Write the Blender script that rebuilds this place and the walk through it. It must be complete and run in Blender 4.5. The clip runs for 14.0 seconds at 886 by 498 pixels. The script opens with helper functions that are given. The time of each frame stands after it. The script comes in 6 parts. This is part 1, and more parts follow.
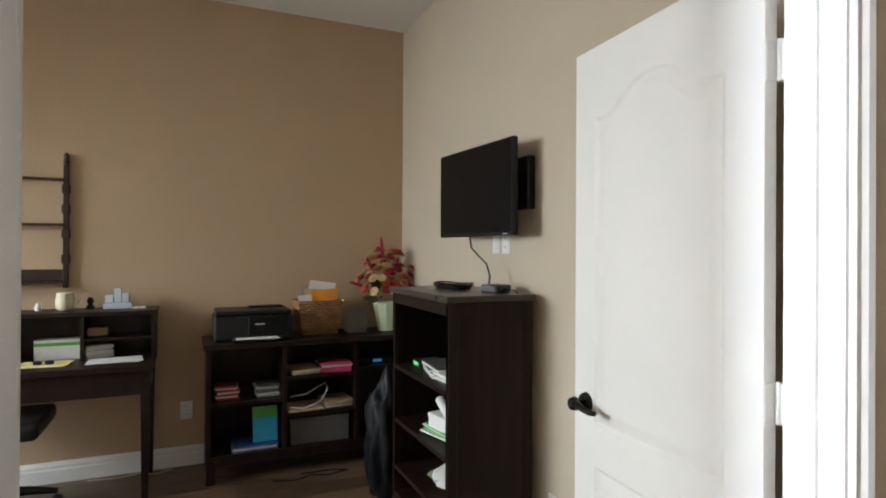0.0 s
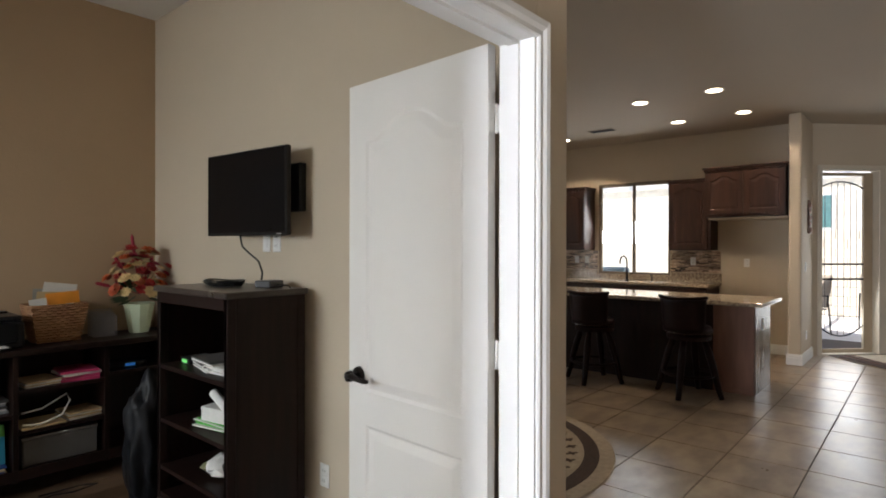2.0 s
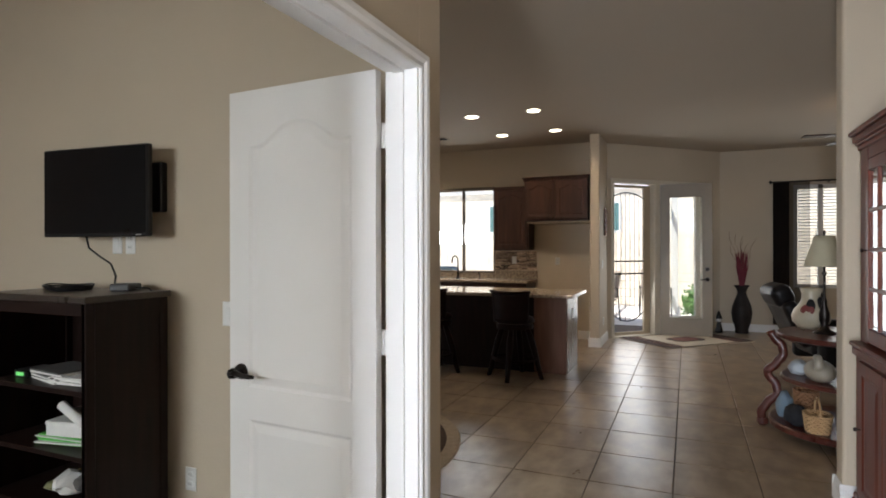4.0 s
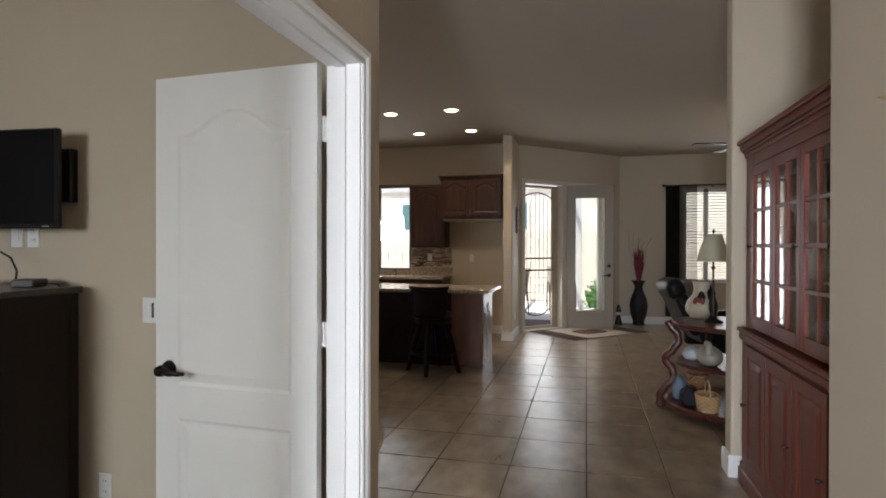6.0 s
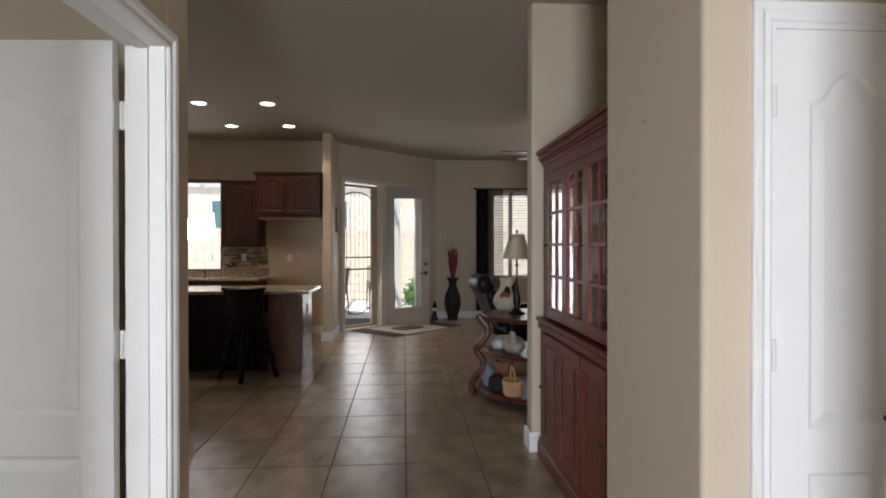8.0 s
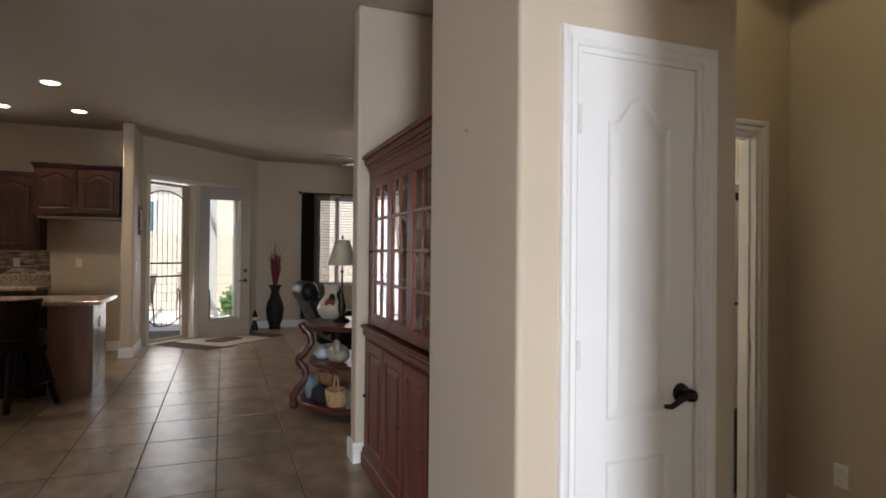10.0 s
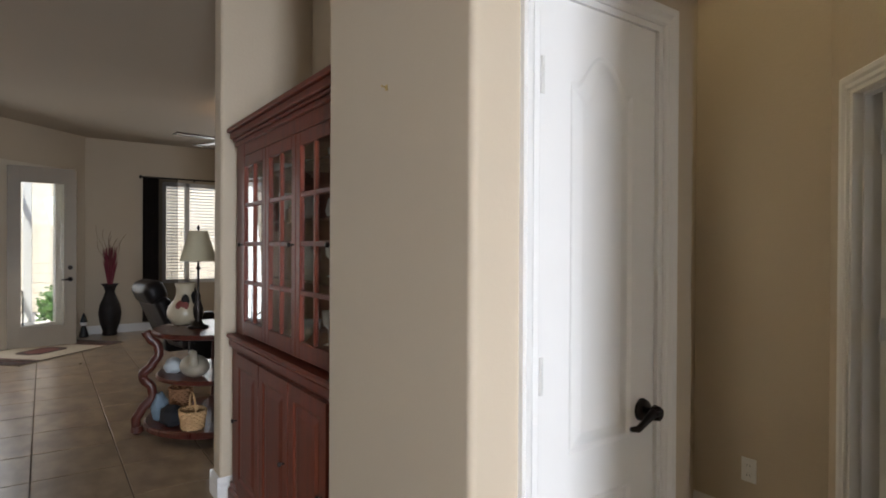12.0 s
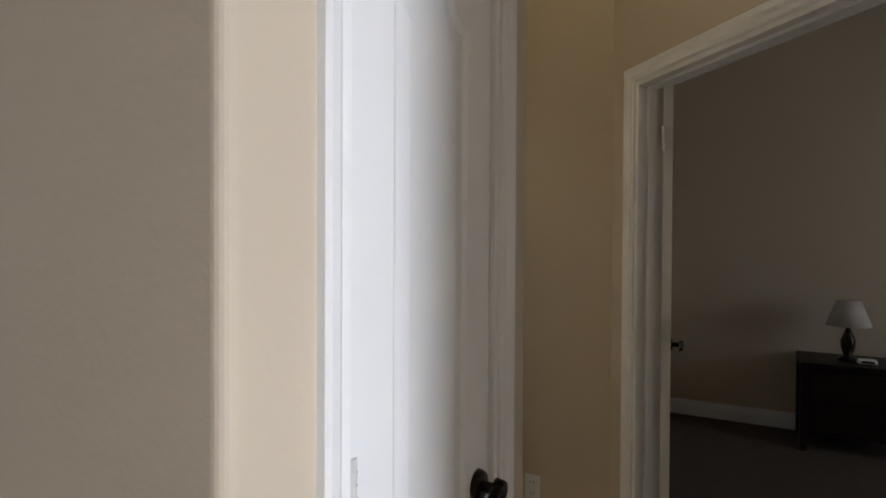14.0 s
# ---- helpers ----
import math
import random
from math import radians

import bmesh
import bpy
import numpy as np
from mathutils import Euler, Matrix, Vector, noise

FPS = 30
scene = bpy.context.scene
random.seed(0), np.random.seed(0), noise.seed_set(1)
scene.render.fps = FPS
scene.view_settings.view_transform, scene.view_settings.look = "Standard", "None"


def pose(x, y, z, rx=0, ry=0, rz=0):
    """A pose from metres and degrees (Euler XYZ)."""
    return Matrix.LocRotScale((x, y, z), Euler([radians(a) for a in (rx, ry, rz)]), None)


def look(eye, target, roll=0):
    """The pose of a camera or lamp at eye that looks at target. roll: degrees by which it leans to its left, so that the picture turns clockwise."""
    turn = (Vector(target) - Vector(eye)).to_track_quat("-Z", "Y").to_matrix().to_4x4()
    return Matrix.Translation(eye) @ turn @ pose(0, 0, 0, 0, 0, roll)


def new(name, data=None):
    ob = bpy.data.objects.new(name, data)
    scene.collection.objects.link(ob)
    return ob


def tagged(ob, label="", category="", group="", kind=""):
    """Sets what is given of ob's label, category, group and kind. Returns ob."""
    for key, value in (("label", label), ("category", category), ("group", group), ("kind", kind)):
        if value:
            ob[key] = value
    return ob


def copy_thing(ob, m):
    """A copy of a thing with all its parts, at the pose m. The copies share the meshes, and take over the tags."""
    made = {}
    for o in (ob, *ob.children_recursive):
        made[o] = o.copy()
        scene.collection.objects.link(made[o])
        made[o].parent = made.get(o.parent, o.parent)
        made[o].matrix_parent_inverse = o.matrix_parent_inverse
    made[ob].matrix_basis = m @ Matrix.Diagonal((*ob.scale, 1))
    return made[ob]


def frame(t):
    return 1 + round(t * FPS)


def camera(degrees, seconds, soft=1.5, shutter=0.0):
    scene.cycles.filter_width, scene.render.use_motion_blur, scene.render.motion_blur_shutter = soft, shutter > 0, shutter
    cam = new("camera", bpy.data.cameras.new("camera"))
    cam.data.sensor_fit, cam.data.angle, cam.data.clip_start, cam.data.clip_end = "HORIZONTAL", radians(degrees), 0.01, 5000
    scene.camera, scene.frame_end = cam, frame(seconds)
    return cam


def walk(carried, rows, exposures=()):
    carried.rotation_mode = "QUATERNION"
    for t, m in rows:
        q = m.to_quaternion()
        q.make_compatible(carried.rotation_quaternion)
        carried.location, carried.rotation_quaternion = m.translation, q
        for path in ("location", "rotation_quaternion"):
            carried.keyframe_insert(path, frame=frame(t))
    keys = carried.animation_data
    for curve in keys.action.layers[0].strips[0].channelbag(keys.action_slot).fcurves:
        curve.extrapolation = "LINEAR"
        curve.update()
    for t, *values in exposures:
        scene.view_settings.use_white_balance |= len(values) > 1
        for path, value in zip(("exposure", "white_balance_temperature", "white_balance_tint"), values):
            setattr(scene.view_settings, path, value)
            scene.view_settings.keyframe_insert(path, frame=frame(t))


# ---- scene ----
cam = camera(75.9, 14.0, 1.8)
PATH = [
    (0, (0.464, 0.469, 1.404), (1.274, 2.298, 1.41), 0.3),
    (0.5, (0.384, 0.39, 1.411), (1.455, 2.079, 1.412), 0.0),
    (1, (0.29, 0.302, 1.408), (1.541, 1.862, 1.409), 0.1),
    (1.5, (0.208, 0.256, 1.414), (1.615, 1.678, 1.411), 0.2),
    (2, (0.158, 0.26, 1.416), (1.675, 1.563, 1.41), 0.1),
    (2.5, (0.052, 0.328, 1.41), (1.67, 1.504, 1.403), 0.2),
    (3, (-0.047, 0.36, 1.4), (1.664, 1.395, 1.395), 0.3),
    (3.5, (-0.107, 0.338, 1.413), (1.679, 1.238, 1.409), -0.0),
    (4, (-0.164, 0.294, 1.416), (1.673, 1.084, 1.413), -0.1),
    (4.2, (-0.176, 0.285, 1.417), (1.678, 1.033, 1.413), -0.2),
    (6.5, (-0.278, 0.403, 1.395), (1.689, 0.77, 1.387), 0.2),
    (7, (-0.29, 0.41, 1.398), (1.701, 0.604, 1.391), 0.1),
    (7.5, (-0.283, 0.39, 1.399), (1.717, 0.412, 1.389), -0.0),
    (8, (-0.282, 0.385, 1.399), (1.713, 0.248, 1.387), 0.0),
    (8.5, (-0.271, 0.368, 1.396), (1.704, 0.053, 1.386), 0.0),
    (9, (-0.261, 0.365, 1.403), (1.68, -0.12, 1.394), 0.1),
    (9.2, (-0.253, 0.375, 1.397), (1.671, -0.169, 1.396), 0.3),
    (11.5, (0.107, 0.286, 1.392), (1.835, -0.723, 1.385), 0.2),
    (12, (0.299, 0.311, 1.398), (1.934, -0.84, 1.388), 0.3),
    (12.5, (0.447, 0.216, 1.377), (1.945, -1.11, 1.373), 0.3),
    (13, (0.576, 0.084, 1.398), (1.913, -1.403, 1.388), 0.2),
    (13.5, (0.731, 0.007, 1.418), (1.897, -1.618, 1.392), 0.1),
    (14, (0.823, -0.073, 1.422), (1.787, -1.825, 1.393), 0.3),
]
EXPOSURES = [(0, 1.55, 6200, 8), (0.5, 1.28, 6300, 10), (1.5, 1.12, 6350, 10), (3, 0.96, 6350, 10), (4.2, 0.88, 6350, 10), (6.5, 0.68, 6250, 10), (7.5, 0.60, 6300, 11), (9, 0.58, 6450, 12), (11.5, 0.74, 6350, 10), (12.5, 0.76, 6350, 10), (14, 0.52, 6200, 11)]
walk(cam, [(t, look(eye, target, roll)) for t, eye, target, roll in PATH], EXPOSURES)

# ---- world and large lights ----
world = bpy.data.worlds.new("world")
scene.world = world
world.use_nodes = True
wn = world.node_tree.nodes
sky = wn.new("ShaderNodeTexSky")
sky.sky_type = "NISHITA"
sky.sun_disc = False
sky.sun_elevation = radians(64.8)
sky.sun_rotation = radians(315)
world.node_tree.links.new(sky.outputs[0], wn["Background"].inputs[0])
wn["Background"].inputs[1].default_value = 0.15


def lamp(name, kind, power, m, colour=(1, 1, 1), **kw):
    data = bpy.data.lights.new(name, kind)
    data.energy, data.color = power, colour
    for k, v in kw.items():
        if k == "size":
            data.size = v
        elif k == "size_y":
            data.shape = "RECTANGLE"
            data.size_y = v
        elif k == "angle":
            data.angle = v
        elif k == "spot_size":
            data.spot_size = v
        elif k == "spread":
            data.spread = v
        elif k == "radius":
            data.shadow_soft_size = v
    ob = new(name, data)
    ob.matrix_world = m
    return ob


lamp("sun", "SUN", 5.0, look((0, 0, 0), (0.3, -0.3, -0.9)), (1, 0.95, 0.88), angle=radians(0.6))
# sky light through the openings
lamp("entry_daylight", "AREA", 80, look((-2.95, 0.75, 1.2), (1.4, -0.3, 0.7)), (0.86, 0.912, 1), size=0.62, size_y=1.9, spread=radians(140))
lamp("office_daylight", "AREA", 27, look((-2.76, 3.4, 1.8), (1.0, 2.2, -0.3)), (0.93, 0.97, 0.98), size=1.4, size_y=1.1, spread=radians(120))
lamp("kitchen_daylight", "AREA", 12, look((8.77, 3.85, 1.9), (6.6, 3.6, 0.9)), (0.95, 0.98, 1), size=1.0, size_y=0.9)
lamp("patio_daylight", "AREA", 9, look((9.27, 1.07, 1.25), (6.8, -1.1, 0.4)), (0.95, 0.98, 1), size=0.7, size_y=2.1)
lamp("living_daylight", "AREA", 13, look((10.45, -2.7, 1.8), (6.5, -2.2, 0.6)), (0.95, 0.98, 1), size=1.5, size_y=1.0)
lamp("dining_daylight", "AREA", 10, look((3.4, 6.95, 1.5), (2.6, 0.0, 0.9)), (0.95, 0.98, 1), size=2.0, size_y=1.7)
lamp("bedroom_daylight", "AREA", 11, look((-2.85, -3.6, 1.5), (1.0, -4.6, 1.2)), (0.95, 0.98, 1), size=1.4, size_y=1.3)

# added fill for the laundry, set before an assumed window
lamp("laundry_fill", "AREA", 45, look((3.10, -2.80, 1.55), (2.6, -1.2, 1.2)), (0.90, 0.96, 1), size=0.36, size_y=0.8)

# ---- materials ----


def mat(name, colour, rough=0.5, metal=0.0, vary=0.08, scale=6.0, bump=0.0, bump_scale=80.0, island=0.0, spec=0.5, coat=0.0, stretch=(1, 1, 1), second=None, emit=0.0, rand=0.0, trans=0.0, place=False, spread=(0.3, 0.7), detail=6):
    m = bpy.data.materials.new(name)
    m.use_nodes = True
    n, l = m.node_tree.nodes, m.node_tree.links
    b = n["Principled BSDF"]
    b.inputs["Roughness"].default_value = rough
    b.inputs["Metallic"].default_value = metal
    b.inputs["Specular IOR Level"].default_value = spec
    b.inputs["Coat Weight"].default_value = coat
    b.inputs["Transmission Weight"].default_value = trans
    co = n.new("ShaderNodeTexCoord")
    mp = n.new("ShaderNodeMapping")
    mp.inputs["Scale"].default_value = stretch
    if place:
        co = n.new("ShaderNodeNewGeometry")
    l.new(co.outputs["Position" if place else "Object"], mp.inputs[0])
    big = n.new("ShaderNodeTexNoise")
    big.inputs["Scale"].default_value = scale
    big.inputs["Detail"].default_value = detail
    l.new(mp.outputs[0], big.inputs["Vector"])
    ramp = n.new("ShaderNodeValToRGB")
    c2 = second or tuple(min(1, c * (1 + vary)) for c in colour)
    c1 = tuple(c * (1 - vary) for c in colour) if not second else colour
    ramp.color_ramp.elements[0].color, ramp.color_ramp.elements[1].color = (*c1, 1), (*c2, 1)
    ramp.color_ramp.elements[0].position, ramp.color_ramp.elements[1].position = spread
    l.new(big.outputs[0], ramp.inputs[0])
    last = ramp.outputs[0]
    if rand or island:
        info = n.new("ShaderNodeObjectInfo") if rand else n.new("ShaderNodeNewGeometry")
        hsv = n.new("ShaderNodeHueSaturation")
        mr = n.new("ShaderNodeMapRange")
        amount = rand or island
        mr.inputs["To Min"].default_value, mr.inputs["To Max"].default_value = 1 - amount, 1 + amount
        l.new(info.outputs["Random"] if rand else info.outputs["Random Per Island"], mr.inputs[0])
        l.new(mr.outputs[0], hsv.inputs["Value"])
        l.new(last, hsv.inputs["Color"])
        last = hsv.outputs[0]
    l.new(last, b.inputs["Base Color"])
    rr = n.new("ShaderNodeMapRange")
    rr.inputs["To Min"].default_value, rr.inputs["To Max"].default_value = max(0.02, rough - 0.08), min(1, rough + 0.08)
    l.new(big.outputs[0], rr.inputs[0])
    l.new(rr.outputs[0], b.inputs["Roughness"])
    if bump:
        fine = n.new("ShaderNodeTexNoise")
        fine.inputs["Scale"].default_value = bump_scale
        fine.inputs["Detail"].default_value = 3
        l.new(mp.outputs[0], fine.inputs["Vector"])
        bp = n.new("ShaderNodeBump")
        bp.inputs["Strength"].default_value = bump
        bp.inputs["Distance"].default_value = 0.004
        l.new(fine.outputs[0], bp.inputs["Height"])
        l.new(bp.outputs[0], b.inputs["Normal"])
    if emit:
        l.new(last, b.inputs["Emission Color"])
        b.inputs["Emission Strength"].default_value = emit
    return m


WALL = mat("wall_paint_beige", (0.515, 0.435, 0.328), 0.75, vary=0.03, scale=1.5, bump=0.22, bump_scale=62)
ACCENT = mat("wall_paint_tan", (0.46, 0.33, 0.207), 0.75, vary=0.03, scale=1.5, bump=0.25, bump_scale=62)
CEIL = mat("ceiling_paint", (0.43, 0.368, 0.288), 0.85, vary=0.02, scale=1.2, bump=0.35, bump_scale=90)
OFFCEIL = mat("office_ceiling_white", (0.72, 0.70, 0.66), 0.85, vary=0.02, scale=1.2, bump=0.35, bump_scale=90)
WHITE = mat("white_gloss_paint", (0.75, 0.74, 0.72), 0.5, vary=0.02, scale=3, bump=0.04, bump_scale=60, spec=0.3)
GROUT = mat("grout", (0.13, 0.10, 0.076), 0.9, vary=0.1, scale=8)
TILE = mat("floor_tile", (0.175, 0.130, 0.089), 0.31, second=(0.325, 0.252, 0.176), scale=3.6, spread=(0.36, 0.66), stretch=(1, 1.7, 1), detail=3.2, rand=0.09, place=True)
PLANK = mat("laminate_plank", (0.085, 0.05, 0.03), 0.38, second=(0.14, 0.085, 0.05), scale=5, stretch=(0.6, 9, 1), bump=0.08, bump_scale=40, rand=0.16, place=True)
CARPET = mat("dark_carpet", (0.075, 0.055, 0.042), 0.95, vary=0.2, scale=30, bump=0.8, bump_scale=300)
ESPRESSO = mat("espresso_wood", (0.014, 0.006, 0.0045), 0.44, spec=0.25, vary=0.35, scale=4, stretch=(6, 6, 0.5), bump=0.05)
CHERRY = mat("cherry_wood", (0.095, 0.018, 0.010), 0.38, spec=0.25, second=(0.17, 0.041, 0.021), scale=3.5, stretch=(7, 7, 0.6), bump=0.05)
KCAB = mat("walnut_cabinet", (0.018, 0.0075, 0.005), 0.40, spec=0.3, second=(0.050, 0.021, 0.013), scale=3, stretch=(5, 5, 0.7), bump=0.05)
KPANEL = mat("island_end_wood", (0.15, 0.066, 0.042), 0.40, second=(0.225, 0.112, 0.072), scale=3, stretch=(4, 4, 0.7), bump=0.05)
GRANITE = mat("granite", (0.16, 0.115, 0.08), 0.12, second=(0.46, 0.38, 0.28), scale=38, spec=0.6)
BLACK = mat("black_plastic", (0.009, 0.009, 0.010), 0.4, spec=0.3, vary=0.15)
SCREEN = mat("screen_black", (0.004, 0.004, 0.005), 0.3, spec=0.15, vary=0.1)
BRONZE = mat("oil_rubbed_bronze", (0.018, 0.013, 0.011), 0.35, metal=0.7, vary=0.3, scale=20)
NICKEL = mat("painted_hinge", (0.66, 0.65, 0.62), 0.35, metal=0.2, vary=0.05)
CONCRETE = mat("patio_concrete", (0.66, 0.62, 0.57), 0.8, vary=0.12, scale=4, bump=0.2)
STUCCO = mat("stucco_cream", (0.76, 0.68, 0.56), 0.9, vary=0.08, scale=5, bump=0.5, bump_scale=60)
GLASS = bpy.data.materials.new("window_glass")
GLASS.use_nodes = True
_g = GLASS.node_tree.nodes["Principled BSDF"]
_g.inputs["Base Color"].default_value = (0.97, 0.99, 0.98, 1)
_g.inputs["Roughness"].default_value = 0.01
_g.inputs["Transmission Weight"].default_value = 1.0
_g.inputs["IOR"].default_value = 1.45
LAMPGLOW = mat("lamp_lens", (1.0, 0.86, 0.66), 0.4, vary=0.0, emit=6)

# ---- builders ----


def bx(bm, x0, x1, y0, y1, z0, z1, bevel=0.0, m=None, seg=1):
    r = bmesh.ops.create_cube(bm, size=1)
    vs = r["verts"]
    for v in vs:
        v.co = Vector(((x0 + x1) / 2 + v.co.x * (x1 - x0), (y0 + y1) / 2 + v.co.y * (y1 - y0), (z0 + z1) / 2 + v.co.z * (z1 - z0)))
    if m is not None:
        for v in vs:
            v.co = m @ v.co
    if bevel:
        es = list({e for v in vs for e in v.link_edges})
        bmesh.ops.bevel(bm, geom=es, offset=bevel, segments=seg, affect="EDGES", profile=0.5)
    return bm


def box(x0, x1, y0, y1, z0, z1, bevel=0.0, seg=1):
    return bx(bmesh.new(), x0, x1, y0, y1, z0, z1, bevel, None, seg)


def cyl(bm, p0, p1, r0, r1=None, seg=12):
    p0, p1 = Vector(p0), Vector(p1)
    q = (p1 - p0).to_track_quat("Z", "Y").to_matrix().to_4x4()
    m = Matrix.Translation((p0 + p1) / 2) @ q
    bmesh.ops.create_cone(bm, cap_ends=True, segments=seg, radius1=r0, radius2=r0 if r1 is None else r1, depth=(p1 - p0).length, matrix=m)
    return bm


def lathe(bm, profile, seg=20, at=(0, 0, 0), m=None):
    """A turned body from (radius, height) pairs."""
    rings = []
    for r, z in profile:
        ring = []
        for i in range(seg):
            a = 2 * math.pi * i / seg
            p = Vector((at[0] + r * math.cos(a), at[1] + r * math.sin(a), at[2] + z))
            ring.append(bm.verts.new(m @ p if m else p))
        rings.append(ring)
    for a, b in zip(rings, rings[1:]):
        for i in range(seg):
            bm.faces.new((a[i], a[(i + 1) % seg], b[(i + 1) % seg], b[i]))
    bm.faces.new(rings[0][::-1])
    bm.faces.new(rings[-1])
    return bm


def tube(bm, pts, r, seg=8):
    """A round bar along the points; r may be a list of radii."""
    pts = [Vector(p) for p in pts]
    rings = []
    for i, p in enumerate(pts):
        d = (pts[min(i + 1, len(pts) - 1)] - pts[max(i - 1, 0)]).normalized()
        u = d.orthogonal().normalized() if not rings else (last_u - d * last_u.dot(d)).normalized()
        last_u = u
        w = d.cross(u)
        rad = r[i] if isinstance(r, (list, tuple)) else r
        rings.append([bm.verts.new(p + rad * (math.cos(2 * math.pi * k / seg) * u + math.sin(2 * math.pi * k / seg) * w)) for k in range(seg)])
    for a, b in zip(rings, rings[1:]):
        for k in range(seg):
            bm.faces.new((a[k], a[(k + 1) % seg], b[(k + 1) % seg], b[k]))
    bm.faces.new(rings[0][::-1])
    bm.faces.new(rings[-1])
    return bm


def prism(bm, outline, z0, z1, m=None):
    """A plate from an outline in x, y."""
    lo = [bm.verts.new((m @ Vector((x, y, z0))) if m else (x, y, z0)) for x, y in outline]
    hi = [bm.verts.new((m @ Vector((x, y, z1))) if m else (x, y, z1)) for x, y in outline]
    n = len(lo)
    bm.faces.new(lo[::-1])
    bm.faces.new(hi)
    for i in range(n):
        bm.faces.new((lo[i], lo[(i + 1) % n], hi[(i + 1) % n], hi[i]))
    return bm


OFFSET = Vector((0, 0, 0))  # origin of the group being built
HALL = Vector((-0.065, -0.048, 0))


def part(name, bm, material, parent=None, label="", smooth=False):
    bmesh.ops.recalc_face_normals(bm, faces=bm.faces[:])
    me = bpy.data.meshes.new(name)
    if smooth:
        for f in bm.faces:
            f.smooth = True
    bm.to_mesh(me)
    bm.free()
    me.materials.append(material)
    ob = new(name, me)
    if parent is not None:
        ob.parent = parent
    else:
        ob.location = OFFSET
    if label:
        tagged(ob, label)
    return ob


def thing(name, label, category, m=None, group=""):
    ob = new(name)
    ob.empty_display_size = 0.1
    ob.matrix_world = Matrix.Translation(OFFSET) @ (m if m is not None else Matrix())
    return tagged(ob, label, category, group)


def setting(name, bm, material, label, category="wall"):
    return tagged(part(name, bm, material), label, category, kind="structure")


H = 3.05
D2 = math.sqrt(0.5)


def diag(x, y):
    """A frame whose x runs along (1, -1), y along (1, 1), from that point."""
    return Matrix.Translation((x, y, 0)) @ Matrix.Rotation(radians(-45), 4, "Z")


# ---- walls ----
b = box(-3.12, 0.238, 1.16, 1.28, 0, H)
bx(b, 1.637, 1.832, 1.16, 1.28, 0, H, 0.014, seg=4)
bx(b, 1.81, 2.0, 1.262, 1.295, 0, H)
bx(b, 0.238, 1.637, 1.16, 1.28, 2.07, H)
setting("wall_office_front", b, WALL, "beige painted wall with a wide doorway")
setting("wall_office_east", box(1.92, 2.0, 1.295, 4.72, 0, H), WALL, "beige painted wall with textured finish")
setting("wall_office_north", box(-2.92, 1.92, 4.52, 4.72, 0, H), ACCENT, "tan brown painted office wall")
b = box(-2.92, -2.8, 1.28, 2.8, 0, H)
bx(b, -2.92, -2.8, 4.3, 4.52, 0, H)
bx(b, -2.92, -2.8, 2.8, 4.3, 0, 0.75)
bx(b, -2.92, -2.8, 2.8, 4.3, 2.35, H)
setting("wall_office_west", b, WALL, "beige painted wall with a window opening")
# closet block, niche and pillar
OFFSET = HALL
setting("wall_closet_side", box(1.39, 2.145, -0.95, -0.43, 0, H), WALL, "beige painted wall end with rounded corner")
b = box(1.37, 1.53, -1.30, -1.14, 0, H)
bx(b, 1.37, 1.53, -1.14, -0.63, 2.05, H)
bx(b, 1.37, 1.39, -0.63, -0.45, 0, H)
setting("wall_closet_front", b, WALL, "beige painted wall around the closet door")
b = bmesh.new()
cyl(b, (1.39, -0.45, 0), (1.39, -0.45, H), 0.02, seg=24)
setting("wall_closet_corner", b, WALL, "rounded plaster corner of the beige wall")
setting("wall_closet_back", box(1.53, 2.13, -1.30, -1.20, 0, H), WALL, "beige painted wall of the hall")
setting("wall_niche_back", box(2.145, 3.585, -1.07, -0.95, 0, H), WALL, "beige painted back wall of the niche")
setting("wall_niche_pillar", box(3.585, 3.735, -1.07, -0.43, 0, H, 0.02, 4), WALL, "beige painted wall end with rounded corners")
setting("wall_living_west", box(3.61, 3.735, -4.3, -1.07, 0, H), WALL, "beige painted wall")
OFFSET = Vector((0, 0, 0))
setting("wall_living_south", box(3.54, 10.77, -4.42, -4.3, 0, H), WALL, "beige painted wall")
b = box(10.65, 10.77, -1.30, -0.1, 0, H)
bx(b, 10.65, 10.77, -3.4, -1.30, 0, 0.76)
bx(b, 10.65, 10.77, -3.4, -1.30, 2.44, H)
bx(b, 10.65, 10.77, -4.3, -3.4, 0, H)
setting("wall_living_east", b, WALL, "beige painted wall with a window opening")
# hall alcove
OFFSET = HALL
b = box(2.03, 2.13, -1.44, -1.30, 0, H)
bx(b, 2.03, 2.13, -2.20, -1.44, 2.04, H)
bx(b, 2.03, 2.13, -2.55, -2.20, 0, H)
setting("wall_hall_end", b, WALL, "beige painted wall with a doorway")
setting("wall_hall_south", box(1.30, 2.03, -2.55, -2.43, 0, H), WALL, "beige painted wall with an outlet")
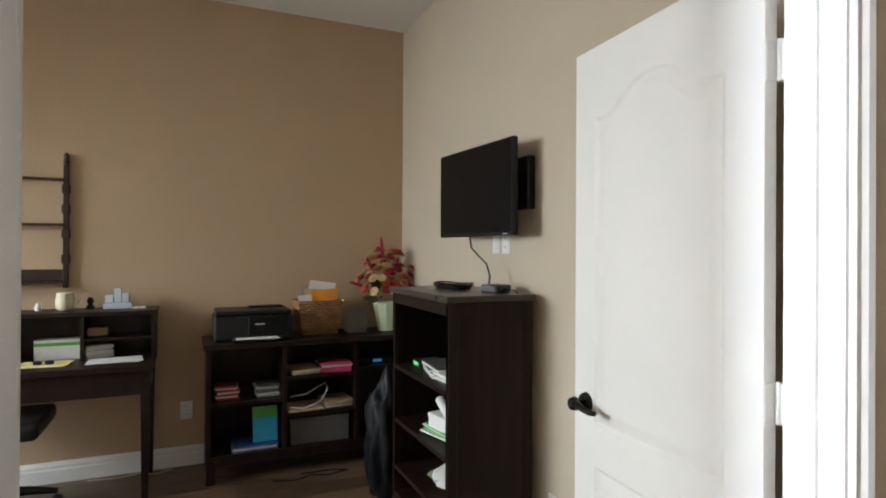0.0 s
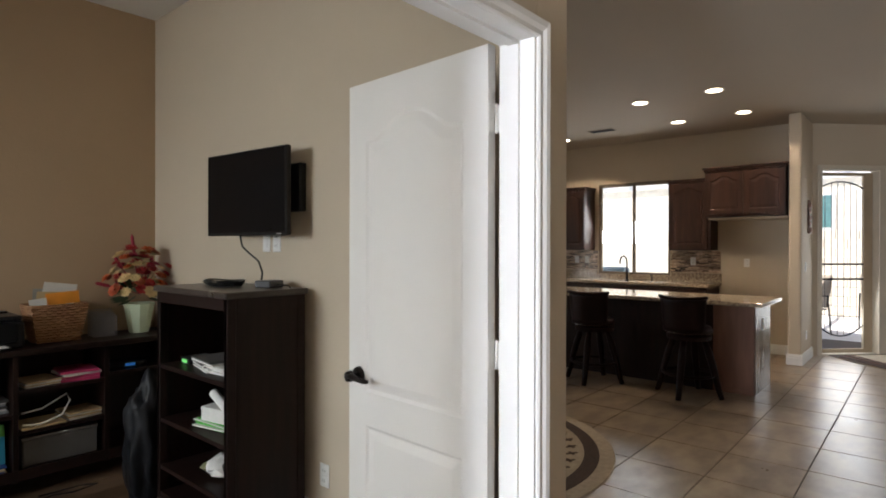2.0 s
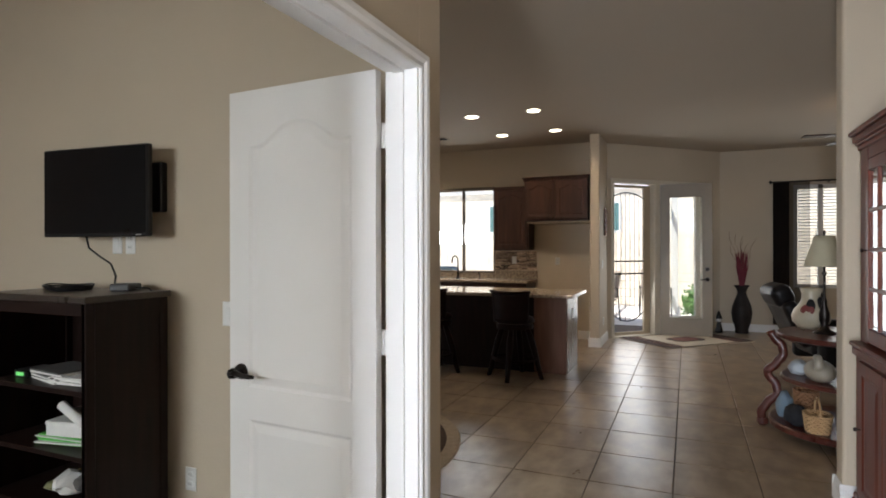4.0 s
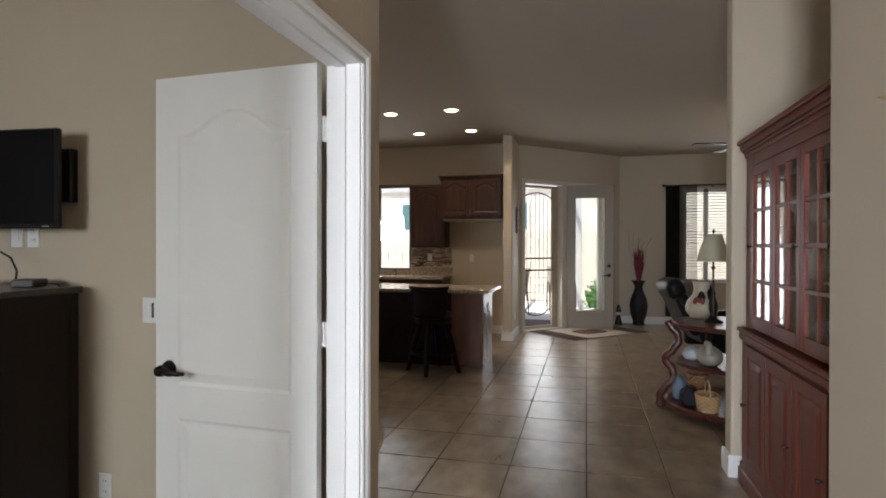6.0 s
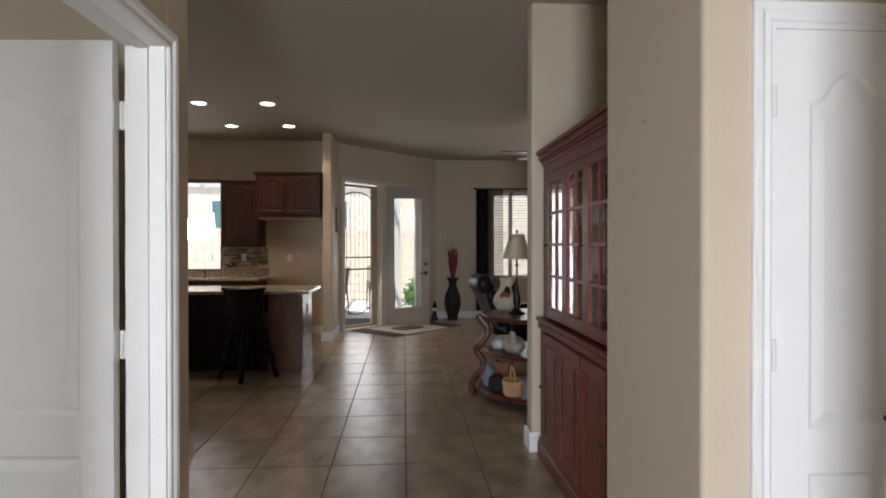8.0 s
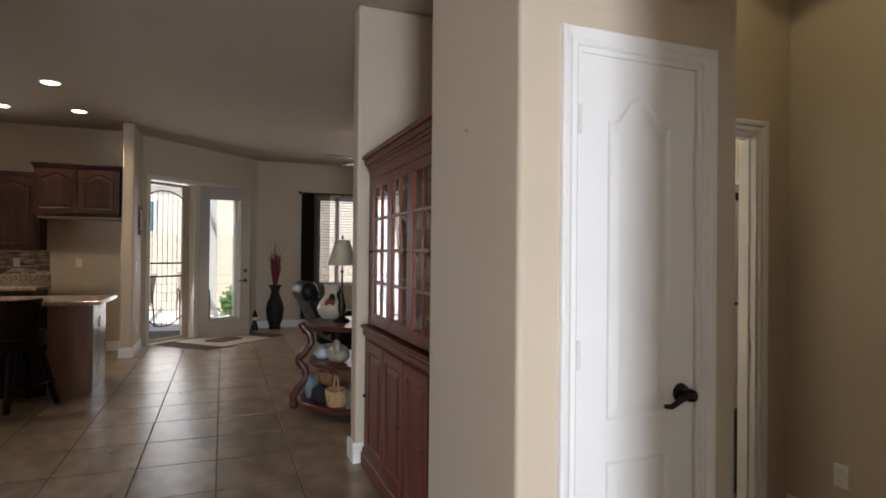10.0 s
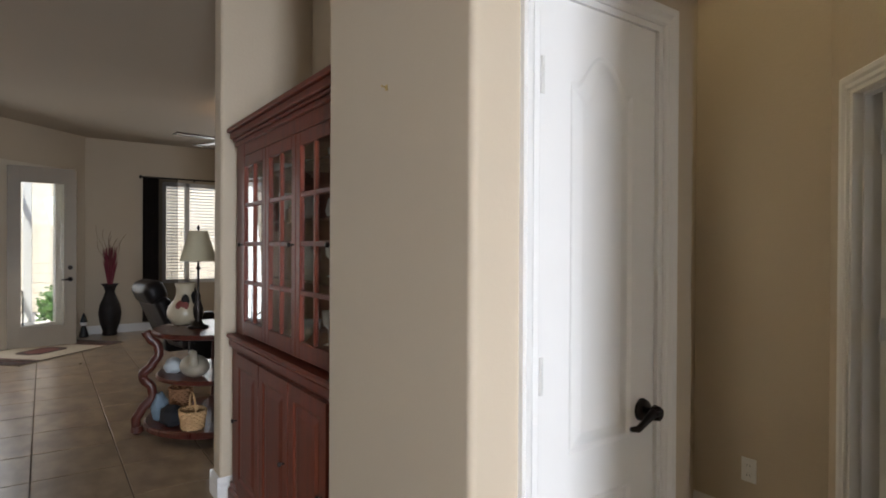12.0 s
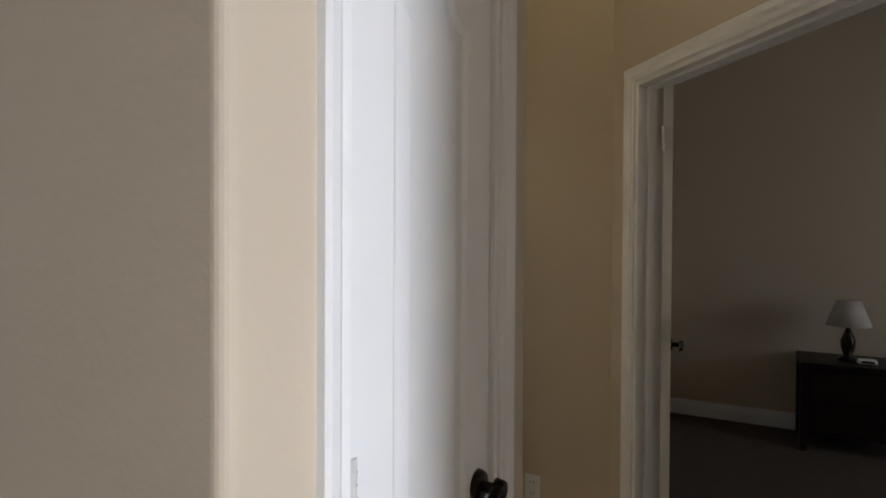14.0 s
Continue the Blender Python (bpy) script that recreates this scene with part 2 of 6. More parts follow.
# diagonal wall with the bedroom doorway
DB = diag(1.37, -2.39)
b = bmesh.new()
bx(b, -0.10, 0.09, -0.12, 0, 0, H, m=DB)
bx(b, -1.42, -0.10, -0.12, 0, 2.04, H, m=DB)
bx(b, -1.66, -1.42, -0.12, 0, 0, H, m=DB)
setting("wall_bedroom_diagonal", b, WALL, "diagonal beige painted wall with a doorway")
OFFSET = Vector((0, 0, 0))
b = box(-3.12, 0.25, -0.61, -0.49, 0, H)
# return added out of view so that its edge shades the closet door
bx(b, 0.13, 0.25, -1.25, -0.61, 0, H)
setting("wall_foyer_south", b, WALL, "beige painted foyer wall with an added unseen return")
b = box(-3.12, -3.0, -0.49, 0.42, 0, H)
bx(b, -3.12, -3.0, 1.08, 1.16, 0, H)
bx(b, -3.12, -3.0, 0.42, 1.08, 2.45, H)
setting("wall_entry", b, WALL, "beige painted wall around the entry sidelight")
# bedroom
setting("wall_bedroom_south", box(-3.1, 1.6, -5.24, -5.12, 0, H), WALL, "beige painted bedroom wall")
setting("wall_bedroom_east", box(1.48, 1.60, -5.12, -2.60, 0, H), WALL, "beige painted bedroom wall")
b = box(-3.1, -2.98, -5.12, -4.3, 0, H)
bx(b, -3.1, -2.98, -2.9, -0.61, 0, H)
bx(b, -3.1, -2.98, -4.3, -2.9, 0, 0.85)
bx(b, -3.1, -2.98, -4.3, -2.9, 2.15, H)
setting("wall_bedroom_west", b, WALL, "beige painted bedroom wall with a window opening")
# laundry behind the hall
OFFSET = HALL
setting("wall_laundry_east", box(3.5, 3.6, -2.9, -1.07, 0, H), WALL, "beige painted wall")
b = box(2.13, 2.97, -2.9, -2.8, 0, H)
bx(b, 3.36, 3.5, -2.9, -2.8, 0, H)
bx(b, 2.97, 3.36, -2.9, -2.8, 0, 1.1)
bx(b, 2.97, 3.36, -2.9, -2.8, 2.0, H)
setting("wall_laundry_south", b, WALL, "beige painted wall")
# kitchen
OFFSET = Vector((0, 0, 0))
b = box(8.80, 8.92, 1.58, 3.21, 0, H)
bx(b, 8.80, 8.92, 3.21, 4.35, 0, 1.0)
bx(b, 8.80, 8.92, 3.21, 4.35, 2.43, H)
bx(b, 8.80, 8.92, 4.35, 7.0, 0, H)
setting("wall_kitchen_east", b, WALL, "beige painted kitchen wall with a window opening")
setting("wall_kitchen_pillar", box(8.14, 8.98, 1.44, 1.58, 0, H, 0.02, 4), WALL, "beige painted wall end with rounded corners")
b = box(2.0, 2.4, 7.0, 7.12, 0, H)
bx(b, 4.4, 8.92, 7.0, 7.12, 0, H)
bx(b, 2.4, 4.4, 7.0, 7.12, 0, 0.65)
bx(b, 2.4, 4.4, 7.0, 7.12, 2.35, H)
setting("wall_kitchen_north", b, WALL, "beige painted kitchen wall")
setting("wall_dining_west", box(1.88, 2.0, 4.72, 7.12, 0, H), WALL, "beige painted wall")
DP = diag(9.02, 1.39)
b = bmesh.new()
bx(b, -0.16, 0.0, 0, 0.12, 0, H, m=DP)
bx(b, 0.0, 1.95, 0, 0.12, 2.50, H, m=DP)
bx(b, 1.95, 2.27, 0, 0.12, 0, H, m=DP)
setting("wall_patio_diagonal", b, WALL, "diagonal beige painted wall around the patio doors")
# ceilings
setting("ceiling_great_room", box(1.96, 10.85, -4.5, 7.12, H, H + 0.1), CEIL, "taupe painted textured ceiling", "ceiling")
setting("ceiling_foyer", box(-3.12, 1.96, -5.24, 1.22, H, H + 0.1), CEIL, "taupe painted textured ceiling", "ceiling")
setting("ceiling_office", box(-2.92, 1.96, 1.22, 4.72, H, H + 0.1), OFFCEIL, "white painted textured ceiling", "ceiling")
# ground floors
floor = setting("floor", box(-3.12, 10.78, -4.42, 7.12, -0.1, -0.006), GROUT, "beige ceramic tile floor with dark grout", "floor")
office_floor = setting("floor_office", box(-2.8, 1.92, 1.25, 4.52, -0.05, 0.001), PLANK, "dark brown laminate plank floor", "floor")
setting("floor_bedroom", prism(bmesh.new(), [(-2.98, -5.12), (1.48, -5.12), (1.48, -2.6), (1.31, -2.49), (0.15, -1.29), (0.13, -0.61), (-2.98, -0.61)], -0.005, 0.006), CARPET, "dark brown carpet", "floor")
setting("ground", box(-60, 80, -70, 70, -0.3, -0.12), CONCRETE, "pale concrete and gravel ground", "ground")


# ---- joinery ----
def plane_outline(x0, x1, z0, z1, rise=0.0, n=30):
    """A panel's outline, with an eyebrow arch when rise is given."""
    pts = [(x0, z0), (x1, z0), (x1, z1 - rise)]
    if rise:
        c, w = (x0 + x1) / 2, (x1 - x0) / 2
        for i in range(1, n):
            u = 1 - 2 * i / n
            k = min(1.0, abs(u) / 0.86) ** 1.25
            pts.append((c + w * u, z1 - rise + rise * 0.5 * (1 + math.cos(math.pi * k))))
    pts.append((x0, z1 - rise))
    return pts


def hole(x0, x1, z0, z1, rise=0.0, n=30):
    """The measures of one door panel."""
    return x0, x1, z0, z1, rise, n


def panelled(bm, outer, holes, y, s, deep=0.006, groove=0.012, slope=0.036, field=0.001):
    """A face in the x, z plane at y, outward along s * y, with sunk grooves round raised fields."""
    loops, edges = [], []
    for pts in [outer, *[plane_outline(*h) for h in holes]]:
        vs = [bm.verts.new((x, y, z)) for x, z in pts]
        loops.append(vs)
        edges += [bm.edges.new((vs[i], vs[(i + 1) % len(vs)])) for i in range(len(vs))]
    bmesh.ops.triangle_fill(bm, use_beauty=True, edges=edges)
    for (x0, x1, z0, z1, rise, n), vs in zip(holes, loops[1:]):
        prev = vs
        for d, dy in ((groove, deep), (groove + 0.006, deep), (groove + slope, field)):
            ring = [bm.verts.new((x, y - s * dy, z)) for x, z in plane_outline(x0 + d, x1 - d, z0 + d, z1 - d, rise, n)]
            for i in range(len(ring)):
                j = (i + 1) % len(ring)
                bm.faces.new((prev[i], prev[j], ring[j], ring[i]))
            prev = ring
        bm.faces.new(prev)
    return loops[0]


def slab(w, h, t, holes, bm=None, both=True):
    """A door leaf from x 0 to w, y 0 to t, with panels on its faces."""
    bm = bm or bmesh.new()
    outer = [(0, 0), (w, 0), (w, h), (0, h)]
    f = panelled(bm, outer, holes, 0, -1)
    g = panelled(bm, outer, holes if both else [], t, 1)
    for i in range(4):
        bm.faces.new((f[i], f[(i + 1) % 4], g[(i + 1) % 4], g[i]))
    return bm


def lever(parent, x, z, y, s, way, droop=0.006):
    """A lever handle on the face y, outward along s, pointing along way."""
    b = bmesh.new()
    cyl(b, (x, y, z), (x, y + s * 0.012, z), 0.033, 0.029, 24)
    cyl(b, (x, y + s * 0.012, z), (x, y + s * 0.05, z), 0.012, 0.011, 12)
    cyl(b, (x, y + s * 0.042, z), (x, y + s * 0.060, z), 0.023, 0.019, 20)
    tube(b, [(x - way * 0.012, y + s * 0.05, z), (x + way * 0.02, y + s * 0.052, z + 0.004), (x + way * 0.055, y + s * 0.052, z - droop * 0.5), (x + way * 0.085, y + s * 0.05, z - droop), (x + way * 0.108, y + s * 0.045, z - droop * 0.9)], [0.012, 0.013, 0.010, 0.0095, 0.007], 10)
    return part("door_handle", b, BRONZE, parent, "dark bronze lever handle", True)


def hinges(parent, zs, y, s=1, opened=True):
    """Butt hinges on the edge x 0; the barrel stands at y, the leaf lies towards s * y."""
    for z in zs:
        b = bmesh.new()
        cyl(b, (-0.010, y, z - 0.046), (-0.010, y, z + 0.046), 0.0065, seg=10)
        for k in (-0.027, -0.009, 0.009, 0.027):
            cyl(b, (-0.010, y, z + k - 0.001), (-0.010, y, z + k + 0.001), 0.0075, seg=10)
        if opened:
            y0, y1 = sorted((y, y + s * 0.031))
            bx(b, -0.0025, 0.0, y0, y1, z - 0.044, z + 0.044)
            y0, y1 = sorted((y - s * 0.001, y + s * 0.002))
            bx(b, -0.038, -0.010, y0, y1, z - 0.044, z + 0.044)
        part("hinge", b, NICKEL, parent, "white painted butt hinge")


def casing(bm, w, h, m, width=0.058, y=0.0, s=-1):
    """Moulded casing round an opening of w by h, on the face y, outward along s."""
    prof = [(0.0, 0.0), (0.0, 0.009), (0.006, 0.014), (0.022, 0.012), (0.034, 0.019), (width - 0.006, 0.021), (width, 0.014), (width, 0.0)]
    path = [(0, 0, -1, 0), (0, h, -1, 1), (w, h, 1, 1), (w, 0, 1, 0)]
    rings = []
    for px, pz, dx, dz in path:
        rings.append([bm.verts.new(m @ Vector((px + dx * a, y + s * c, pz + dz * a))) for a, c in prof])
    n = len(prof)
    for a, b in zip(rings, rings[1:]):
        for i in range(n):
            bm.faces.new((a[i], a[(i + 1) % n], b[(i + 1) % n], b[i]))
    bm.faces.new(rings[0])
    bm.faces.new(rings[-1][::-1])
    return bm


def lining(bm, w, h, t, m, stop=0.5):
    """Jambs, head and door stop that line an opening through a wall of thickness t."""
    j = 0.018
    bx(bm, 0, j, -0.003, t + 0.003, 0, h, m=m)
    bx(bm, w - j, w, -0.003, t + 0.003, 0, h, m=m)
    bx(bm, j, w - j, -0.003, t + 0.003, h - j, h, m=m)
    a, c = t * stop - 0.018, t * stop + 0.018
    bx(bm, j, j + 0.011, a, c, 0, h - j, m=m)
    bx(bm, w - j - 0.011, w - j, a, c, 0, h - j, m=m)
    bx(bm, j + 0.011, w - j - 0.011, a, c, h - j - 0.011, h - j, m=m)
    return bm


def house_door(name, label, w, m, hinge_zs, hy, hs, lev, handles, opened=True):
    st = 0.105
    holes = [hole(st, w - st, 0.235, 0.715), hole(st, w - st, 0.845, 1.90, 0.085)]
    ob = part(name, slab(w, 2.04, 0.035, holes), WHITE)
    tagged(ob, label, "door", kind="structure")
    ob.matrix_world = Matrix.Translation(OFFSET) @ m
    hinges(ob, hinge_zs, hy, hs, opened)
    for y, s, way in handles:
        lever(ob, lev, 0.905, y, s, way)
    return ob


HZ = (0.324, 1.066, 1.808)
# office doorway: double doors folded into the office
b = bmesh.new()
OM = Matrix.Translation((0.238, 1.16, 0))
casing(b, 1.392, 2.045, OM, 0.058)
lining(b, 1.399, 2.062, 0.12, OM, 0.55)
tagged(part("trim_office_doorway", b, WHITE), "white moulded casing of the wide office doorway", "door trim", kind="structure")
m = Matrix.Translation((1.630, 1.308, 0.012)) @ Matrix.Rotation(radians(86.6), 4, "Z")
house_door("door_1", "white two-panel door standing open into the office", 0.715, m, HZ, 0.002, 1, 0.65, [(0.035, 1, -1), (0.0, -1, -1)])
m = Matrix.Translation((0.215, 1.29, 0.012)) @ Matrix.Rotation(radians(100.5), 4, "Z") @ Matrix.Translation((0, -0.035, 0))
house_door("door_2", "white two-panel door folded back into the office", 0.715, m, HZ, 0.033, -1, 0.655, [])
# closet door
OFFSET = HALL
b = bmesh.new()
CM = Matrix.Translation((1.37, -0.63, 0)) @ Matrix.Rotation(radians(-90), 4, "Z")
casing(b, 0.51, 2.05, CM)
lining(b, 0.51, 2.05, 0.12, CM, 0.62)
tagged(part("trim_closet_door", b, WHITE), "white moulded casing of the narrow closet door", "door trim", kind="structure")
m = Matrix.Translation((1.378, -0.652, 0.012)) @ Matrix.Rotation(radians(-90), 4, "Z")
st = 0.105
w = 0.466
ob = part("door_3", slab(w, 2.02, 0.035, [hole(st, w - st, 0.235, 0.715), hole(st, w - st, 0.845, 1.90, 0.085)]), WHITE)
tagged(ob, "narrow closed white two-panel closet door", "door", kind="structure")
ob.matrix_world = Matrix.Translation(OFFSET) @ m
hinges(ob, HZ, -0.011, 1, False)
lever(ob, w - 0.055, 0.915, 0.0, -1, -1, 0.03)
# laundry doorway
b = bmesh.new()
LM = Matrix.Translation((2.03, -1.44, 0)) @ Matrix.Rotation(radians(-90), 4, "Z")
casing(b, 0.76, 2.04, LM)
lining(b, 0.76, 2.04, 0.10, LM, 0.5)
tagged(part("trim_laundry_doorway", b, WHITE), "white moulded casing of an open doorway", "door trim", kind="structure")
b = box(2.05, 2.08, -2.185, -2.182, 0.88, 0.95)
tagged(part("strike_plate", b, BRONZE), "dark bronze strike plate on the white jamb", "strike plate", kind="structure")
# bedroom doorway
BM_ = DB @ Matrix.Translation((-0.10, 0, 0)) @ Matrix.Rotation(radians(180), 4, "Z")
b = bmesh.new()
casing(b, 1.32, 2.04, BM_)
lining(b, 1.32, 2.04, 0.12, BM_, 0.45)
tagged(part("trim_bedroom_doorway", b, WHITE), "white moulded casing of the bedroom doorway", "door trim", kind="structure")
hp = BM_ @ Vector((0.022, 0.14, 0)) + Vector((0.02, 0.045, 0))
m = Matrix.Translation((hp.x, hp.y, 0.012)) @ Matrix.Rotation(radians(-82.8), 4, "Z") @ Matrix.Translation((0, -0.035, 0))
house_door("door_4", "white two-panel bedroom door standing wide open", 0.72, m, HZ, 0.033, -1, 0.66, [(0.0, -1, -1), (0.035, 1, -1)])
# closet door inside the bedroom
b = bmesh.new()
QM = Matrix.Translation((1.48, -3.35, 0)) @ Matrix.Rotation(radians(-90), 4, "Z")
casing(b, 0.72, 2.04, QM)
tagged(part("trim_bedroom_closet", b, WHITE), "white moulded casing on the bedroom wall", "door trim", kind="structure")
ob = part("door_5", slab(0.72, 2.03, 0.03, [hole(st, 0.72 - st, 0.235, 0.715), hole(st, 0.72 - st, 0.845, 1.90, 0.085)], both=False), WHITE)
tagged(ob, "closed white two-panel door inside the bedroom", "door", kind="structure")
ob.matrix_world = Matrix.Translation(OFFSET) @ Matrix.Translation((1.476, -3.35, 0.005)) @ Matrix.Rotation(radians(-90), 4, "Z")

OFFSET = Vector((0, 0, 0))


def skirting(name, p, q, label="white moulded baseboard", h=0.13, mt=WHITE):
    """A baseboard from p to q, proud of the wall to the right of that way."""
    p, q = Vector((*p, 0)), Vector((*q, 0))
    d = (q - p).normalized()
    n = Vector((d.y, -d.x, 0))
    prof = [(0, 0), (0.016, 0), (0.016, h * 0.62), (0.012, h * 0.70), (0.012, h * 0.82), (0.006, h * 0.94), (0.004, h), (0, h)]
    bm = bmesh.new()
    A = [bm.verts.new(p + n * a + Vector((0, 0, z))) for a, z in prof]
    B = [bm.verts.new(q + n * a + Vector((0, 0, z))) for a, z in prof]
    k = len(prof)
    for i in range(k):
        bm.faces.new((A[i], A[(i + 1) % k], B[(i + 1) % k], B[i]))
    bm.faces.new(A)
    bm.faces.new(B[::-1])
    return tagged(part(name, bm, mt), label, "baseboard", kind="structure")


skirting("baseboard_office_north", (-2.8, 4.52), (1.92, 4.52))
skirting("baseboard_office_east", (1.92, 4.52), (1.92, 1.295))
skirting("baseboard_office_end", (2.0, 4.70), (2.0, 1.295))
skirting("baseboard_office_front", (1.82, 1.16), (1.70, 1.16))
skirting("baseboard_kitchen_east", (8.80, 2.53), (8.80, 1.58))
skirting("baseboard_pillar_kitchen_side", (8.80, 1.58), (8.14, 1.58))
skirting("baseboard_pillar_end", (8.14, 1.596), (8.14, 1.424))
skirting("baseboard_pillar_south", (8.14, 1.44), (8.95, 1.44))
skirting("baseboard_living_east", (10.65, -0.2), (10.65, -4.3))
OFFSET = HALL
skirting("baseboard_niche_end", (3.735, -0.43), (3.585, -0.43))
skirting("baseboard_niche_end_east", (3.735, -4.3), (3.735, -0.414))
skirting("baseboard_niche_inner", (3.585, -0.414), (3.585, -0.50))
skirting("baseboard_closet_side", (2.145, -0.43), (1.39, -0.43))
skirting("baseboard_closet_front", (1.37, -0.45), (1.37, -0.57))
skirting("baseboard_closet_front_end", (1.37, -1.20), (1.37, -1.30))
skirting("baseboard_hall_south", (2.03, -2.43), (1.44, -2.43))
OFFSET = Vector((0, 0, 0))
skirting("baseboard_bedroom_south", (1.48, -5.12), (-2.98, -5.12))
skirting("baseboard_bedroom_east", (1.48, -2.62), (1.48, -3.28))


def plate(label, m, kind="outlet", name="wall_plate"):
    """A wall plate in the local x, z plane, outward along -y."""
    t = thing(name, label, "wall plate", m)
    wide = 0.058 if kind == "double" else 0.036
    part("cover", box(-wide, wide, -0.006, 0, -0.058, 0.058, 0.003), PLASTIC, t)
    if kind == "double":
        for x in (-0.023, 0.023):
            part("rocker", box(x - 0.0165, x + 0.0165, -0.010, -0.006, -0.033, 0.033, 0.003), PLASTIC, t)
        part("gap", box(-0.0045, 0.0045, -0.0068, -0.006, -0.034, 0.034), BLACK, t, "dark gap between the switches")
        return t
    if kind == "outlet":
        for z in (-0.024, 0.024):
            part("socket", box(-0.016, 0.016, -0.009, -0.006, z - 0.014, z + 0.014, 0.003), PLASTIC, t)
            b = box(-0.008, -0.006, -0.0095, -0.0089, z - 0.004, z + 0.006)
            bx(b, 0.006, 0.008, -0.0095, -0.0089, z - 0.004, z + 0.006)
            part("slot", b, BLACK, t, "dark socket slots")
    else:
        part("rocker", box(-0.016, 0.016, -0.010, -0.006, -0.033, 0.033, 0.003), PLASTIC, t)
    return t


PLASTIC = mat("white_plastic", (0.74, 0.74, 0.72), 0.4, vary=0.02)
E90 = Matrix.Rotation(radians(-90), 4, "Z")  # faces -x
plate("white outlet plate on the beige office wall", Matrix.Translation((1.92, 2.545, 0.28)) @ E90)
plate("white switch plate behind the open door", Matrix.Translation((1.92, 2.28, 1.105)) @ E90, "double")
plate("white wall plate under the television", Matrix.Translation((1.92, 3.065, 1.447)) @ E90, "switch")
plate("white outlet plate under the television", Matrix.Translation((1.92, 2.965, 1.447)) @ E90)
plate("white outlet plate in the beige hall wall", Matrix.Translation((1.683, -2.478, 0.325)) @ Matrix.Rotation(radians(180), 4, "Z"))
plate("white outlet plate on the office wall", Matrix.Translation((0.44, 4.52, 0.36)))
plate("white outlet plate in the refrigerator recess", Matrix.Translation((8.80, 2.178, 1.21)) @ E90)
plate("white light switch on the pillar side", Matrix.Translation((8.42, 1.44, 1.18)), "switch")
plate("white outlet plate low on the pillar side", Matrix.Translation((8.50, 1.44, 0.33)))
OFFSET = HALL
b = bmesh.new()
cyl(b, (1.764, -0.43, 1.842), (1.765, -0.415, 1.845), 0.0015, seg=6)
cyl(b, (1.765, -0.415, 1.845), (1.765, -0.414, 1.845), 0.0035, seg=8)
bx(b, 1.759, 1.769, -0.43, -0.428, 1.834, 1.850)
BRASS = mat("brass", (0.55, 0.40, 0.16), 0.3, metal=0.9, vary=0.1)
tagged(part("picture_hook", b, BRASS), "small brass picture hook nailed in the wall", "hook")
OFFSET = Vector((0, 0, 0))

# ---- office ----
# television on its wall arm
t = thing("television", "black flat television on a wall arm", "television", Matrix.Translation((1.765, 3.02, 1.70)) @ Matrix.Rotation(radians(-86.3), 4, "Z"))
part("bezel", box(-0.352, 0.352, -0.012, 0.022, -0.224, 0.224, 0.006), BLACK, t)
part("screen", box(-0.34, 0.34, -0.0145, -0.012, -0.208, 0.215), SCREEN, t, "dark glossy screen")
part("back_cover", box(-0.28, 0.28, 0.022, 0.05, -0.16, 0.15, 0.012), BLACK, t)
part("badge", box(0.28, 0.315, -0.0155, -0.0145, -0.219, -0.214), NICKEL, t, "pale maker's badge")
b = box(0.12, 0.325, 0.095, 0.15, -0.10, 0.15, 0.006)
bx(b, 0.18, 0.25, 0.05, 0.095, -0.05, 0.05)
part("wall_arm", b, BLACK, t)
b = bmesh.new()
tube(b, [(1.80, 3.14, 1.48), (1.80, 3.12, 1.42), (1.81, 3.05, 1.375), (1.81, 2.97, 1.34), (1.81, 2.935, 1.28), (1.80, 2.93, 1.235)], 0.005, 6)
tagged(part("television_cable", b, BLACK), "grey cable hanging from the television", "cable")
# bookcase
OFFSET = Vector((0.075, 0, 0))
t = thing("bookcase", "dark espresso wood bookcase with open shelves", "bookcase", Matrix.Translation((1.385, 2.655, 0)))
BW, BD, BH = 0.43, 0.73, 1.21
part("top", box(-0.015, BW, -0.015, BD + 0.015, BH - 0.03, BH, 0.005), BTOP := mat("espresso_top", (0.05, 0.04, 0.034), 0.3, vary=0.25, scale=3, stretch=(2, 8, 1)), t)
for y in (0.0, BD - 0.03):
    b = box(0.0, BW - 0.01, y + 0.006, y + 0.024, 0.09, BH - 0.03)
    bx(b, 0.0, 0.045, y, y + 0.03, 0, BH - 0.03, 0.003)
    bx(b, BW - 0.055, BW - 0.01, y, y + 0.03, 0, BH - 0.03, 0.003)
    bx(b, 0.045, BW - 0.055, y, y + 0.03, 0.09, 0.15)
    bx(b, 0.045, BW - 0.055, y, y + 0.03, BH - 0.10, BH - 0.03)
    part("side_panel", b, ESPRESSO, t)
for z in (0.10, 0.24, 0.49, 0.775):
    part("shelf", box(0.005, BW - 0.02, 0.03, BD - 0.03, z, z + 0.022, 0.002), ESPRESSO, t)
part("back_panel", box(BW - 0.02, BW - 0.012, 0.03, BD - 0.03, 0.09, BH - 0.03), ESPRESSO, t)
part("top_rail", box(0, 0.02, 0.03, BD - 0.03, BH - 0.085, BH - 0.03), ESPRESSO, t)
part("base_rail", box(0, 0.02, 0.03, BD - 0.03, 0.05, 0.10), ESPRESSO, t)

PAPER = mat("paper_white", (0.72, 0.71, 0.68), 0.7, vary=0.05, scale=20)
COL = {}


def tint(name, c, rough=0.5):
    if name not in COL:
        COL[name] = mat(name, c, rough, vary=0.12, scale=9)
    return COL[name]


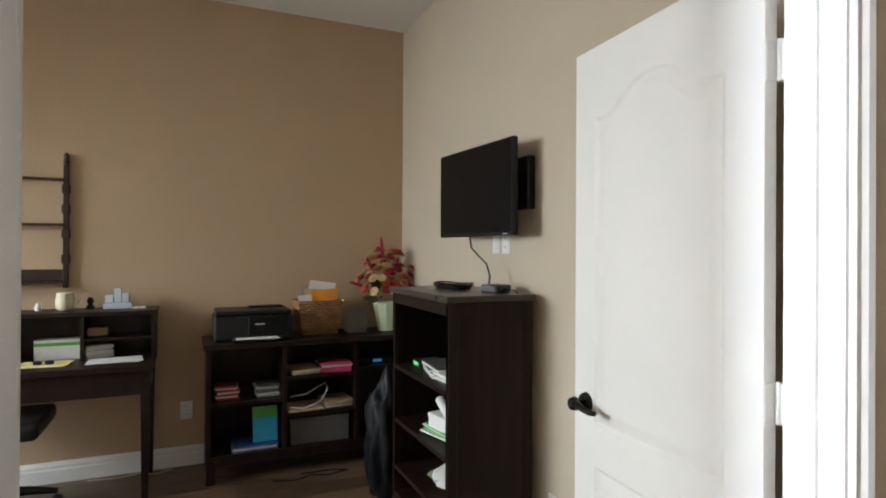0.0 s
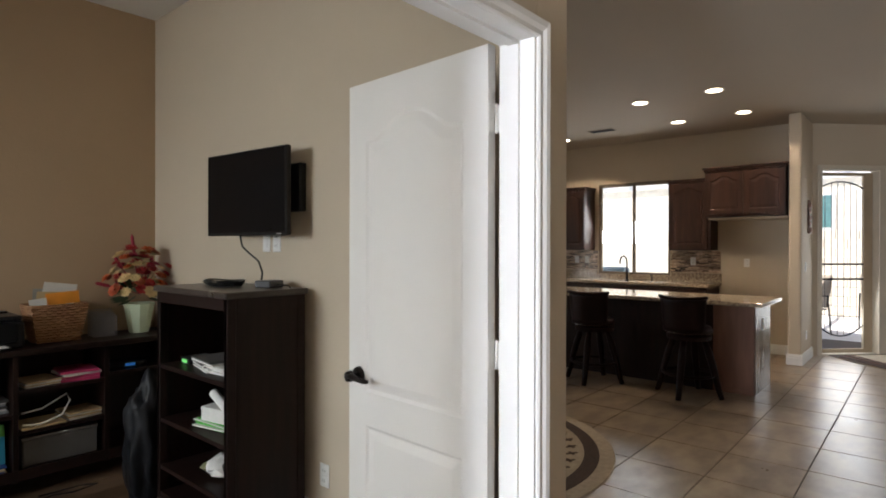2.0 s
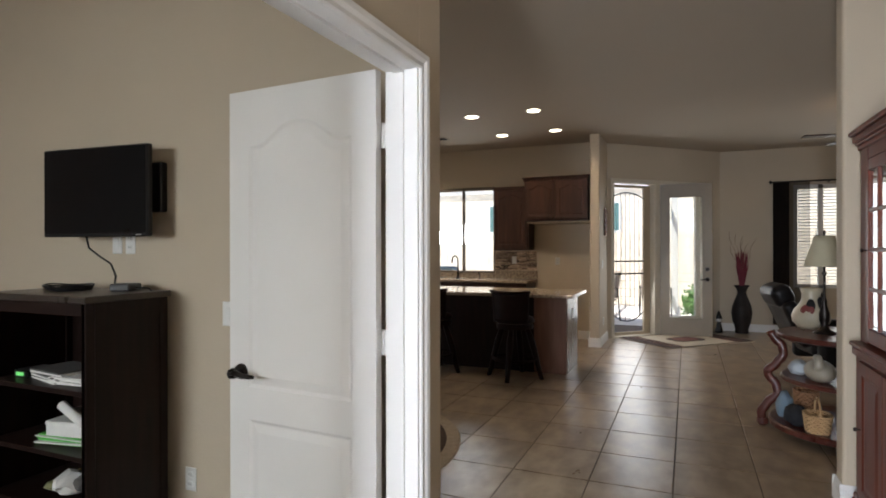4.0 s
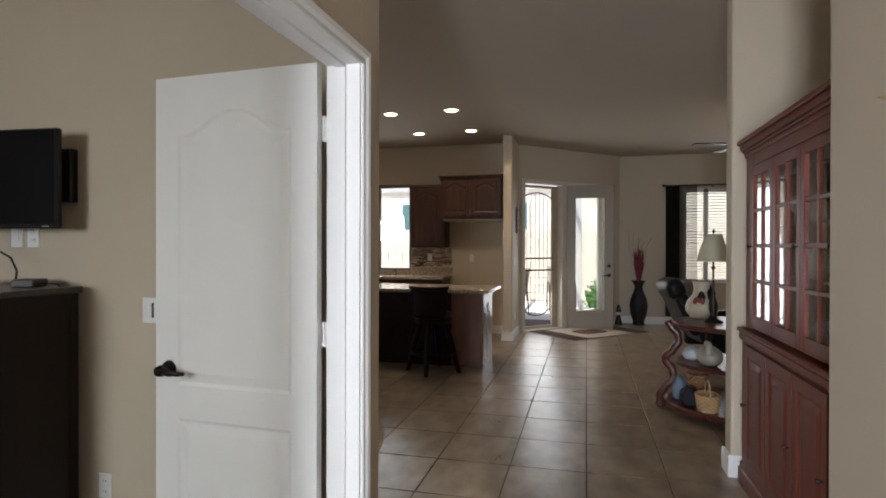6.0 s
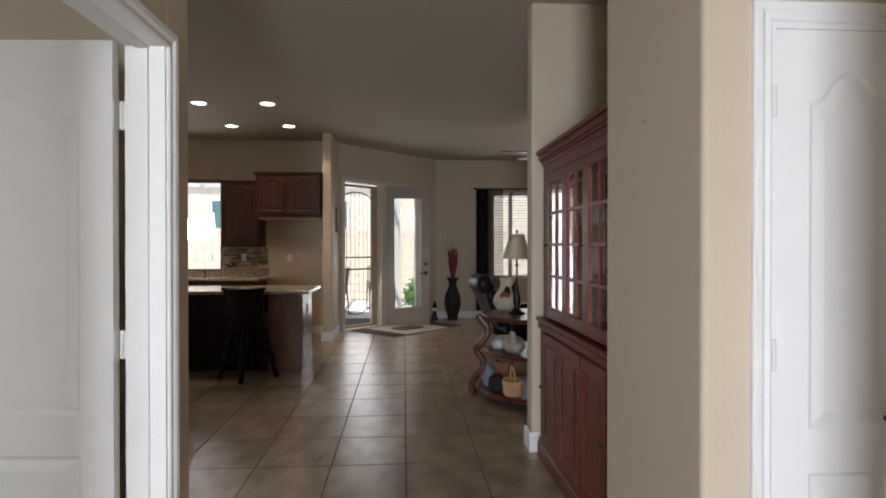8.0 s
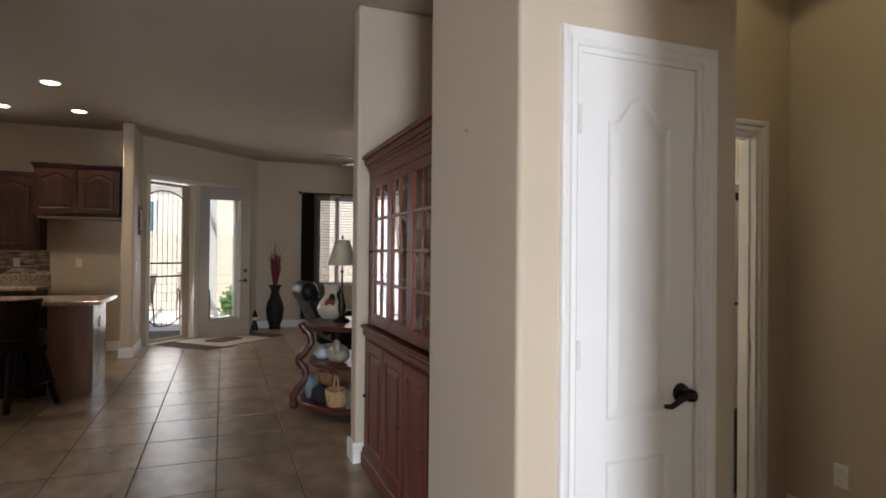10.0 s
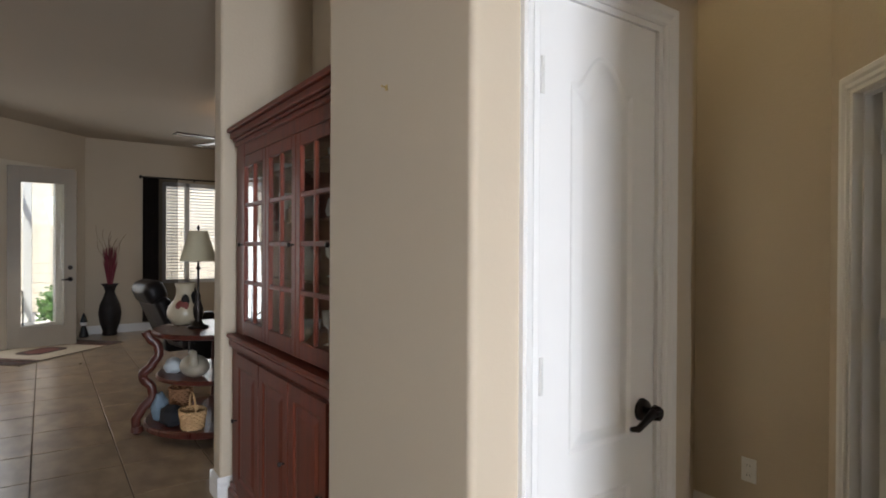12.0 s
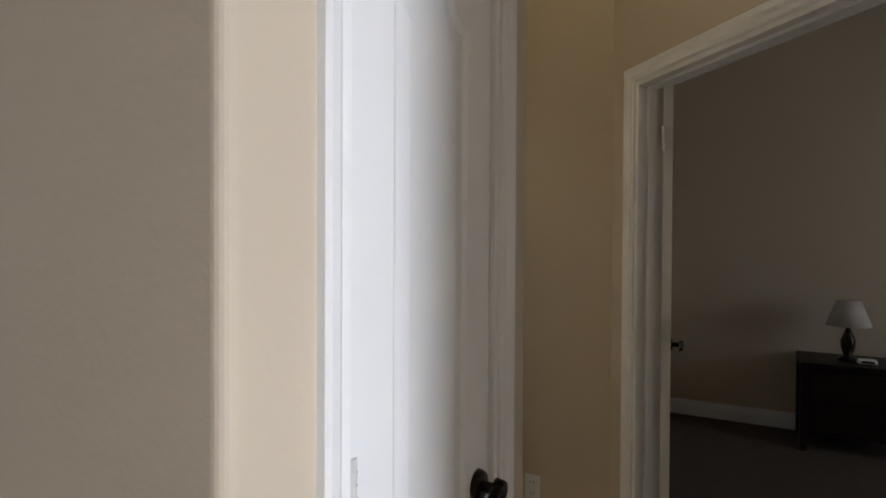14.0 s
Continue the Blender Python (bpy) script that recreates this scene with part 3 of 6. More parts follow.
def sheets(name, label, cat, x, y, z, w, d, n, h=0.004, turn=0.0, mats=None, seed=1, cover=None):
    """A pile of n sheets or books lying flat round x, y on the level z."""
    r = random.Random(seed)
    t = thing(name, label, cat, Matrix.Translation((x, y, z)) @ Matrix.Rotation(radians(turn), 4, "Z"))
    zz = 0.0005
    for i in range(n):
        hh = h * r.uniform(0.7, 1.3)
        a = Matrix.Rotation(radians(r.uniform(-6, 6)), 4, "Z") @ Matrix.Translation((r.uniform(-0.008, 0.008), r.uniform(-0.008, 0.008), 0))
        b = bx(bmesh.new(), -w / 2, w / 2, -d / 2, d / 2, zz, zz + hh, 0.0008 if hh > 0.006 else 0, m=a)
        part("sheet" if hh < 0.012 else "book", b, (mats or [PAPER])[i % len(mats or [PAPER])], t)
        zz += hh + 0.0004
    return t, zz


GREENC, YEL, TEAL, PINK, ORANGE = tint("green_cover", (0.10, 0.42, 0.07)), tint("yellow_paper", (0.72, 0.60, 0.22)), tint("teal_cover", (0.02, 0.30, 0.50)), tint("pink_cover", (0.50, 0.04, 0.14)), tint("orange_card", (0.85, 0.32, 0.03))
TANC, BLUEC, REDC, GREYC = tint("tan_card", (0.55, 0.40, 0.22)), tint("blue_cover", (0.03, 0.10, 0.38)), tint("red_cover", (0.35, 0.03, 0.03)), tint("grey_fabric", (0.10, 0.095, 0.09), 0.9)
sheets("paper_pile", "pile of white papers on the bookcase shelf", "papers", 1.56, 2.86, 0.797, 0.21, 0.28, 5, 0.006, 5, seed=3)
sheets("paper_pile", "loose magazines on the bookcase shelf", "papers", 1.56, 3.05, 0.797, 0.2, 0.26, 6, 0.008, -8, [PAPER, GREYC], 4)
sheets("folder_pile", "green folders and papers on the shelf", "papers", 1.57, 2.95, 0.512, 0.22, 0.30, 6, 0.006, 8, [GREENC, PAPER, GREENC], 5)
t = thing("white_box", "white cardboard box lying on green folders", "box", Matrix.Translation((1.545, 2.92, 0.555)) @ Matrix.Rotation(radians(10), 4, "Z"))
part("box_body", box(-0.085, 0.085, -0.13, 0.11, 0, 0.065, 0.003), PAPER, t)
part("lid", box(-0.087, 0.087, -0.132, 0.112, 0.048, 0.068, 0.003), PAPER, t)
b = bmesh.new()
m_ = Matrix.Translation((1.56, 2.84, 0.63)) @ Matrix.Rotation(radians(24), 4, "X")
bx(b, -0.10, 0.10, -0.10, 0.10, -0.0015, 0.0015, m=m_)
cyl(b, (1.475, 2.95, 0.695), (1.475, 2.75, 0.605), 0.022, seg=14)
tagged(part("rolled_paper", b, PAPER), "curled white paper leaning on the box", "papers")
sheets("paper_pile", "loose white papers on the lower shelf", "papers", 1.55, 2.83, 0.122, 0.2, 0.22, 3, 0.003, 4, seed=8)
r = random.Random(5)
t = thing("clutter_pile", "heap of crumpled cloth and packets on the shelf", "clutter", Matrix.Translation((1.55, 2.9, 0.262)))
for i, mm in enumerate((YEL, GREYC, PAPER, tint("olive_cloth", (0.20, 0.20, 0.10), 0.9), PAPER, GREYC)):
    b = bmesh.new()
    bmesh.ops.create_icosphere(b, subdivisions=2, radius=1)
    s3 = (r.uniform(0.05, 0.09), r.uniform(0.06, 0.10), r.uniform(0.025, 0.05))
    px, py = r.uniform(-0.04, 0.06), r.uniform(-0.10, 0.16)
    for v in b.verts:
        k = 1 + 0.35 * noise.noise(v.co * 2.3 + Vector((i * 5, 0, 0)))
        v.co = Vector((px + v.co.x * s3[0] * k, py + v.co.y * s3[1] * k, max(0.0, s3[2] * (0.9 + i * 0.12) + v.co.z * s3[2] * k)))
    part("packet" if mm is PAPER else "cloth", b, mm, t)
t = thing("cable_modem", "small black modem with a green light", "modem", Matrix.Translation((1.47, 3.20, 0.797)))
part("case", box(0, 0.14, 0, 0.10, 0, 0.035, 0.004), BLACK, t)
part("status_light", box(-0.002, 0.0, 0.02, 0.08, 0.008, 0.026), mat("green_light", (0.25, 0.9, 0.25), 0.4, vary=0, emit=0.12), t, "glowing green light")
# on the bookcase
b = bmesh.new()
for k in range(4):
    pts = [(1.62 + (0.075 + 0.006 * k) * math.cos(a), 3.12 + (0.125 + 0.004 * k) * math.sin(a), 1.215 + 0.007 * k + 0.004 * math.sin(3 * a + k)) for a in [i * math.pi / 9 for i in range(19)]]
    tube(b, pts, 0.004, 6)
bx(b, 1.57, 1.66, 3.03, 3.15, 1.2105, 1.228, 0.004)
tagged(part("coiled_cable", b, BLACK), "coiled black cable lying on the bookcase", "cable")
t = thing("power_adapter", "dark grey adapter box on the bookcase top", "adapter", Matrix.Translation((1.71, 2.83, 1.2105)) @ Matrix.Rotation(radians(18), 4, "Z"))
part("case", box(-0.055, 0.055, -0.05, 0.05, 0, 0.035, 0.006), tint("adapter_grey", (0.06, 0.06, 0.062)), t)
b = bmesh.new()
tube(b, [(0.0, -0.05, 0.015), (0.0, -0.12, 0.012), (-0.002, -0.168, -0.03), (0.01, -0.166, -0.25), (-0.01, -0.164, -0.5), (0.0, -0.166, -0.75), (0.01, -0.166, -1.0)], 0.0035, 6)
part("lead", b, BLACK, t)
OFFSET = Vector((0, 0, 0))
# black bag behind the bookcase
b = bmesh.new()
bmesh.ops.create_icosphere(b, subdivisions=4, radius=1)
for v in b.verts:
    k = 1 + 0.3 * noise.noise(v.co * 1.9) + 0.14 * noise.noise(v.co * 4.5) + 0.06 * noise.noise(v.co * 9)
    v.co = Vector((1.50 + 0.12 * v.co.x * k, 3.58 + 0.11 * v.co.y * k, max(0.0, 0.34 + 0.38 * v.co.z * k)))
BAGM = mat("black_bag_cloth", (0.005, 0.0055, 0.007), 0.5, spec=0.2, vary=0.3, scale=12, bump=0.6, bump_scale=25)
tagged(part("black_bag", b, BAGM, smooth=True), "limp black bag slumped beside the bookcase", "bag")
b = bmesh.new()
tube(b, [(0.92, 4.02, 0.008), (1.05, 3.98, 0.008), (1.15, 4.03, 0.008), (1.25, 3.99, 0.008), (1.38, 4.02, 0.008), (1.3, 4.06, 0.008), (1.1, 4.07, 0.008)], 0.005, 6)
tagged(part("floor_cable", b, BLACK), "black cable lying on the office floor", "cable")
b = bmesh.new()
tube(b, [(-0.1, 4.46, 0.008), (0.05, 4.44, 0.008), (0.18, 4.47, 0.008), (0.27, 4.42, 0.008), (0.36, 4.46, 0.008), (0.28, 4.49, 0.008), (0.12, 4.47, 0.008)], 0.004, 6)
tagged(part("floor_cable", b, tint("tan_cable", (0.45, 0.38, 0.28))), "tan cable tangled on the floor by the wall", "cable")
OFFSET = Vector((0.15, 0.0, 0))
# low console
t = thing("console", "low dark espresso wood console with open shelves", "console", Matrix.Translation((0.40, 4.10, 0)))
CW, CD, CH = 1.38, 0.40, 0.84
part("top", box(-0.02, CW, -0.02, CD, CH - 0.035, CH, 0.005), ESPRESSO, t)
for x in (0.0, 0.44, 0.90, CW - 0.03):
    b = box(x, x + 0.025, 0.004, CD, 0.10, CH - 0.035)
    part("divider" if 0 < x < 1.3 else "side_panel", b, ESPRESSO, t)
for x in (0.0, CW - 0.05):
    for y in (0.0, CD - 0.05):
        part("leg", box(x, x + 0.05, y, y + 0.05, 0, 0.12, 0.004), ESPRESSO, t)
part("base_rail", box(0.05, CW - 0.05, 0.0, 0.02, 0.11, 0.17), ESPRESSO, t)
part("back_panel", box(0.03, CW - 0.03, CD - 0.012, CD - 0.004, 0.10, CH - 0.035), ESPRESSO, t)
for x0, x1, zs in ((0.025, 0.44, (0.14, 0.46)), (0.465, 0.90, (0.14, 0.36, 0.59)), (0.925, CW - 0.03, (0.14, 0.62))):
    for z in zs:
        part("shelf", box(x0, x1, 0.01, CD - 0.012, z, z + 0.022), ESPRESSO, t)
sheets("book_stack", "stack of red and white cases on the shelf", "books", 0.52, 4.25, 0.483, 0.13, 0.14, 7, 0.012, 0, [REDC, PAPER], 11)
sheets("book_stack", "stack of grey and white discs on the shelf", "books", 0.76, 4.25, 0.483, 0.14, 0.14, 6, 0.014, 0, [tint("grey_case", (0.35, 0.38, 0.40)), PAPER, GREYC], 12)
sheets("envelope_pile", "blue folders and tan envelopes on the shelf", "papers", 0.68, 4.22, 0.163, 0.26, 0.2, 4, 0.01, 3, [TANC, BLUEC], 13)
t = thing("upright_book", "teal and green book standing on edge", "book", Matrix.Translation((0.745, 4.17, 0.205)) @ Matrix.Rotation(radians(-8), 4, "X"))
part("cover", box(-0.075, 0.075, 0, 0.018, 0, 0.15, 0.002), TEAL, t)
part("cover_band", box(-0.0755, 0.0755, -0.001, 0.019, 0.15, 0.215, 0.002), GREENC, t, "green upper half of the cover")
sheets("magazine_pile", "pile of magazines on the console shelf", "papers", 0.98, 4.24, 0.613, 0.18, 0.22, 5, 0.007, 4, [PAPER, TANC, PAPER], 14)
sheets("folder_pile", "pink folders on the console shelf", "papers", 1.19, 4.24, 0.613, 0.2, 0.22, 4, 0.012, -3, [PINK, PINK, PAPER], 15)
sheets("envelope_pile", "white envelopes on the console shelf", "papers", 1.20, 4.24, 0.383, 0.18, 0.2, 6, 0.007, 6, [PAPER, PAPER, TANC], 16)
sheets("folder_pile", "tan folders on the console shelf", "papers", 0.98, 4.22, 0.383, 0.22, 0.22, 2, 0.006, 0, [TANC], 17)
b = bmesh.new()
tube(b, [(0.89, 4.13, 0.41), (0.97, 4.12, 0.40), (1.08, 4.13, 0.43), (1.13, 4.16, 0.50), (1.13, 4.22, 0.53), (1.0, 4.2, 0.47), (0.9, 4.2, 0.46)], 0.005, 6)
tagged(part("white_cable", b, PLASTIC), "white cable looped on the console shelf", "cable")
t = thing("storage_bin", "dark grey fabric bin on the bottom shelf", "bin", Matrix.Translation((1.08, 4.29, 0.163)))
b = box(-0.19, 0.19, -0.15, 0.15, 0, 0.165, 0.006)
part("bin_body", b, GREYC, t)
part("rim", box(-0.195, 0.195, -0.155, 0.155, 0.15, 0.17, 0.004), GREYC, t)
t = thing("game_console", "small dark device with a blue light", "device", Matrix.Translation((1.45, 4.25, 0.643)))
part("case", box(-0.10, 0.12, -0.08, 0.08, 0, 0.035, 0.004), BLACK, t)
part("status_light", box(-0.01, 0.05, -0.082, -0.08, 0.008, 0.026), mat("blue_light", (0.05, 0.3, 0.9), 0.4, vary=0, emit=0.08), t, "glowing blue light")
# printer
t = thing("printer", "black desktop printer with paper in its tray", "printer", Matrix.Translation((0.675, 4.31, 0.84)))
part("printer_body", box(-0.235, 0.235, -0.15, 0.17, 0.0, 0.155, 0.018, 3), BLACK, t)
part("scanner_lid", box(-0.225, 0.225, -0.14, 0.165, 0.156, 0.185, 0.01, 2), BLACK, t)
part("paper_feed", box(-0.02, 0.20, 0.06, 0.13, 0.185, 0.196, 0.004), SCREEN, t)
part("front_panel", box(-0.04, 0.20, -0.165, -0.15, 0.035, 0.15, 0.008), SCREEN, t)
part("output_tray", box(-0.13, 0.16, -0.22, -0.15, 0.008, 0.02, 0.003), BLACK, t)
part("paper_sheet", box(-0.11, 0.14, -0.24, -0.15, 0.021, 0.024), PAPER, t, "white paper in the tray")
part("badge", box(0.0, 0.06, -0.1665, -0.165, 0.10, 0.108), NICKEL, t, "pale maker's badge")
# woven basket with mail
WICKER = mat("wicker", (0.22, 0.10, 0.045), 0.75, second=(0.36, 0.19, 0.09), scale=14, bump=1.0, bump_scale=70)


def woven(name, label, x, y, z, r0, r1, h, rows, material=WICKER, n=40, square=0.0, handle=False):
    t = thing(name, label, "basket", Matrix.Translation((x, y, z)))

    def shape(a, r):
        c, s = math.cos(a), math.sin(a)
        k = 1 / max(abs(c), abs(s)) ** square
        return Vector((r * c * k, r * s * k * 0.8, 0))
    for i in range(rows):
        f = i / max(1, rows - 1)
        r = r0 + (r1 - r0) * f
        pts = [shape(2 * math.pi * j / n, r + (0.004 if (j + i) % 2 else -0.004)) + Vector((0, 0, 0.006 + (h - 0.012) * f)) for j in range(n + 1)]
        b = bmesh.new()
        tube(b, pts, h / rows * 0.62, 5)
        part("strand", b, material, t)
    b = bmesh.new()
    prism(b, [tuple(shape(2 * math.pi * j / 20, r0 * 0.95)[:2]) for j in range(20)], 0, 0.008)
    part("base", b, material, t)
    if handle:
        b = bmesh.new()
        tube(b, [(r1 * 0.95 * math.cos(a), 0, h + r1 * 1.1 * math.sin(a)) for a in [math.pi * k / 12 for k in range(13)]], 0.007, 6)
        part("handle", b, material, t)
    return t


woven("mail_basket", "brown wicker basket stuffed with mail", 1.105, 4.36, 0.84, 0.115, 0.155, 0.225, 14, square=0.8)
for k, (mm, x0, x1, y0, z0, z1, lean) in enumerate(((PAPER, -0.10, 0.08, 0.06, 0.02, 0.34, 8), (TANC, -0.11, 0.06, 0.03, 0.02, 0.29, 4), (tint("light_blue_card", (0.25, 0.42, 0.62)), -0.04, 0.10, 0.0, 0.02, 0.25, -3), (ORANGE, -0.03, 0.15, -0.02, 0.21, 0.285, -4), (PAPER, -0.11, -0.02, -0.04, 0.02, 0.26, -6), (tint("grey_card", (0.30, 0.29, 0.26)), -0.115, 0.0, 0.045, 0.02, 0.31, 2))):
    b = bx(bmesh.new(), x0, x1, y0 - 0.0015, y0 + 0.0015, z0, z1, m=Matrix.Translation((1.105, 4.36, 0.845)) @ Matrix.Rotation(radians(lean), 4, "Y") @ Matrix.Rotation(radians(lean), 4, "X"))
    tagged(part("mail", b, mm), "card or envelope standing in the wicker basket", "mail")
# wire organiser
MESHM = mat("silver_mesh", (0.30, 0.29, 0.29), 0.4, metal=0.6, vary=0.1)
t = thing("desk_organizer", "silver wire mesh letter organizer", "organizer", Matrix.Translation((1.36, 4.30, 0.84)))
for k in range(4):
    y = -0.03 + 0.035 * k
    b = bmesh.new()
    h = 0.13 + 0.012 * k
    tube(b, [(-0.065, y, 0.004), (0.065, y, 0.004), (0.065, y, h), (-0.065, y, h), (-0.065, y, 0.004)], 0.003, 6)
    part("divider_frame", b, MESHM, t)
    b = bmesh.new()
    for i in range(1, 14):
        x = -0.065 + 0.13 * i / 14
        bx(b, x - 0.0009, x + 0.0009, y - 0.0008, y + 0.0008, 0.004, h)
    for i in range(1, 14):
        z = 0.004 + (h - 0.004) * i / 14
        bx(b, -0.065, 0.065, y - 0.0008, y + 0.0008, z - 0.0009, z + 0.0009)
    tagged(part("mesh", b, MESHM, t), kind="stuff")
# planter with artificial flowers
POT = mat("pale_green_pot", (0.52, 0.60, 0.42), 0.45, vary=0.06, scale=8)
t = thing("flower_planter", "pale green pot of red and cream artificial flowers", "plant", Matrix.Translation((1.585, 4.33, 0.84)))
b = bmesh.new()
lathe(b, [(0.058, 0.0), (0.062, 0.004), (0.095, 0.175), (0.10, 0.19), (0.098, 0.198), (0.088, 0.195), (0.08, 0.15)], 10)
part("pot", b, POT, t)
FM = [tint("flower_red", (0.45, 0.03, 0.03), 0.6), tint("flower_orange", (0.62, 0.13, 0.03), 0.6), tint("flower_cream", (0.72, 0.56, 0.28), 0.6), tint("flower_crimson", (0.30, 0.012, 0.04), 0.6), tint("flower_rust", (0.40, 0.08, 0.03), 0.6)]
r = random.Random(21)
for i in range(74):
    a, el = r.uniform(0, 6.28), r.uniform(-0.25, 1.4)
    R = r.uniform(0.12, 0.225)
    c = Vector((R * math.cos(a) * math.cos(el) * 0.88, R * math.sin(a) * math.cos(el) * 0.75, 0.325 + R * math.sin(el) * 1.15))
    q = (c - Vector((0, 0, 0.2))).to_track_quat("Z", "Y").to_matrix().to_4x4()
    M = Matrix.Translation(c) @ q
    b = bmesh.new()
    size = r.uniform(0.030, 0.052)
    for ring in range(3):
        n = 9 - 2 * ring
        for k in range(n):
            A = 2 * math.pi * (k + 0.5 * ring) / n
            l = size * (1 - 0.24 * ring)
            up = 0.25 + 0.45 * ring
            w_ = l * 0.36
            p = [Vector((0, 0, 0.004)), Vector((l * 0.55, -w_, l * up * 0.6)), Vector((l, 0, l * up)), Vector((l * 0.55, w_, l * up * 0.6))]
            rot = Matrix.Rotation(A, 4, "Z")
            b.faces.new([b.verts.new(M @ rot @ q_) for q_ in p])
    bmesh.ops.create_icosphere(b, subdivisions=1, radius=size * 0.22, matrix=M @ Matrix.Translation((0, 0, size * 0.3)))
    part("flower", b, FM[i % 5] if i % 3 else FM[(2 if r.random() < 0.55 else 0)], t)
for a, el, ln in ((0.2, 0.42, 0.31), (3.3, 0.3, 0.29), (1.9, 1.35, 0.41), (2.6, 1.0, 0.30), (0.8, 1.0, 0.30)):
    d = Vector((math.cos(a) * math.cos(el), math.sin(a) * math.cos(el) * 0.5, math.sin(el)))
    b = bmesh.new()
    p0 = Vector((0, 0, 0.26))
    tube(b, [p0, p0 + d * ln * 0.65, p0 + d * ln * 0.72, p0 + d * ln * 0.95, p0 + d * ln], [0.003, 0.003, 0.012, 0.011, 0.003], 8)
    part("cattail", b, FM[3], t, "crimson cattail stem")
b = bmesh.new()
for i in range(46):
    a, el = r.uniform(0, 6.28), r.uniform(-0.3, 1.2)
    d = Vector((math.cos(a) * math.cos(el), math.sin(a) * math.cos(el) * 0.75, math.sin(el)))
    s_ = d.orthogonal().normalized() * 0.014
    p0 = Vector((0, 0, 0.24))
    b.faces.new([b.verts.new(p) for p in (p0 + d * 0.07, p0 + d * 0.12 + s_, p0 + d * 0.19, p0 + d * 0.12 - s_)])
tagged(part("leaves", b, tint("dark_leaf", (0.05, 0.07, 0.03), 0.6), t), kind="stuff")
# desk with hutch
t = thing("desk", "dark espresso wood writing desk with small hutch", "desk", Matrix.Translation((0.12, 4.0, 0)))
part("desktop", box(-1.35, 0.0, 0.0, 0.50, 0.73, 0.765, 0.004), ESPRESSO, t)
part("apron", box(-1.31, -0.04, 0.02, 0.04, 0.60, 0.73), ESPRESSO, t)
part("apron", box(-0.04, -0.02, 0.06, 0.46, 0.60, 0.73), ESPRESSO, t)
for x in (-1.345, -0.06):
    for y in (0.01, 0.44):
        b = box(x, x + 0.05, y, y + 0.05, 0, 0.73)
        for v in b.verts:
            if v.co.z < 0.1:
                v.co.x += (x + 0.025 - v.co.x) * 0.35
                v.co.y += (y + 0.025 - v.co.y) * 0.35
        part("leg", b, ESPRESSO, t)
h = part("hutch", box(-1.33, 0.0, 0.49, 0.505, 0.765, 1.02), ESPRESSO, t)
part("hutch_top", box(-1.35, 0.01, 0.22, 0.51, 1.02, 1.045, 0.004), ESPRESSO, h)
for x in (-1.33, -0.93, -0.38, -0.02):
    part("hutch_divider", box(x, x + 0.018, 0.24, 0.49, 0.765, 1.02), ESPRESSO, h)
part("hutch_shelf", box(-0.36, -0.02, 0.25, 0.49, 0.875, 0.89), ESPRESSO, h)
HT = 1.045
MUGM = mat("cream_china", (0.72, 0.64, 0.47), 0.25, vary=0.05)


def mug(x, y, z):
    t = thing("mug", "cream china mug standing on the hutch", "mug", Matrix.Translation((x, y, z)))
    b = bmesh.new()
    lathe(b, [(0.032, 0), (0.046, 0.012), (0.05, 0.05), (0.043, 0.095), (0.046, 0.105), (0.042, 0.104), (0.04, 0.02)], 18)
    part("mug_body", b, MUGM, t, smooth=True)
    b = bmesh.new()
    tube(b, [(0.044 + 0.03 * math.sin(a), 0, 0.055 - 0.032 * math.cos(a)) for a in [math.pi * k / 8 for k in range(9)]], 0.006, 6)
    part("handle", b, MUGM, t, smooth=True)


mug(-0.36, 4.40, HT)
t = thing("crystal_block", "stepped clear crystal ornament on the hutch", "ornament", Matrix.Translation((-0.09, 4.40, HT)))
CRYS = mat("crystal", (0.50, 0.56, 0.62), 0.1, vary=0.1)
for x0, x1, hh in ((-0.075, 0.075, 0.035), (-0.065, -0.02, 0.085), (-0.018, 0.02, 0.125), (0.022, 0.06, 0.095)):
    part("facet", box(x0, x1, -0.02, 0.02, 0.0 if hh < 0.04 else 0.036, hh, 0.003), CRYS, t)
t = thing("small_bottle", "small white bottle on the hutch top", "bottle", Matrix.Translation((-0.49, 4.40, HT)))
part("bottle_body", lathe(bmesh.new(), [(0.016, 0), (0.018, 0.02), (0.014, 0.034)], 12), PAPER, t)
part("cap", lathe(bmesh.new(), [(0.011, 0.034), (0.011, 0.046)], 12), PAPER, t)
t = thing("figurine", "small dark figurine on the hutch top", "ornament", Matrix.Translation((-0.235, 4.42, HT)))
part("figure", lathe(bmesh.new(), [(0.022, 0), (0.024, 0.01), (0.012, 0.03), (0.02, 0.05), (0.01, 0.07)], 12), BLACK, t)
t = thing("card", "white card lying on the hutch top", "card", Matrix.Translation((0.03, 4.38, HT)))
part("card_sheet", box(-0.04, 0.03, -0.03, 0.03, 0.0005, 0.01), PAPER, t)
t = thing("tissue_carton", "white and green carton on the desk", "carton", Matrix.Translation((-0.37, 4.40, 0.765)))
part("carton_body", box(-0.13, 0.13, -0.05, 0.05, 0, 0.115, 0.002), PAPER, t)
part("green_band", box(-0.131, 0.131, -0.051, 0.051, 0.08, 0.10), GREENC, t, "green printed band")
t = thing("note_pad", "tan pad of notes on the hutch shelf", "notes", Matrix.Translation((-0.20, 4.40, 0.89)))
part("pad", box(-0.06, 0.06, -0.03, 0.03, 0, 0.045, 0.003), TANC, t)
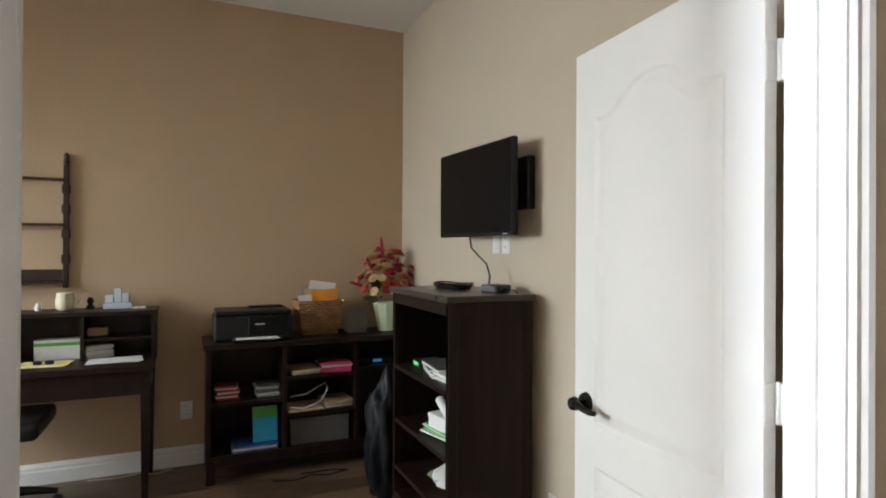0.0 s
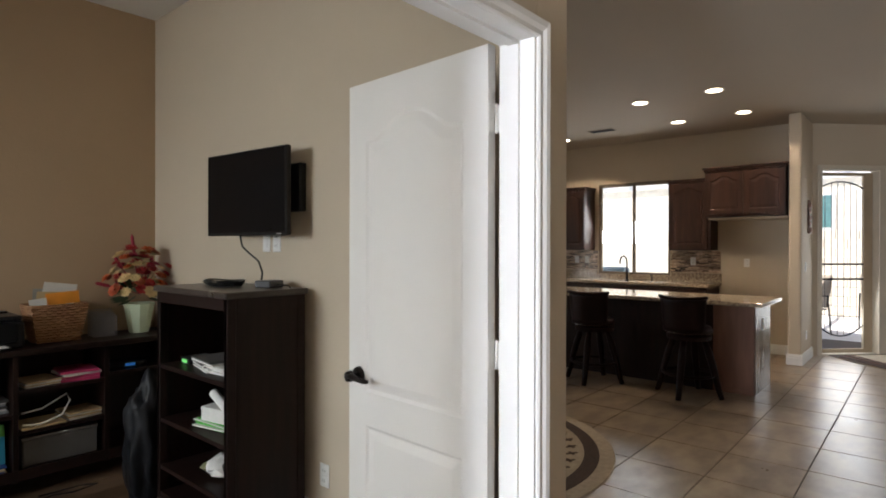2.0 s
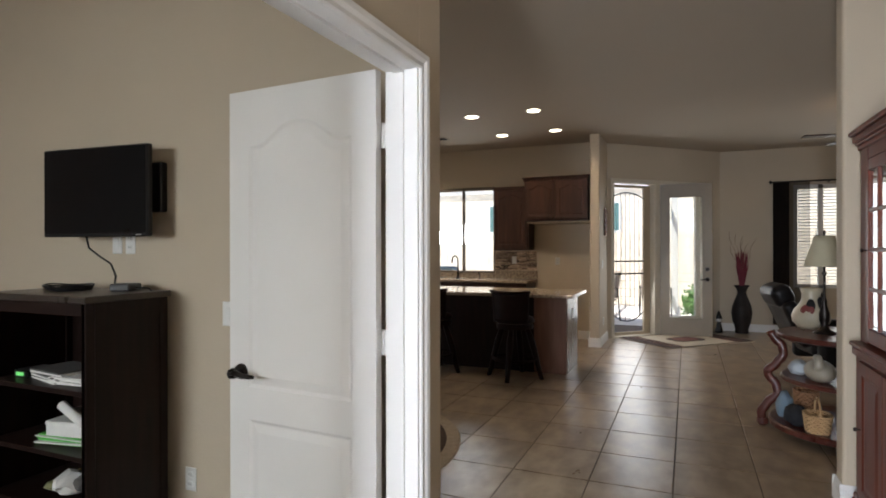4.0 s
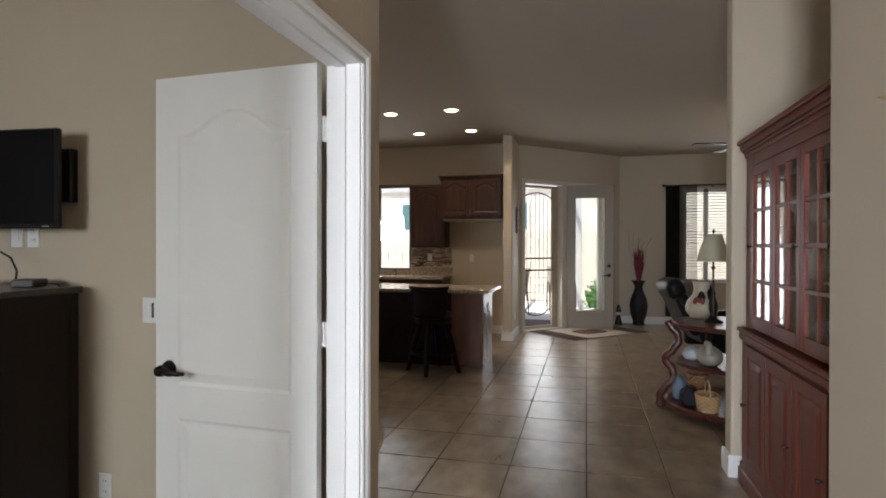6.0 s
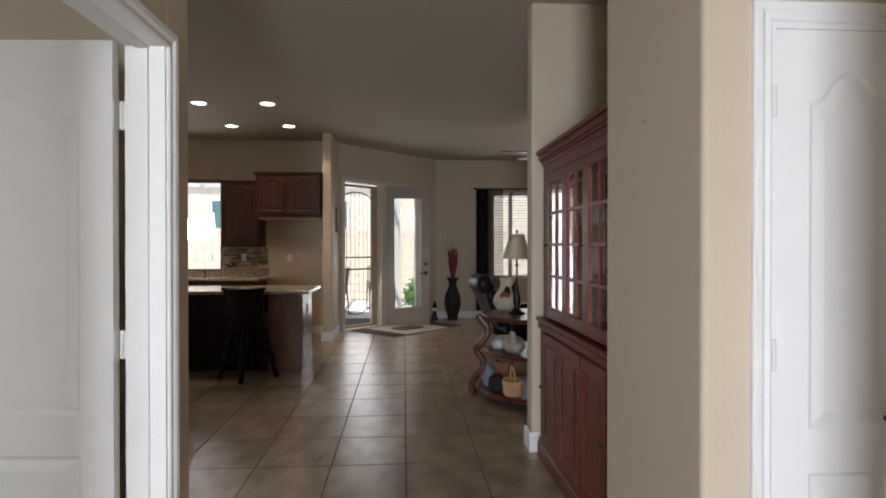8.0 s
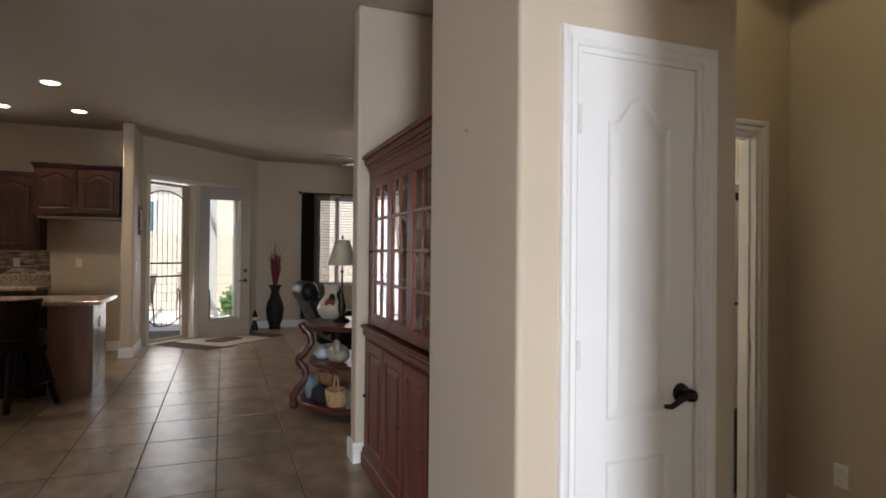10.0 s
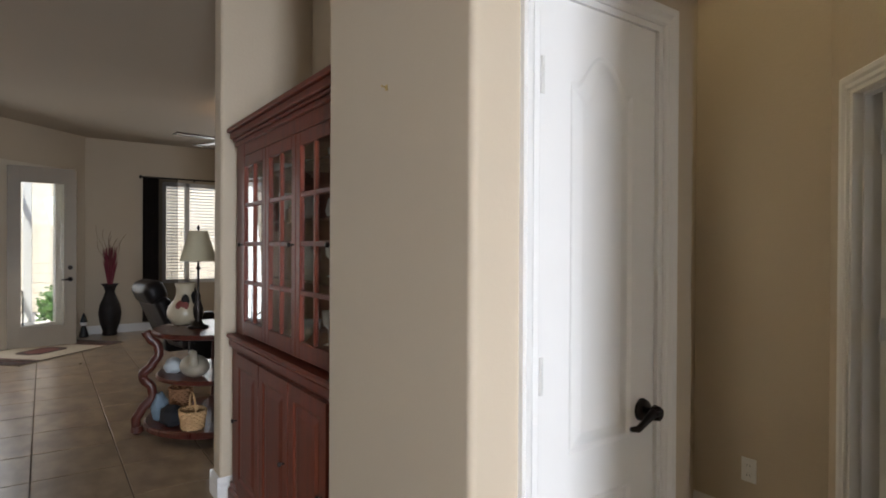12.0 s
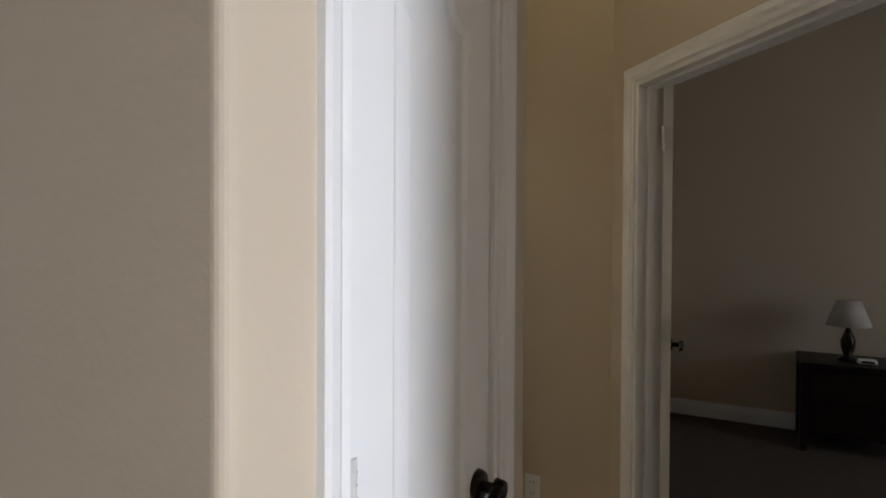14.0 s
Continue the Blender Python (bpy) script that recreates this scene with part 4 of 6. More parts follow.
sheets("paper_sheet", "white sheets of paper on the desk", "papers", -0.08, 4.20, 0.765, 0.27, 0.18, 3, 0.002, 4, seed=31)
sheets("paper_sheet", "yellow papers on the desk", "papers", -0.42, 4.19, 0.765, 0.24, 0.15, 3, 0.003, -5, [YEL, PAPER], seed=32)
sheets("tissue_heap", "crumpled white tissues on the desk", "papers", -0.19, 4.36, 0.765, 0.14, 0.10, 8, 0.009, 20, seed=33)
t = thing("sunglasses", "dark folded glasses lying on papers", "glasses", Matrix.Translation((-0.42, 4.17, 0.776)))
part("frame", lathe(bmesh.new(), [(0.02, 0.0), (0.022, 0.012), (0.012, 0.018)], 12, (-0.025, 0, 0)), BLACK, t)
part("frame", lathe(bmesh.new(), [(0.02, 0.0), (0.022, 0.012), (0.012, 0.018)], 12, (0.03, 0, 0)), BLACK, t)
t = thing("spray_bottle", "clear and blue bottle on the desk", "bottle", Matrix.Translation((-0.66, 4.30, 0.765)))
part("bottle_body", lathe(bmesh.new(), [(0.03, 0), (0.034, 0.02), (0.034, 0.10), (0.014, 0.13)], 14), tint("blue_liquid", (0.10, 0.35, 0.45), 0.2), t, smooth=True)
part("cap", lathe(bmesh.new(), [(0.015, 0.13), (0.015, 0.16)], 12), PAPER, t)
OFFSET = Vector((0.215, 0.0, 0))
t = thing("wall_rack", "dark wood wall rack with three rails", "rack", Matrix.Translation((-0.44, 4.52, 1.17)))
for x in (0.0, -0.56):
    b = bmesh.new()
    bx(b, x - 0.014, x + 0.014, -0.03, -0.005, 0.0, 0.74, 0.003)
    for z in (0.18, 0.33, 0.48, 0.60):
        bx(b, x - 0.022, x + 0.022, -0.034, -0.003, z - 0.035, z + 0.02, 0.006)
    lathe(b, [(0.012, 0.0), (0.02, 0.02), (0.012, 0.04), (0.016, 0.06), (0.006, 0.075)], 10, (x, -0.017, 0.735))
    part("upright", b, DKWOOD := mat("dark_wood", (0.03, 0.014, 0.008), 0.4, vary=0.3, scale=5), t)
for z in (0.03, 0.37, 0.64):
    b = box(-0.55, -0.01, -0.10 if z < 0.1 else -0.055, -0.004, z, z + 0.014, 0.002)
    part("rail", b, DKWOOD, t)
part("back_rail", box(-0.55, -0.01, -0.014, -0.004, 0.045, 0.11), DKWOOD, t)
OFFSET = Vector((0.15, 0.0, 0))
# castor base of an office chair
t = thing("office_chair", "black office chair with castors under the desk", "chair", Matrix.Translation((-0.62, 4.10, 0)))
for k in range(5):
    a = 2 * math.pi * k / 5 + 0.2
    d = Vector((math.cos(a), math.sin(a), 0))
    b = bmesh.new()
    tube(b, [Vector((0, 0, 0.13)), d * 0.15 + Vector((0, 0, 0.115)), d * 0.28 + Vector((0, 0, 0.085))], [0.03, 0.024, 0.016], 8)
    leg = part("leg", b, BLACK, t)
    b = bmesh.new()
    side = Vector((-d.y, d.x, 0))
    for s_ in (-0.014, 0.014):
        cyl(b, d * 0.28 + side * (s_ - 0.009) + Vector((0, 0, 0.03)), d * 0.28 + side * (s_ + 0.009) + Vector((0, 0, 0.03)), 0.03, seg=14)
    part("castor", b, BLACK, leg)
part("gas_lift", lathe(bmesh.new(), [(0.03, 0.1), (0.03, 0.28), (0.018, 0.29), (0.018, 0.44)], 12), BLACK, t)
part("seat", box(-0.24, 0.24, -0.23, 0.23, 0.44, 0.53, 0.03, 3), BLACK, t)

OFFSET = Vector((0, 0, 0))
# ---- great room and kitchen ----
# china cabinet in the niche
OFFSET = HALL
t = thing("china_cabinet", "cherry wood china cabinet with glazed upper doors", "cabinet", Matrix.Translation((2.065, -0.94, 0)))
W_, FY, FU = 1.44, 0.465, 0.43
b = box(0.0, W_, 0.0, FY, 0.10, 0.85)
part("lower_body", b, CHERRY, t)
b = bmesh.new()
bx(b, -0.015, W_ + 0.015, 0.0, FY + 0.02, 0.0, 0.10, 0.008)
bx(b, -0.008, W_ + 0.008, 0.0, FY + 0.012, 0.10, 0.13, 0.006)
part("plinth", b, CHERRY, t)
b = bmesh.new()
bx(b, -0.02, W_ + 0.02, 0.0, FY + 0.03, 0.90, 0.925, 0.008)
bx(b, -0.012, W_ + 0.012, 0.0, FY + 0.018, 0.85, 0.90, 0.010)
part("waist_moulding", b, CHERRY, t)
for i in range(3):
    x0 = 0.165 + 0.385 * i
    b = bmesh.new()
    slab(0.375, 0.70, 0.02, [hole(0.055, 0.32, 0.06, 0.64)], b, both=False)
    M = Matrix.Translation((x0 + 0.375, FY + 0.021, 0.14)) @ Matrix.Rotation(math.pi, 4, "Z")
    for v in b.verts:
        v.co = M @ v.co
    dr = part("lower_door", b, CHERRY, t)
    b = bmesh.new()
    kx = x0 + (0.03 if i < 2 else 0.345)
    cyl(b, (kx, FY + 0.021, 0.50), (kx, FY + 0.035, 0.50), 0.004, seg=8)
    lathe(b, [(0.004, 0), (0.011, 0.006), (0.009, 0.016), (0.003, 0.018)], 10, m=Matrix.Translation((kx, FY + 0.033, 0.50)) @ Matrix.Rotation(radians(-90), 4, "X"))
    part("knob", b, BRONZE, dr, "dark metal knob")
# upper case: open box with glass doors
for x in (0.02, W_ - 0.045):
    part("side_panel", box(x, x + 0.025, 0.0, FU, 0.925, 1.92), CHERRY, t)
part("back_panel", box(0.045, W_ - 0.045, 0.0, 0.012, 0.925, 1.92), CHERRY, t)
for z in (1.24, 1.50, 1.74):
    part("shelf", box(0.045, W_ - 0.045, 0.012, FU - 0.04, z, z + 0.012), GLASS, t, "glass shelf")
part("case_top", box(0.02, W_ - 0.02, 0.0, FU, 1.90, 1.92), CHERRY, t)
for x0, x1 in ((0.02, 0.165), (W_ - 0.145, W_ - 0.02)):
    part("face_stile", box(x0, x1, FU, FU + 0.02, 0.93, 1.92), CHERRY, t)
part("face_rail", box(0.165, W_ - 0.145, FU, FU + 0.018, 1.86, 1.92), CHERRY, t)
for a0, z0, z1, ex in ((0.0, 1.92, 1.945, 0.012), (0.0, 1.945, 1.96, 0.022), (0.0, 1.96, 1.995, 0.034), (0.0, 1.995, 2.02, 0.05)):
    part("cornice", box(0.02 - ex * 0.5, W_ - 0.02 + ex * 0.5, 0.0, FU + 0.02 + ex, z0, z1, 0.005), CHERRY, t)
for i in range(3):
    x0 = 0.167 + 0.385 * i
    x1, z0, z1, st_ = x0 + 0.381, 0.94, 1.855, 0.045
    b = bmesh.new()
    bx(b, x0, x0 + st_, FU, FU + 0.024, z0, z1, 0.003)
    bx(b, x1 - st_, x1, FU, FU + 0.024, z0, z1, 0.003)
    bx(b, x0 + st_, x1 - st_, FU, FU + 0.024, z0, z0 + 0.07, 0.003)
    bx(b, x0 + st_, x1 - st_, FU, FU + 0.024, z1 - 0.055, z1, 0.003)
    dr = part("glass_door", b, CHERRY, t)
    gx0, gx1, gz0, gz1 = x0 + st_, x1 - st_, z0 + 0.07, z1 - 0.055
    cx = (gx0 + gx1) / 2
    part("muntin", box(cx - 0.010, cx + 0.010, FU + 0.003, FU + 0.022, gz0, gz1, 0.003), CHERRY, dr)
    for k in range(1, 4):
        z = gz0 + (gz1 - gz0) * k / 4
        part("muntin", box(gx0, gx1, FU + 0.004, FU + 0.021, z - 0.010, z + 0.010, 0.003), CHERRY, dr)
    for k in range(4):
        for a0, a1 in ((gx0, cx), (cx, gx1)):
            za, zb = gz0 + (gz1 - gz0) * k / 4, gz0 + (gz1 - gz0) * (k + 1) / 4
            g = part("pane", box(a0, a1, FU + 0.010, FU + 0.013, za, zb), GLASS, dr)
            g.visible_shadow = False
    b = bmesh.new()
    kx = x0 + (0.02 if i < 2 else 0.36)
    lathe(b, [(0.004, 0), (0.004, 0.012), (0.011, 0.016), (0.009, 0.026), (0.003, 0.028)], 10, m=Matrix.Translation((kx, FU + 0.024, 1.40)) @ Matrix.Rotation(radians(-90), 4, "X"))
    part("knob", b, BRONZE, dr, "dark metal knob")
r = random.Random(8)
CHINA = mat("white_china", (0.70, 0.68, 0.62), 0.2, vary=0.05)
for sz in (0.93, 1.252, 1.512, 1.752):
    for k in range(6):
        x, y = 2.065 + 0.20 + 0.2 * k + r.uniform(-0.03, 0.03), -0.94 + r.uniform(0.12, 0.28)
        c = thing("dish", "pale china piece on a cabinet shelf", "dish", Matrix.Translation((x, y, sz)), "china in the cabinet")
        kind = r.random()
        if kind < 0.4:
            prof = [(0.025, 0), (0.05, 0.03), (0.055, 0.07), (0.05, 0.069), (0.03, 0.01)]
        elif kind < 0.7:
            prof = [(0.03, 0), (0.006, 0.01), (0.005, 0.07), (0.03, 0.10), (0.034, 0.16), (0.031, 0.158), (0.01, 0.10)]
        else:
            prof = [(0.04, 0), (0.06, 0.05), (0.045, 0.11), (0.02, 0.13), (0.026, 0.15)]
        part("dish_body", lathe(bmesh.new(), prof, 14), CHINA if kind > 0.3 else CRYS, c, smooth=True)
OFFSET = Vector((0, 0, 0))
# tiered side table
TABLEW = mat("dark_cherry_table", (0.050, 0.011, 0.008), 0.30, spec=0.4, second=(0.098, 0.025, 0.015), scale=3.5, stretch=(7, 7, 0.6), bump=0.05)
t = thing("side_table", "round cherry wood table with three tiers", "table", Matrix.Translation((4.92, -0.82, 0)))


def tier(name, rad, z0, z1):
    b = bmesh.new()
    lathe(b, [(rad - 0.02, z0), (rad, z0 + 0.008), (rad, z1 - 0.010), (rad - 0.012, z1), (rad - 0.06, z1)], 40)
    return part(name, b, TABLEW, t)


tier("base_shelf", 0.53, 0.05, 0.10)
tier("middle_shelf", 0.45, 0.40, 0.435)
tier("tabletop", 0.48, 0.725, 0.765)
SCROLL = ((0.06, 0.575), (0.11, 0.58), (0.17, 0.545), (0.27, 0.465), (0.34, 0.475), (0.405, 0.53), (0.44, 0.535), (0.50, 0.475), (0.58, 0.425), (0.65, 0.435), (0.70, 0.485), (0.755, 0.515))
for k in range(4):
    a = radians(80 + 90 * k)
    d = Vector((math.cos(a), math.sin(a), 0))
    pts = []
    for (z0, r0), (z1, r1) in zip(SCROLL, SCROLL[1:]):
        for q in range(3):
            f = q / 3
            f = f * f * (3 - 2 * f)
            pts.append(d * (r0 + (r1 - r0) * f) + Vector((0, 0, z0 + (z1 - z0) * q / 3)))
    pts.append(d * SCROLL[-1][1] + Vector((0, 0, SCROLL[-1][0])))
    b = bmesh.new()
    side = Vector((-d.y, d.x, 0)) * 0.036
    rings = []
    for i, p in enumerate(pts):
        tg = (pts[min(i + 1, len(pts) - 1)] - pts[max(i - 1, 0)]).normalized()
        nn = tg.cross(side.normalized()) * 0.031
        rings.append([b.verts.new(p + u) for u in (side + nn * 0.7, side * 0.7 + nn, -side * 0.7 + nn, -side + nn * 0.7, -side - nn * 0.7, -side * 0.7 - nn, side * 0.7 - nn, side - nn * 0.7)])
    for A, B in zip(rings, rings[1:]):
        for j_ in range(8):
            b.faces.new((A[j_], A[(j_ + 1) % 8], B[(j_ + 1) % 8], B[j_]))
    b.faces.new(rings[0])
    b.faces.new(rings[-1])
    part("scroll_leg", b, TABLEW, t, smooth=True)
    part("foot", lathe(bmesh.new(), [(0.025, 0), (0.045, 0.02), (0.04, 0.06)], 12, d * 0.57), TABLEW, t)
# rooster jar
t = thing("rooster_jar", "cream pottery jar with painted rooster and handle", "jar", Matrix.Translation((5.20, -0.62, 0.765)) @ Matrix.Diagonal((0.92, 0.92, 0.95, 1)))
POTT = mat("cream_pottery", (0.44, 0.385, 0.28), 0.35, vary=0.14, scale=6)
part("jar_body", lathe(bmesh.new(), [(0.08, 0), (0.10, 0.008), (0.142, 0.06), (0.148, 0.105), (0.132, 0.155), (0.095, 0.20), (0.074, 0.24), (0.07, 0.29), (0.086, 0.345), (0.078, 0.345), (0.055, 0.28)], 28), POTT, t, smooth=True)
for k, (a, z, sx, sz, mm) in enumerate(((2.75, 0.16, 0.055, 0.055, tint("dull_red", (0.16, 0.03, 0.025))), (2.95, 0.20, 0.035, 0.06, BLACK), (2.65, 0.14, 0.03, 0.04, tint("leaf_green", (0.06, 0.15, 0.05))), (3.9, 0.21, 0.05, 0.07, BLACK))):
    b = bmesh.new()
    bmesh.ops.create_icosphere(b, subdivisions=2, radius=1)
    R = 0.118 - max(0, z - 0.17) * 0.5
    M = Matrix.Rotation(a, 4, "Z") @ Matrix.Translation((R, 0, z)) @ Matrix.Rotation(radians(-18), 4, "Y") @ Matrix.Diagonal((0.012, sx, sz, 1))
    for v in b.verts:
        v.co = M @ v.co
    part("painted_motif", b, mm, t, "dark red and black painted rooster")
b = bmesh.new()
tube(b, [(0.06 * 1, -0.05, 0.32), (0.11, -0.09, 0.31), (0.145, -0.115, 0.24), (0.13, -0.10, 0.16)], 0.012, 8)
part("handle", b, BLACK, t, "dark loop handle", True)
# table lamp
t = thing("table_lamp", "dark metal table lamp with cream fabric shade", "lamp", Matrix.Translation((4.93, -0.66, 0.765)))
SHADE = mat("cream_shade", (0.48, 0.44, 0.31), 0.8, vary=0.04, scale=10, bump=0.3, bump_scale=200)
part("lamp_base", lathe(bmesh.new(), [(0.075, 0), (0.078, 0.012), (0.04, 0.03), (0.022, 0.06), (0.034, 0.10), (0.036, 0.15), (0.016, 0.22), (0.02, 0.24), (0.009, 0.27), (0.008, 0.44), (0.02, 0.455), (0.008, 0.47), (0.006, 0.75), (0.012, 0.76), (0.004, 0.785)], 18), BRONZE, t, smooth=True)
b = bmesh.new()
pr = [(0.132, 0.51), (0.126, 0.53), (0.108, 0.60), (0.082, 0.68), (0.066, 0.74)]
lathe(b, pr, 28)
bmesh.ops.delete(b, geom=[f for f in b.faces if len(f.verts) > 4], context="FACES")
bmesh.ops.solidify(b, geom=b.faces[:], thickness=0.003)
part("shade", b, SHADE, t, "cream fabric shade", True)
# things on the lower tiers
woven("small_basket", "tan wicker basket with handle on the low shelf", 4.62, -0.56, 0.10, 0.085, 0.105, 0.13, 9, mat("tan_wicker", (0.42, 0.26, 0.12), 0.7, second=(0.55, 0.36, 0.18), scale=14, bump=0.8), 28, 0.3, True)
woven("small_basket", "light wicker basket on the low shelf", 5.04, -0.56, 0.10, 0.08, 0.10, 0.20, 12, WICKER, 28, 0.0)
t = thing("dark_pouch", "dark blue cloth pouch on the low shelf", "pouch", Matrix.Translation((4.76, -0.45, 0.10)))
b = bmesh.new()
bmesh.ops.create_icosphere(b, subdivisions=3, radius=1)
for v in b.verts:
    k = 1 + 0.2 * noise.noise(v.co * 2)
    v.co = Vector((v.co.x * 0.10 * k, v.co.y * 0.08 * k, max(0, 0.065 + v.co.z * 0.08 * k)))
part("pouch_body", b, tint("navy_cloth", (0.012, 0.013, 0.018), 0.9), t, smooth=True)
for px, py, pz, sx, sy, sz, nm, lb, cc in ((4.94, -0.40, 0.10, 0.07, 0.06, 0.11, "blue_cloth", "folded grey-blue cloth on the low shelf", (0.16, 0.22, 0.28)), (4.98, -0.50, 0.435, 0.10, 0.07, 0.06, "white_cloth", "pale blue and white cloth on the middle shelf", (0.50, 0.55, 0.58))):
    b = bmesh.new()
    bmesh.ops.create_icosphere(b, subdivisions=3, radius=1)
    for v in b.verts:
        k = 1 + 0.28 * noise.noise(v.co * 2.2 + Vector((px, 0, 0)))
        v.co = Vector((px + v.co.x * sx * k, py + v.co.y * sy * k, max(pz, pz + sz * 0.8 + v.co.z * sz * k)))
    tagged(part(nm, b, tint(nm + "_weave", cc, 0.9), smooth=True), lb, "cloth")
TUREEN = mat("beige_stoneware", (0.36, 0.32, 0.25), 0.4, vary=0.1, scale=8)
t = thing("goose_tureen", "beige china goose tureen on the middle shelf", "ornament", Matrix.Translation((4.76, -0.60, 0.435)))
b = bmesh.new()
bmesh.ops.create_icosphere(b, subdivisions=3, radius=1)
for v in b.verts:
    v.co = Vector((v.co.x * 0.16, v.co.y * 0.10, max(0, 0.07 + v.co.z * (0.085 if v.co.z > 0 else 0.075))))
part("tureen_body", b, TUREEN, t, smooth=True)
b = bmesh.new()
tube(b, [(-0.10, 0.02, 0.09), (-0.13, 0.03, 0.14), (-0.11, 0.03, 0.185), (-0.06, 0.03, 0.18), (-0.03, 0.03, 0.15)], [0.04, 0.03, 0.026, 0.026, 0.01], 10)
part("neck", b, TUREEN, t, smooth=True)
# recliner
LEATHER = mat("black_leather", (0.008, 0.007, 0.008), 0.4, spec=0.22, vary=0.2, scale=10, bump=0.25, bump_scale=60)
t = thing("recliner", "black leather recliner with padded headrest", "chair", Matrix.Translation((6.95, -1.11, 0)) @ Matrix.Rotation(radians(190), 4, "Z"))


def cushion(name, x0, x1, y0, y1, z0, z1, rnd, M=None, parent=None):
    b = box(x0, x1, y0, y1, z0, z1, rnd, 5)
    if M:
        for v in b.verts:
            v.co = M @ v.co
    return part(name, b, LEATHER, parent, smooth=True)


RB = Matrix.Translation((0, -0.26, 0.42)) @ Matrix.Rotation(radians(24), 4, "X")
cushion("seat", -0.27, 0.27, -0.28, 0.30, 0.30, 0.48, 0.06, None, t)
cushion("backrest", -0.29, 0.29, -0.12, 0.03, 0.0, 0.50, 0.06, RB, t)
cushion("headrest", -0.25, 0.25, -0.15, 0.06, 0.44, 0.68, 0.085, RB, t)
for sx in (-1, 1):
    cushion("armrest", min(sx * 0.28, sx * 0.42), max(sx * 0.28, sx * 0.42), -0.26, 0.30, 0.20, 0.62, 0.055, None, t)
part("base", lathe(bmesh.new(), [(0.28, 0.0), (0.28, 0.03), (0.05, 0.05), (0.05, 0.30)], 24), BLACK, t)
# floor vase with dry stems
t = thing("floor_vase", "tall dark vase with crimson dried stems", "vase", Matrix.Translation((10.45, -0.535, 0)))
VASE = mat("dark_bronze_vase", (0.014, 0.010, 0.009), 0.5, spec=0.25, vary=0.3, scale=8, bump=0.3, bump_scale=40)
part("vase_body", lathe(bmesh.new(), [(0.10, 0), (0.105, 0.02), (0.095, 0.06), (0.14, 0.20), (0.158, 0.34), (0.14, 0.46), (0.085, 0.60), (0.065, 0.67), (0.085, 0.74), (0.125, 0.79), (0.115, 0.79), (0.06, 0.70)], 28), VASE, t, smooth=True)
r = random.Random(4)
STEM = mat("crimson_grass", (0.11, 0.009, 0.022), 0.8, second=(0.20, 0.03, 0.045), scale=10)
for i in range(80):
    a, sp, hh = r.uniform(0, 6.28), r.uniform(0.02, 0.105), r.uniform(0.40, 0.66)
    b = bmesh.new()
    d = Vector((math.cos(a), math.sin(a), 0))
    tube(b, [Vector((0, 0, 0.72)) + d * 0.02, Vector((0, 0, 0.72 + hh * 0.5)) + d * sp * 0.5, Vector((0, 0, 0.72 + hh)) + d * sp], [0.006, 0.013, 0.003], 5)
    part("stem", b, STEM, t)
for i in range(7):
    a = r.uniform(0, 6.28)
    d = Vector((math.cos(a), math.sin(a), 0))
    b = bmesh.new()
    tube(b, [Vector((0.022 * f * math.sin(16 * f + i), 0.022 * f * math.cos(15 * f), 0.72 + (0.72 + 0.04 * i) * f)) + d * 0.20 * f ** 1.5 for f in [k / 20 for k in range(21)]], 0.003, 4)
    part("twig", b, tint("brown_twig", (0.12, 0.06, 0.04), 0.8), t)
t = thing("penguin_doorstop", "small black and white figurine on the floor", "ornament", Matrix.Translation((10.40, -0.19, 0)))
b = lathe(bmesh.new(), [(0.06, 0), (0.065, 0.02), (0.05, 0.08), (0.03, 0.16), (0.038, 0.20), (0.05, 0.24), (0.03, 0.30), (0.008, 0.36)], 14)
part("figure", b, BLACK, t, smooth=True)
part("pale_front", lathe(bmesh.new(), [(0.02, 0.16), (0.045, 0.19), (0.052, 0.215), (0.03, 0.25)], 14), PAPER, t, "white band round the neck")
# patio frame, doors
FRAME = mat("painted_door_frame", (0.62, 0.56, 0.46), 0.4, vary=0.04)
LEAFM = mat("taupe_door_paint", (0.26, 0.212, 0.155), 0.42, vary=0.04)
IRON = mat("black_iron", (0.015, 0.014, 0.014), 0.5, metal=0.4, vary=0.2)
b = bmesh.new()
for x0, x1 in ((0.0, 0.055), (0.85, 0.97), (1.895, 1.95)):
    bx(b, x0, x1, -0.02, 0.13, 0, 2.45, 0.004, m=DP)
bx(b, 0.0, 1.95, -0.02, 0.13, 2.445, 2.505, 0.004, m=DP)
bx(b, 0.0, 1.95, 0.0, 0.13, 0.0, 0.02, m=DP)
tagged(part("trim_patio_frame", b, FRAME), "pale painted frame of the double patio doors", "door trim", kind="structure")
# iron security door
# upright bars are thinner and paler than the iron: outdoor glare put into their colour
BARM = mat("glare_paled_bar", (0.10, 0.08, 0.065), 0.5, vary=0.2)
SM = DP @ Matrix.Translation((0.06, 0.085, 0.02))
ob = bmesh.new()
bx(ob, 0.0, 0.03, 0, 0.03, 0, 2.40, m=SM)
bx(ob, 0.66, 0.785, 0, 0.035, 0, 2.40, m=SM)
bx(ob, 0.03, 0.66, 0, 0.03, 0, 0.05, m=SM)
bx(ob, 0.03, 0.66, 0, 0.03, 2.36, 2.40, m=SM)
sd = tagged(part("security_door", ob, mat("tan_metal", (0.42, 0.34, 0.24), 0.5, vary=0.06)), "tan metal security door with iron bars", "door", kind="structure")
for z in (0.98, 1.18):
    part("cross_bar", bx(bmesh.new(), 0.03, 0.66, 0.004, 0.024, z - 0.012, z + 0.012, m=SM), IRON, sd)
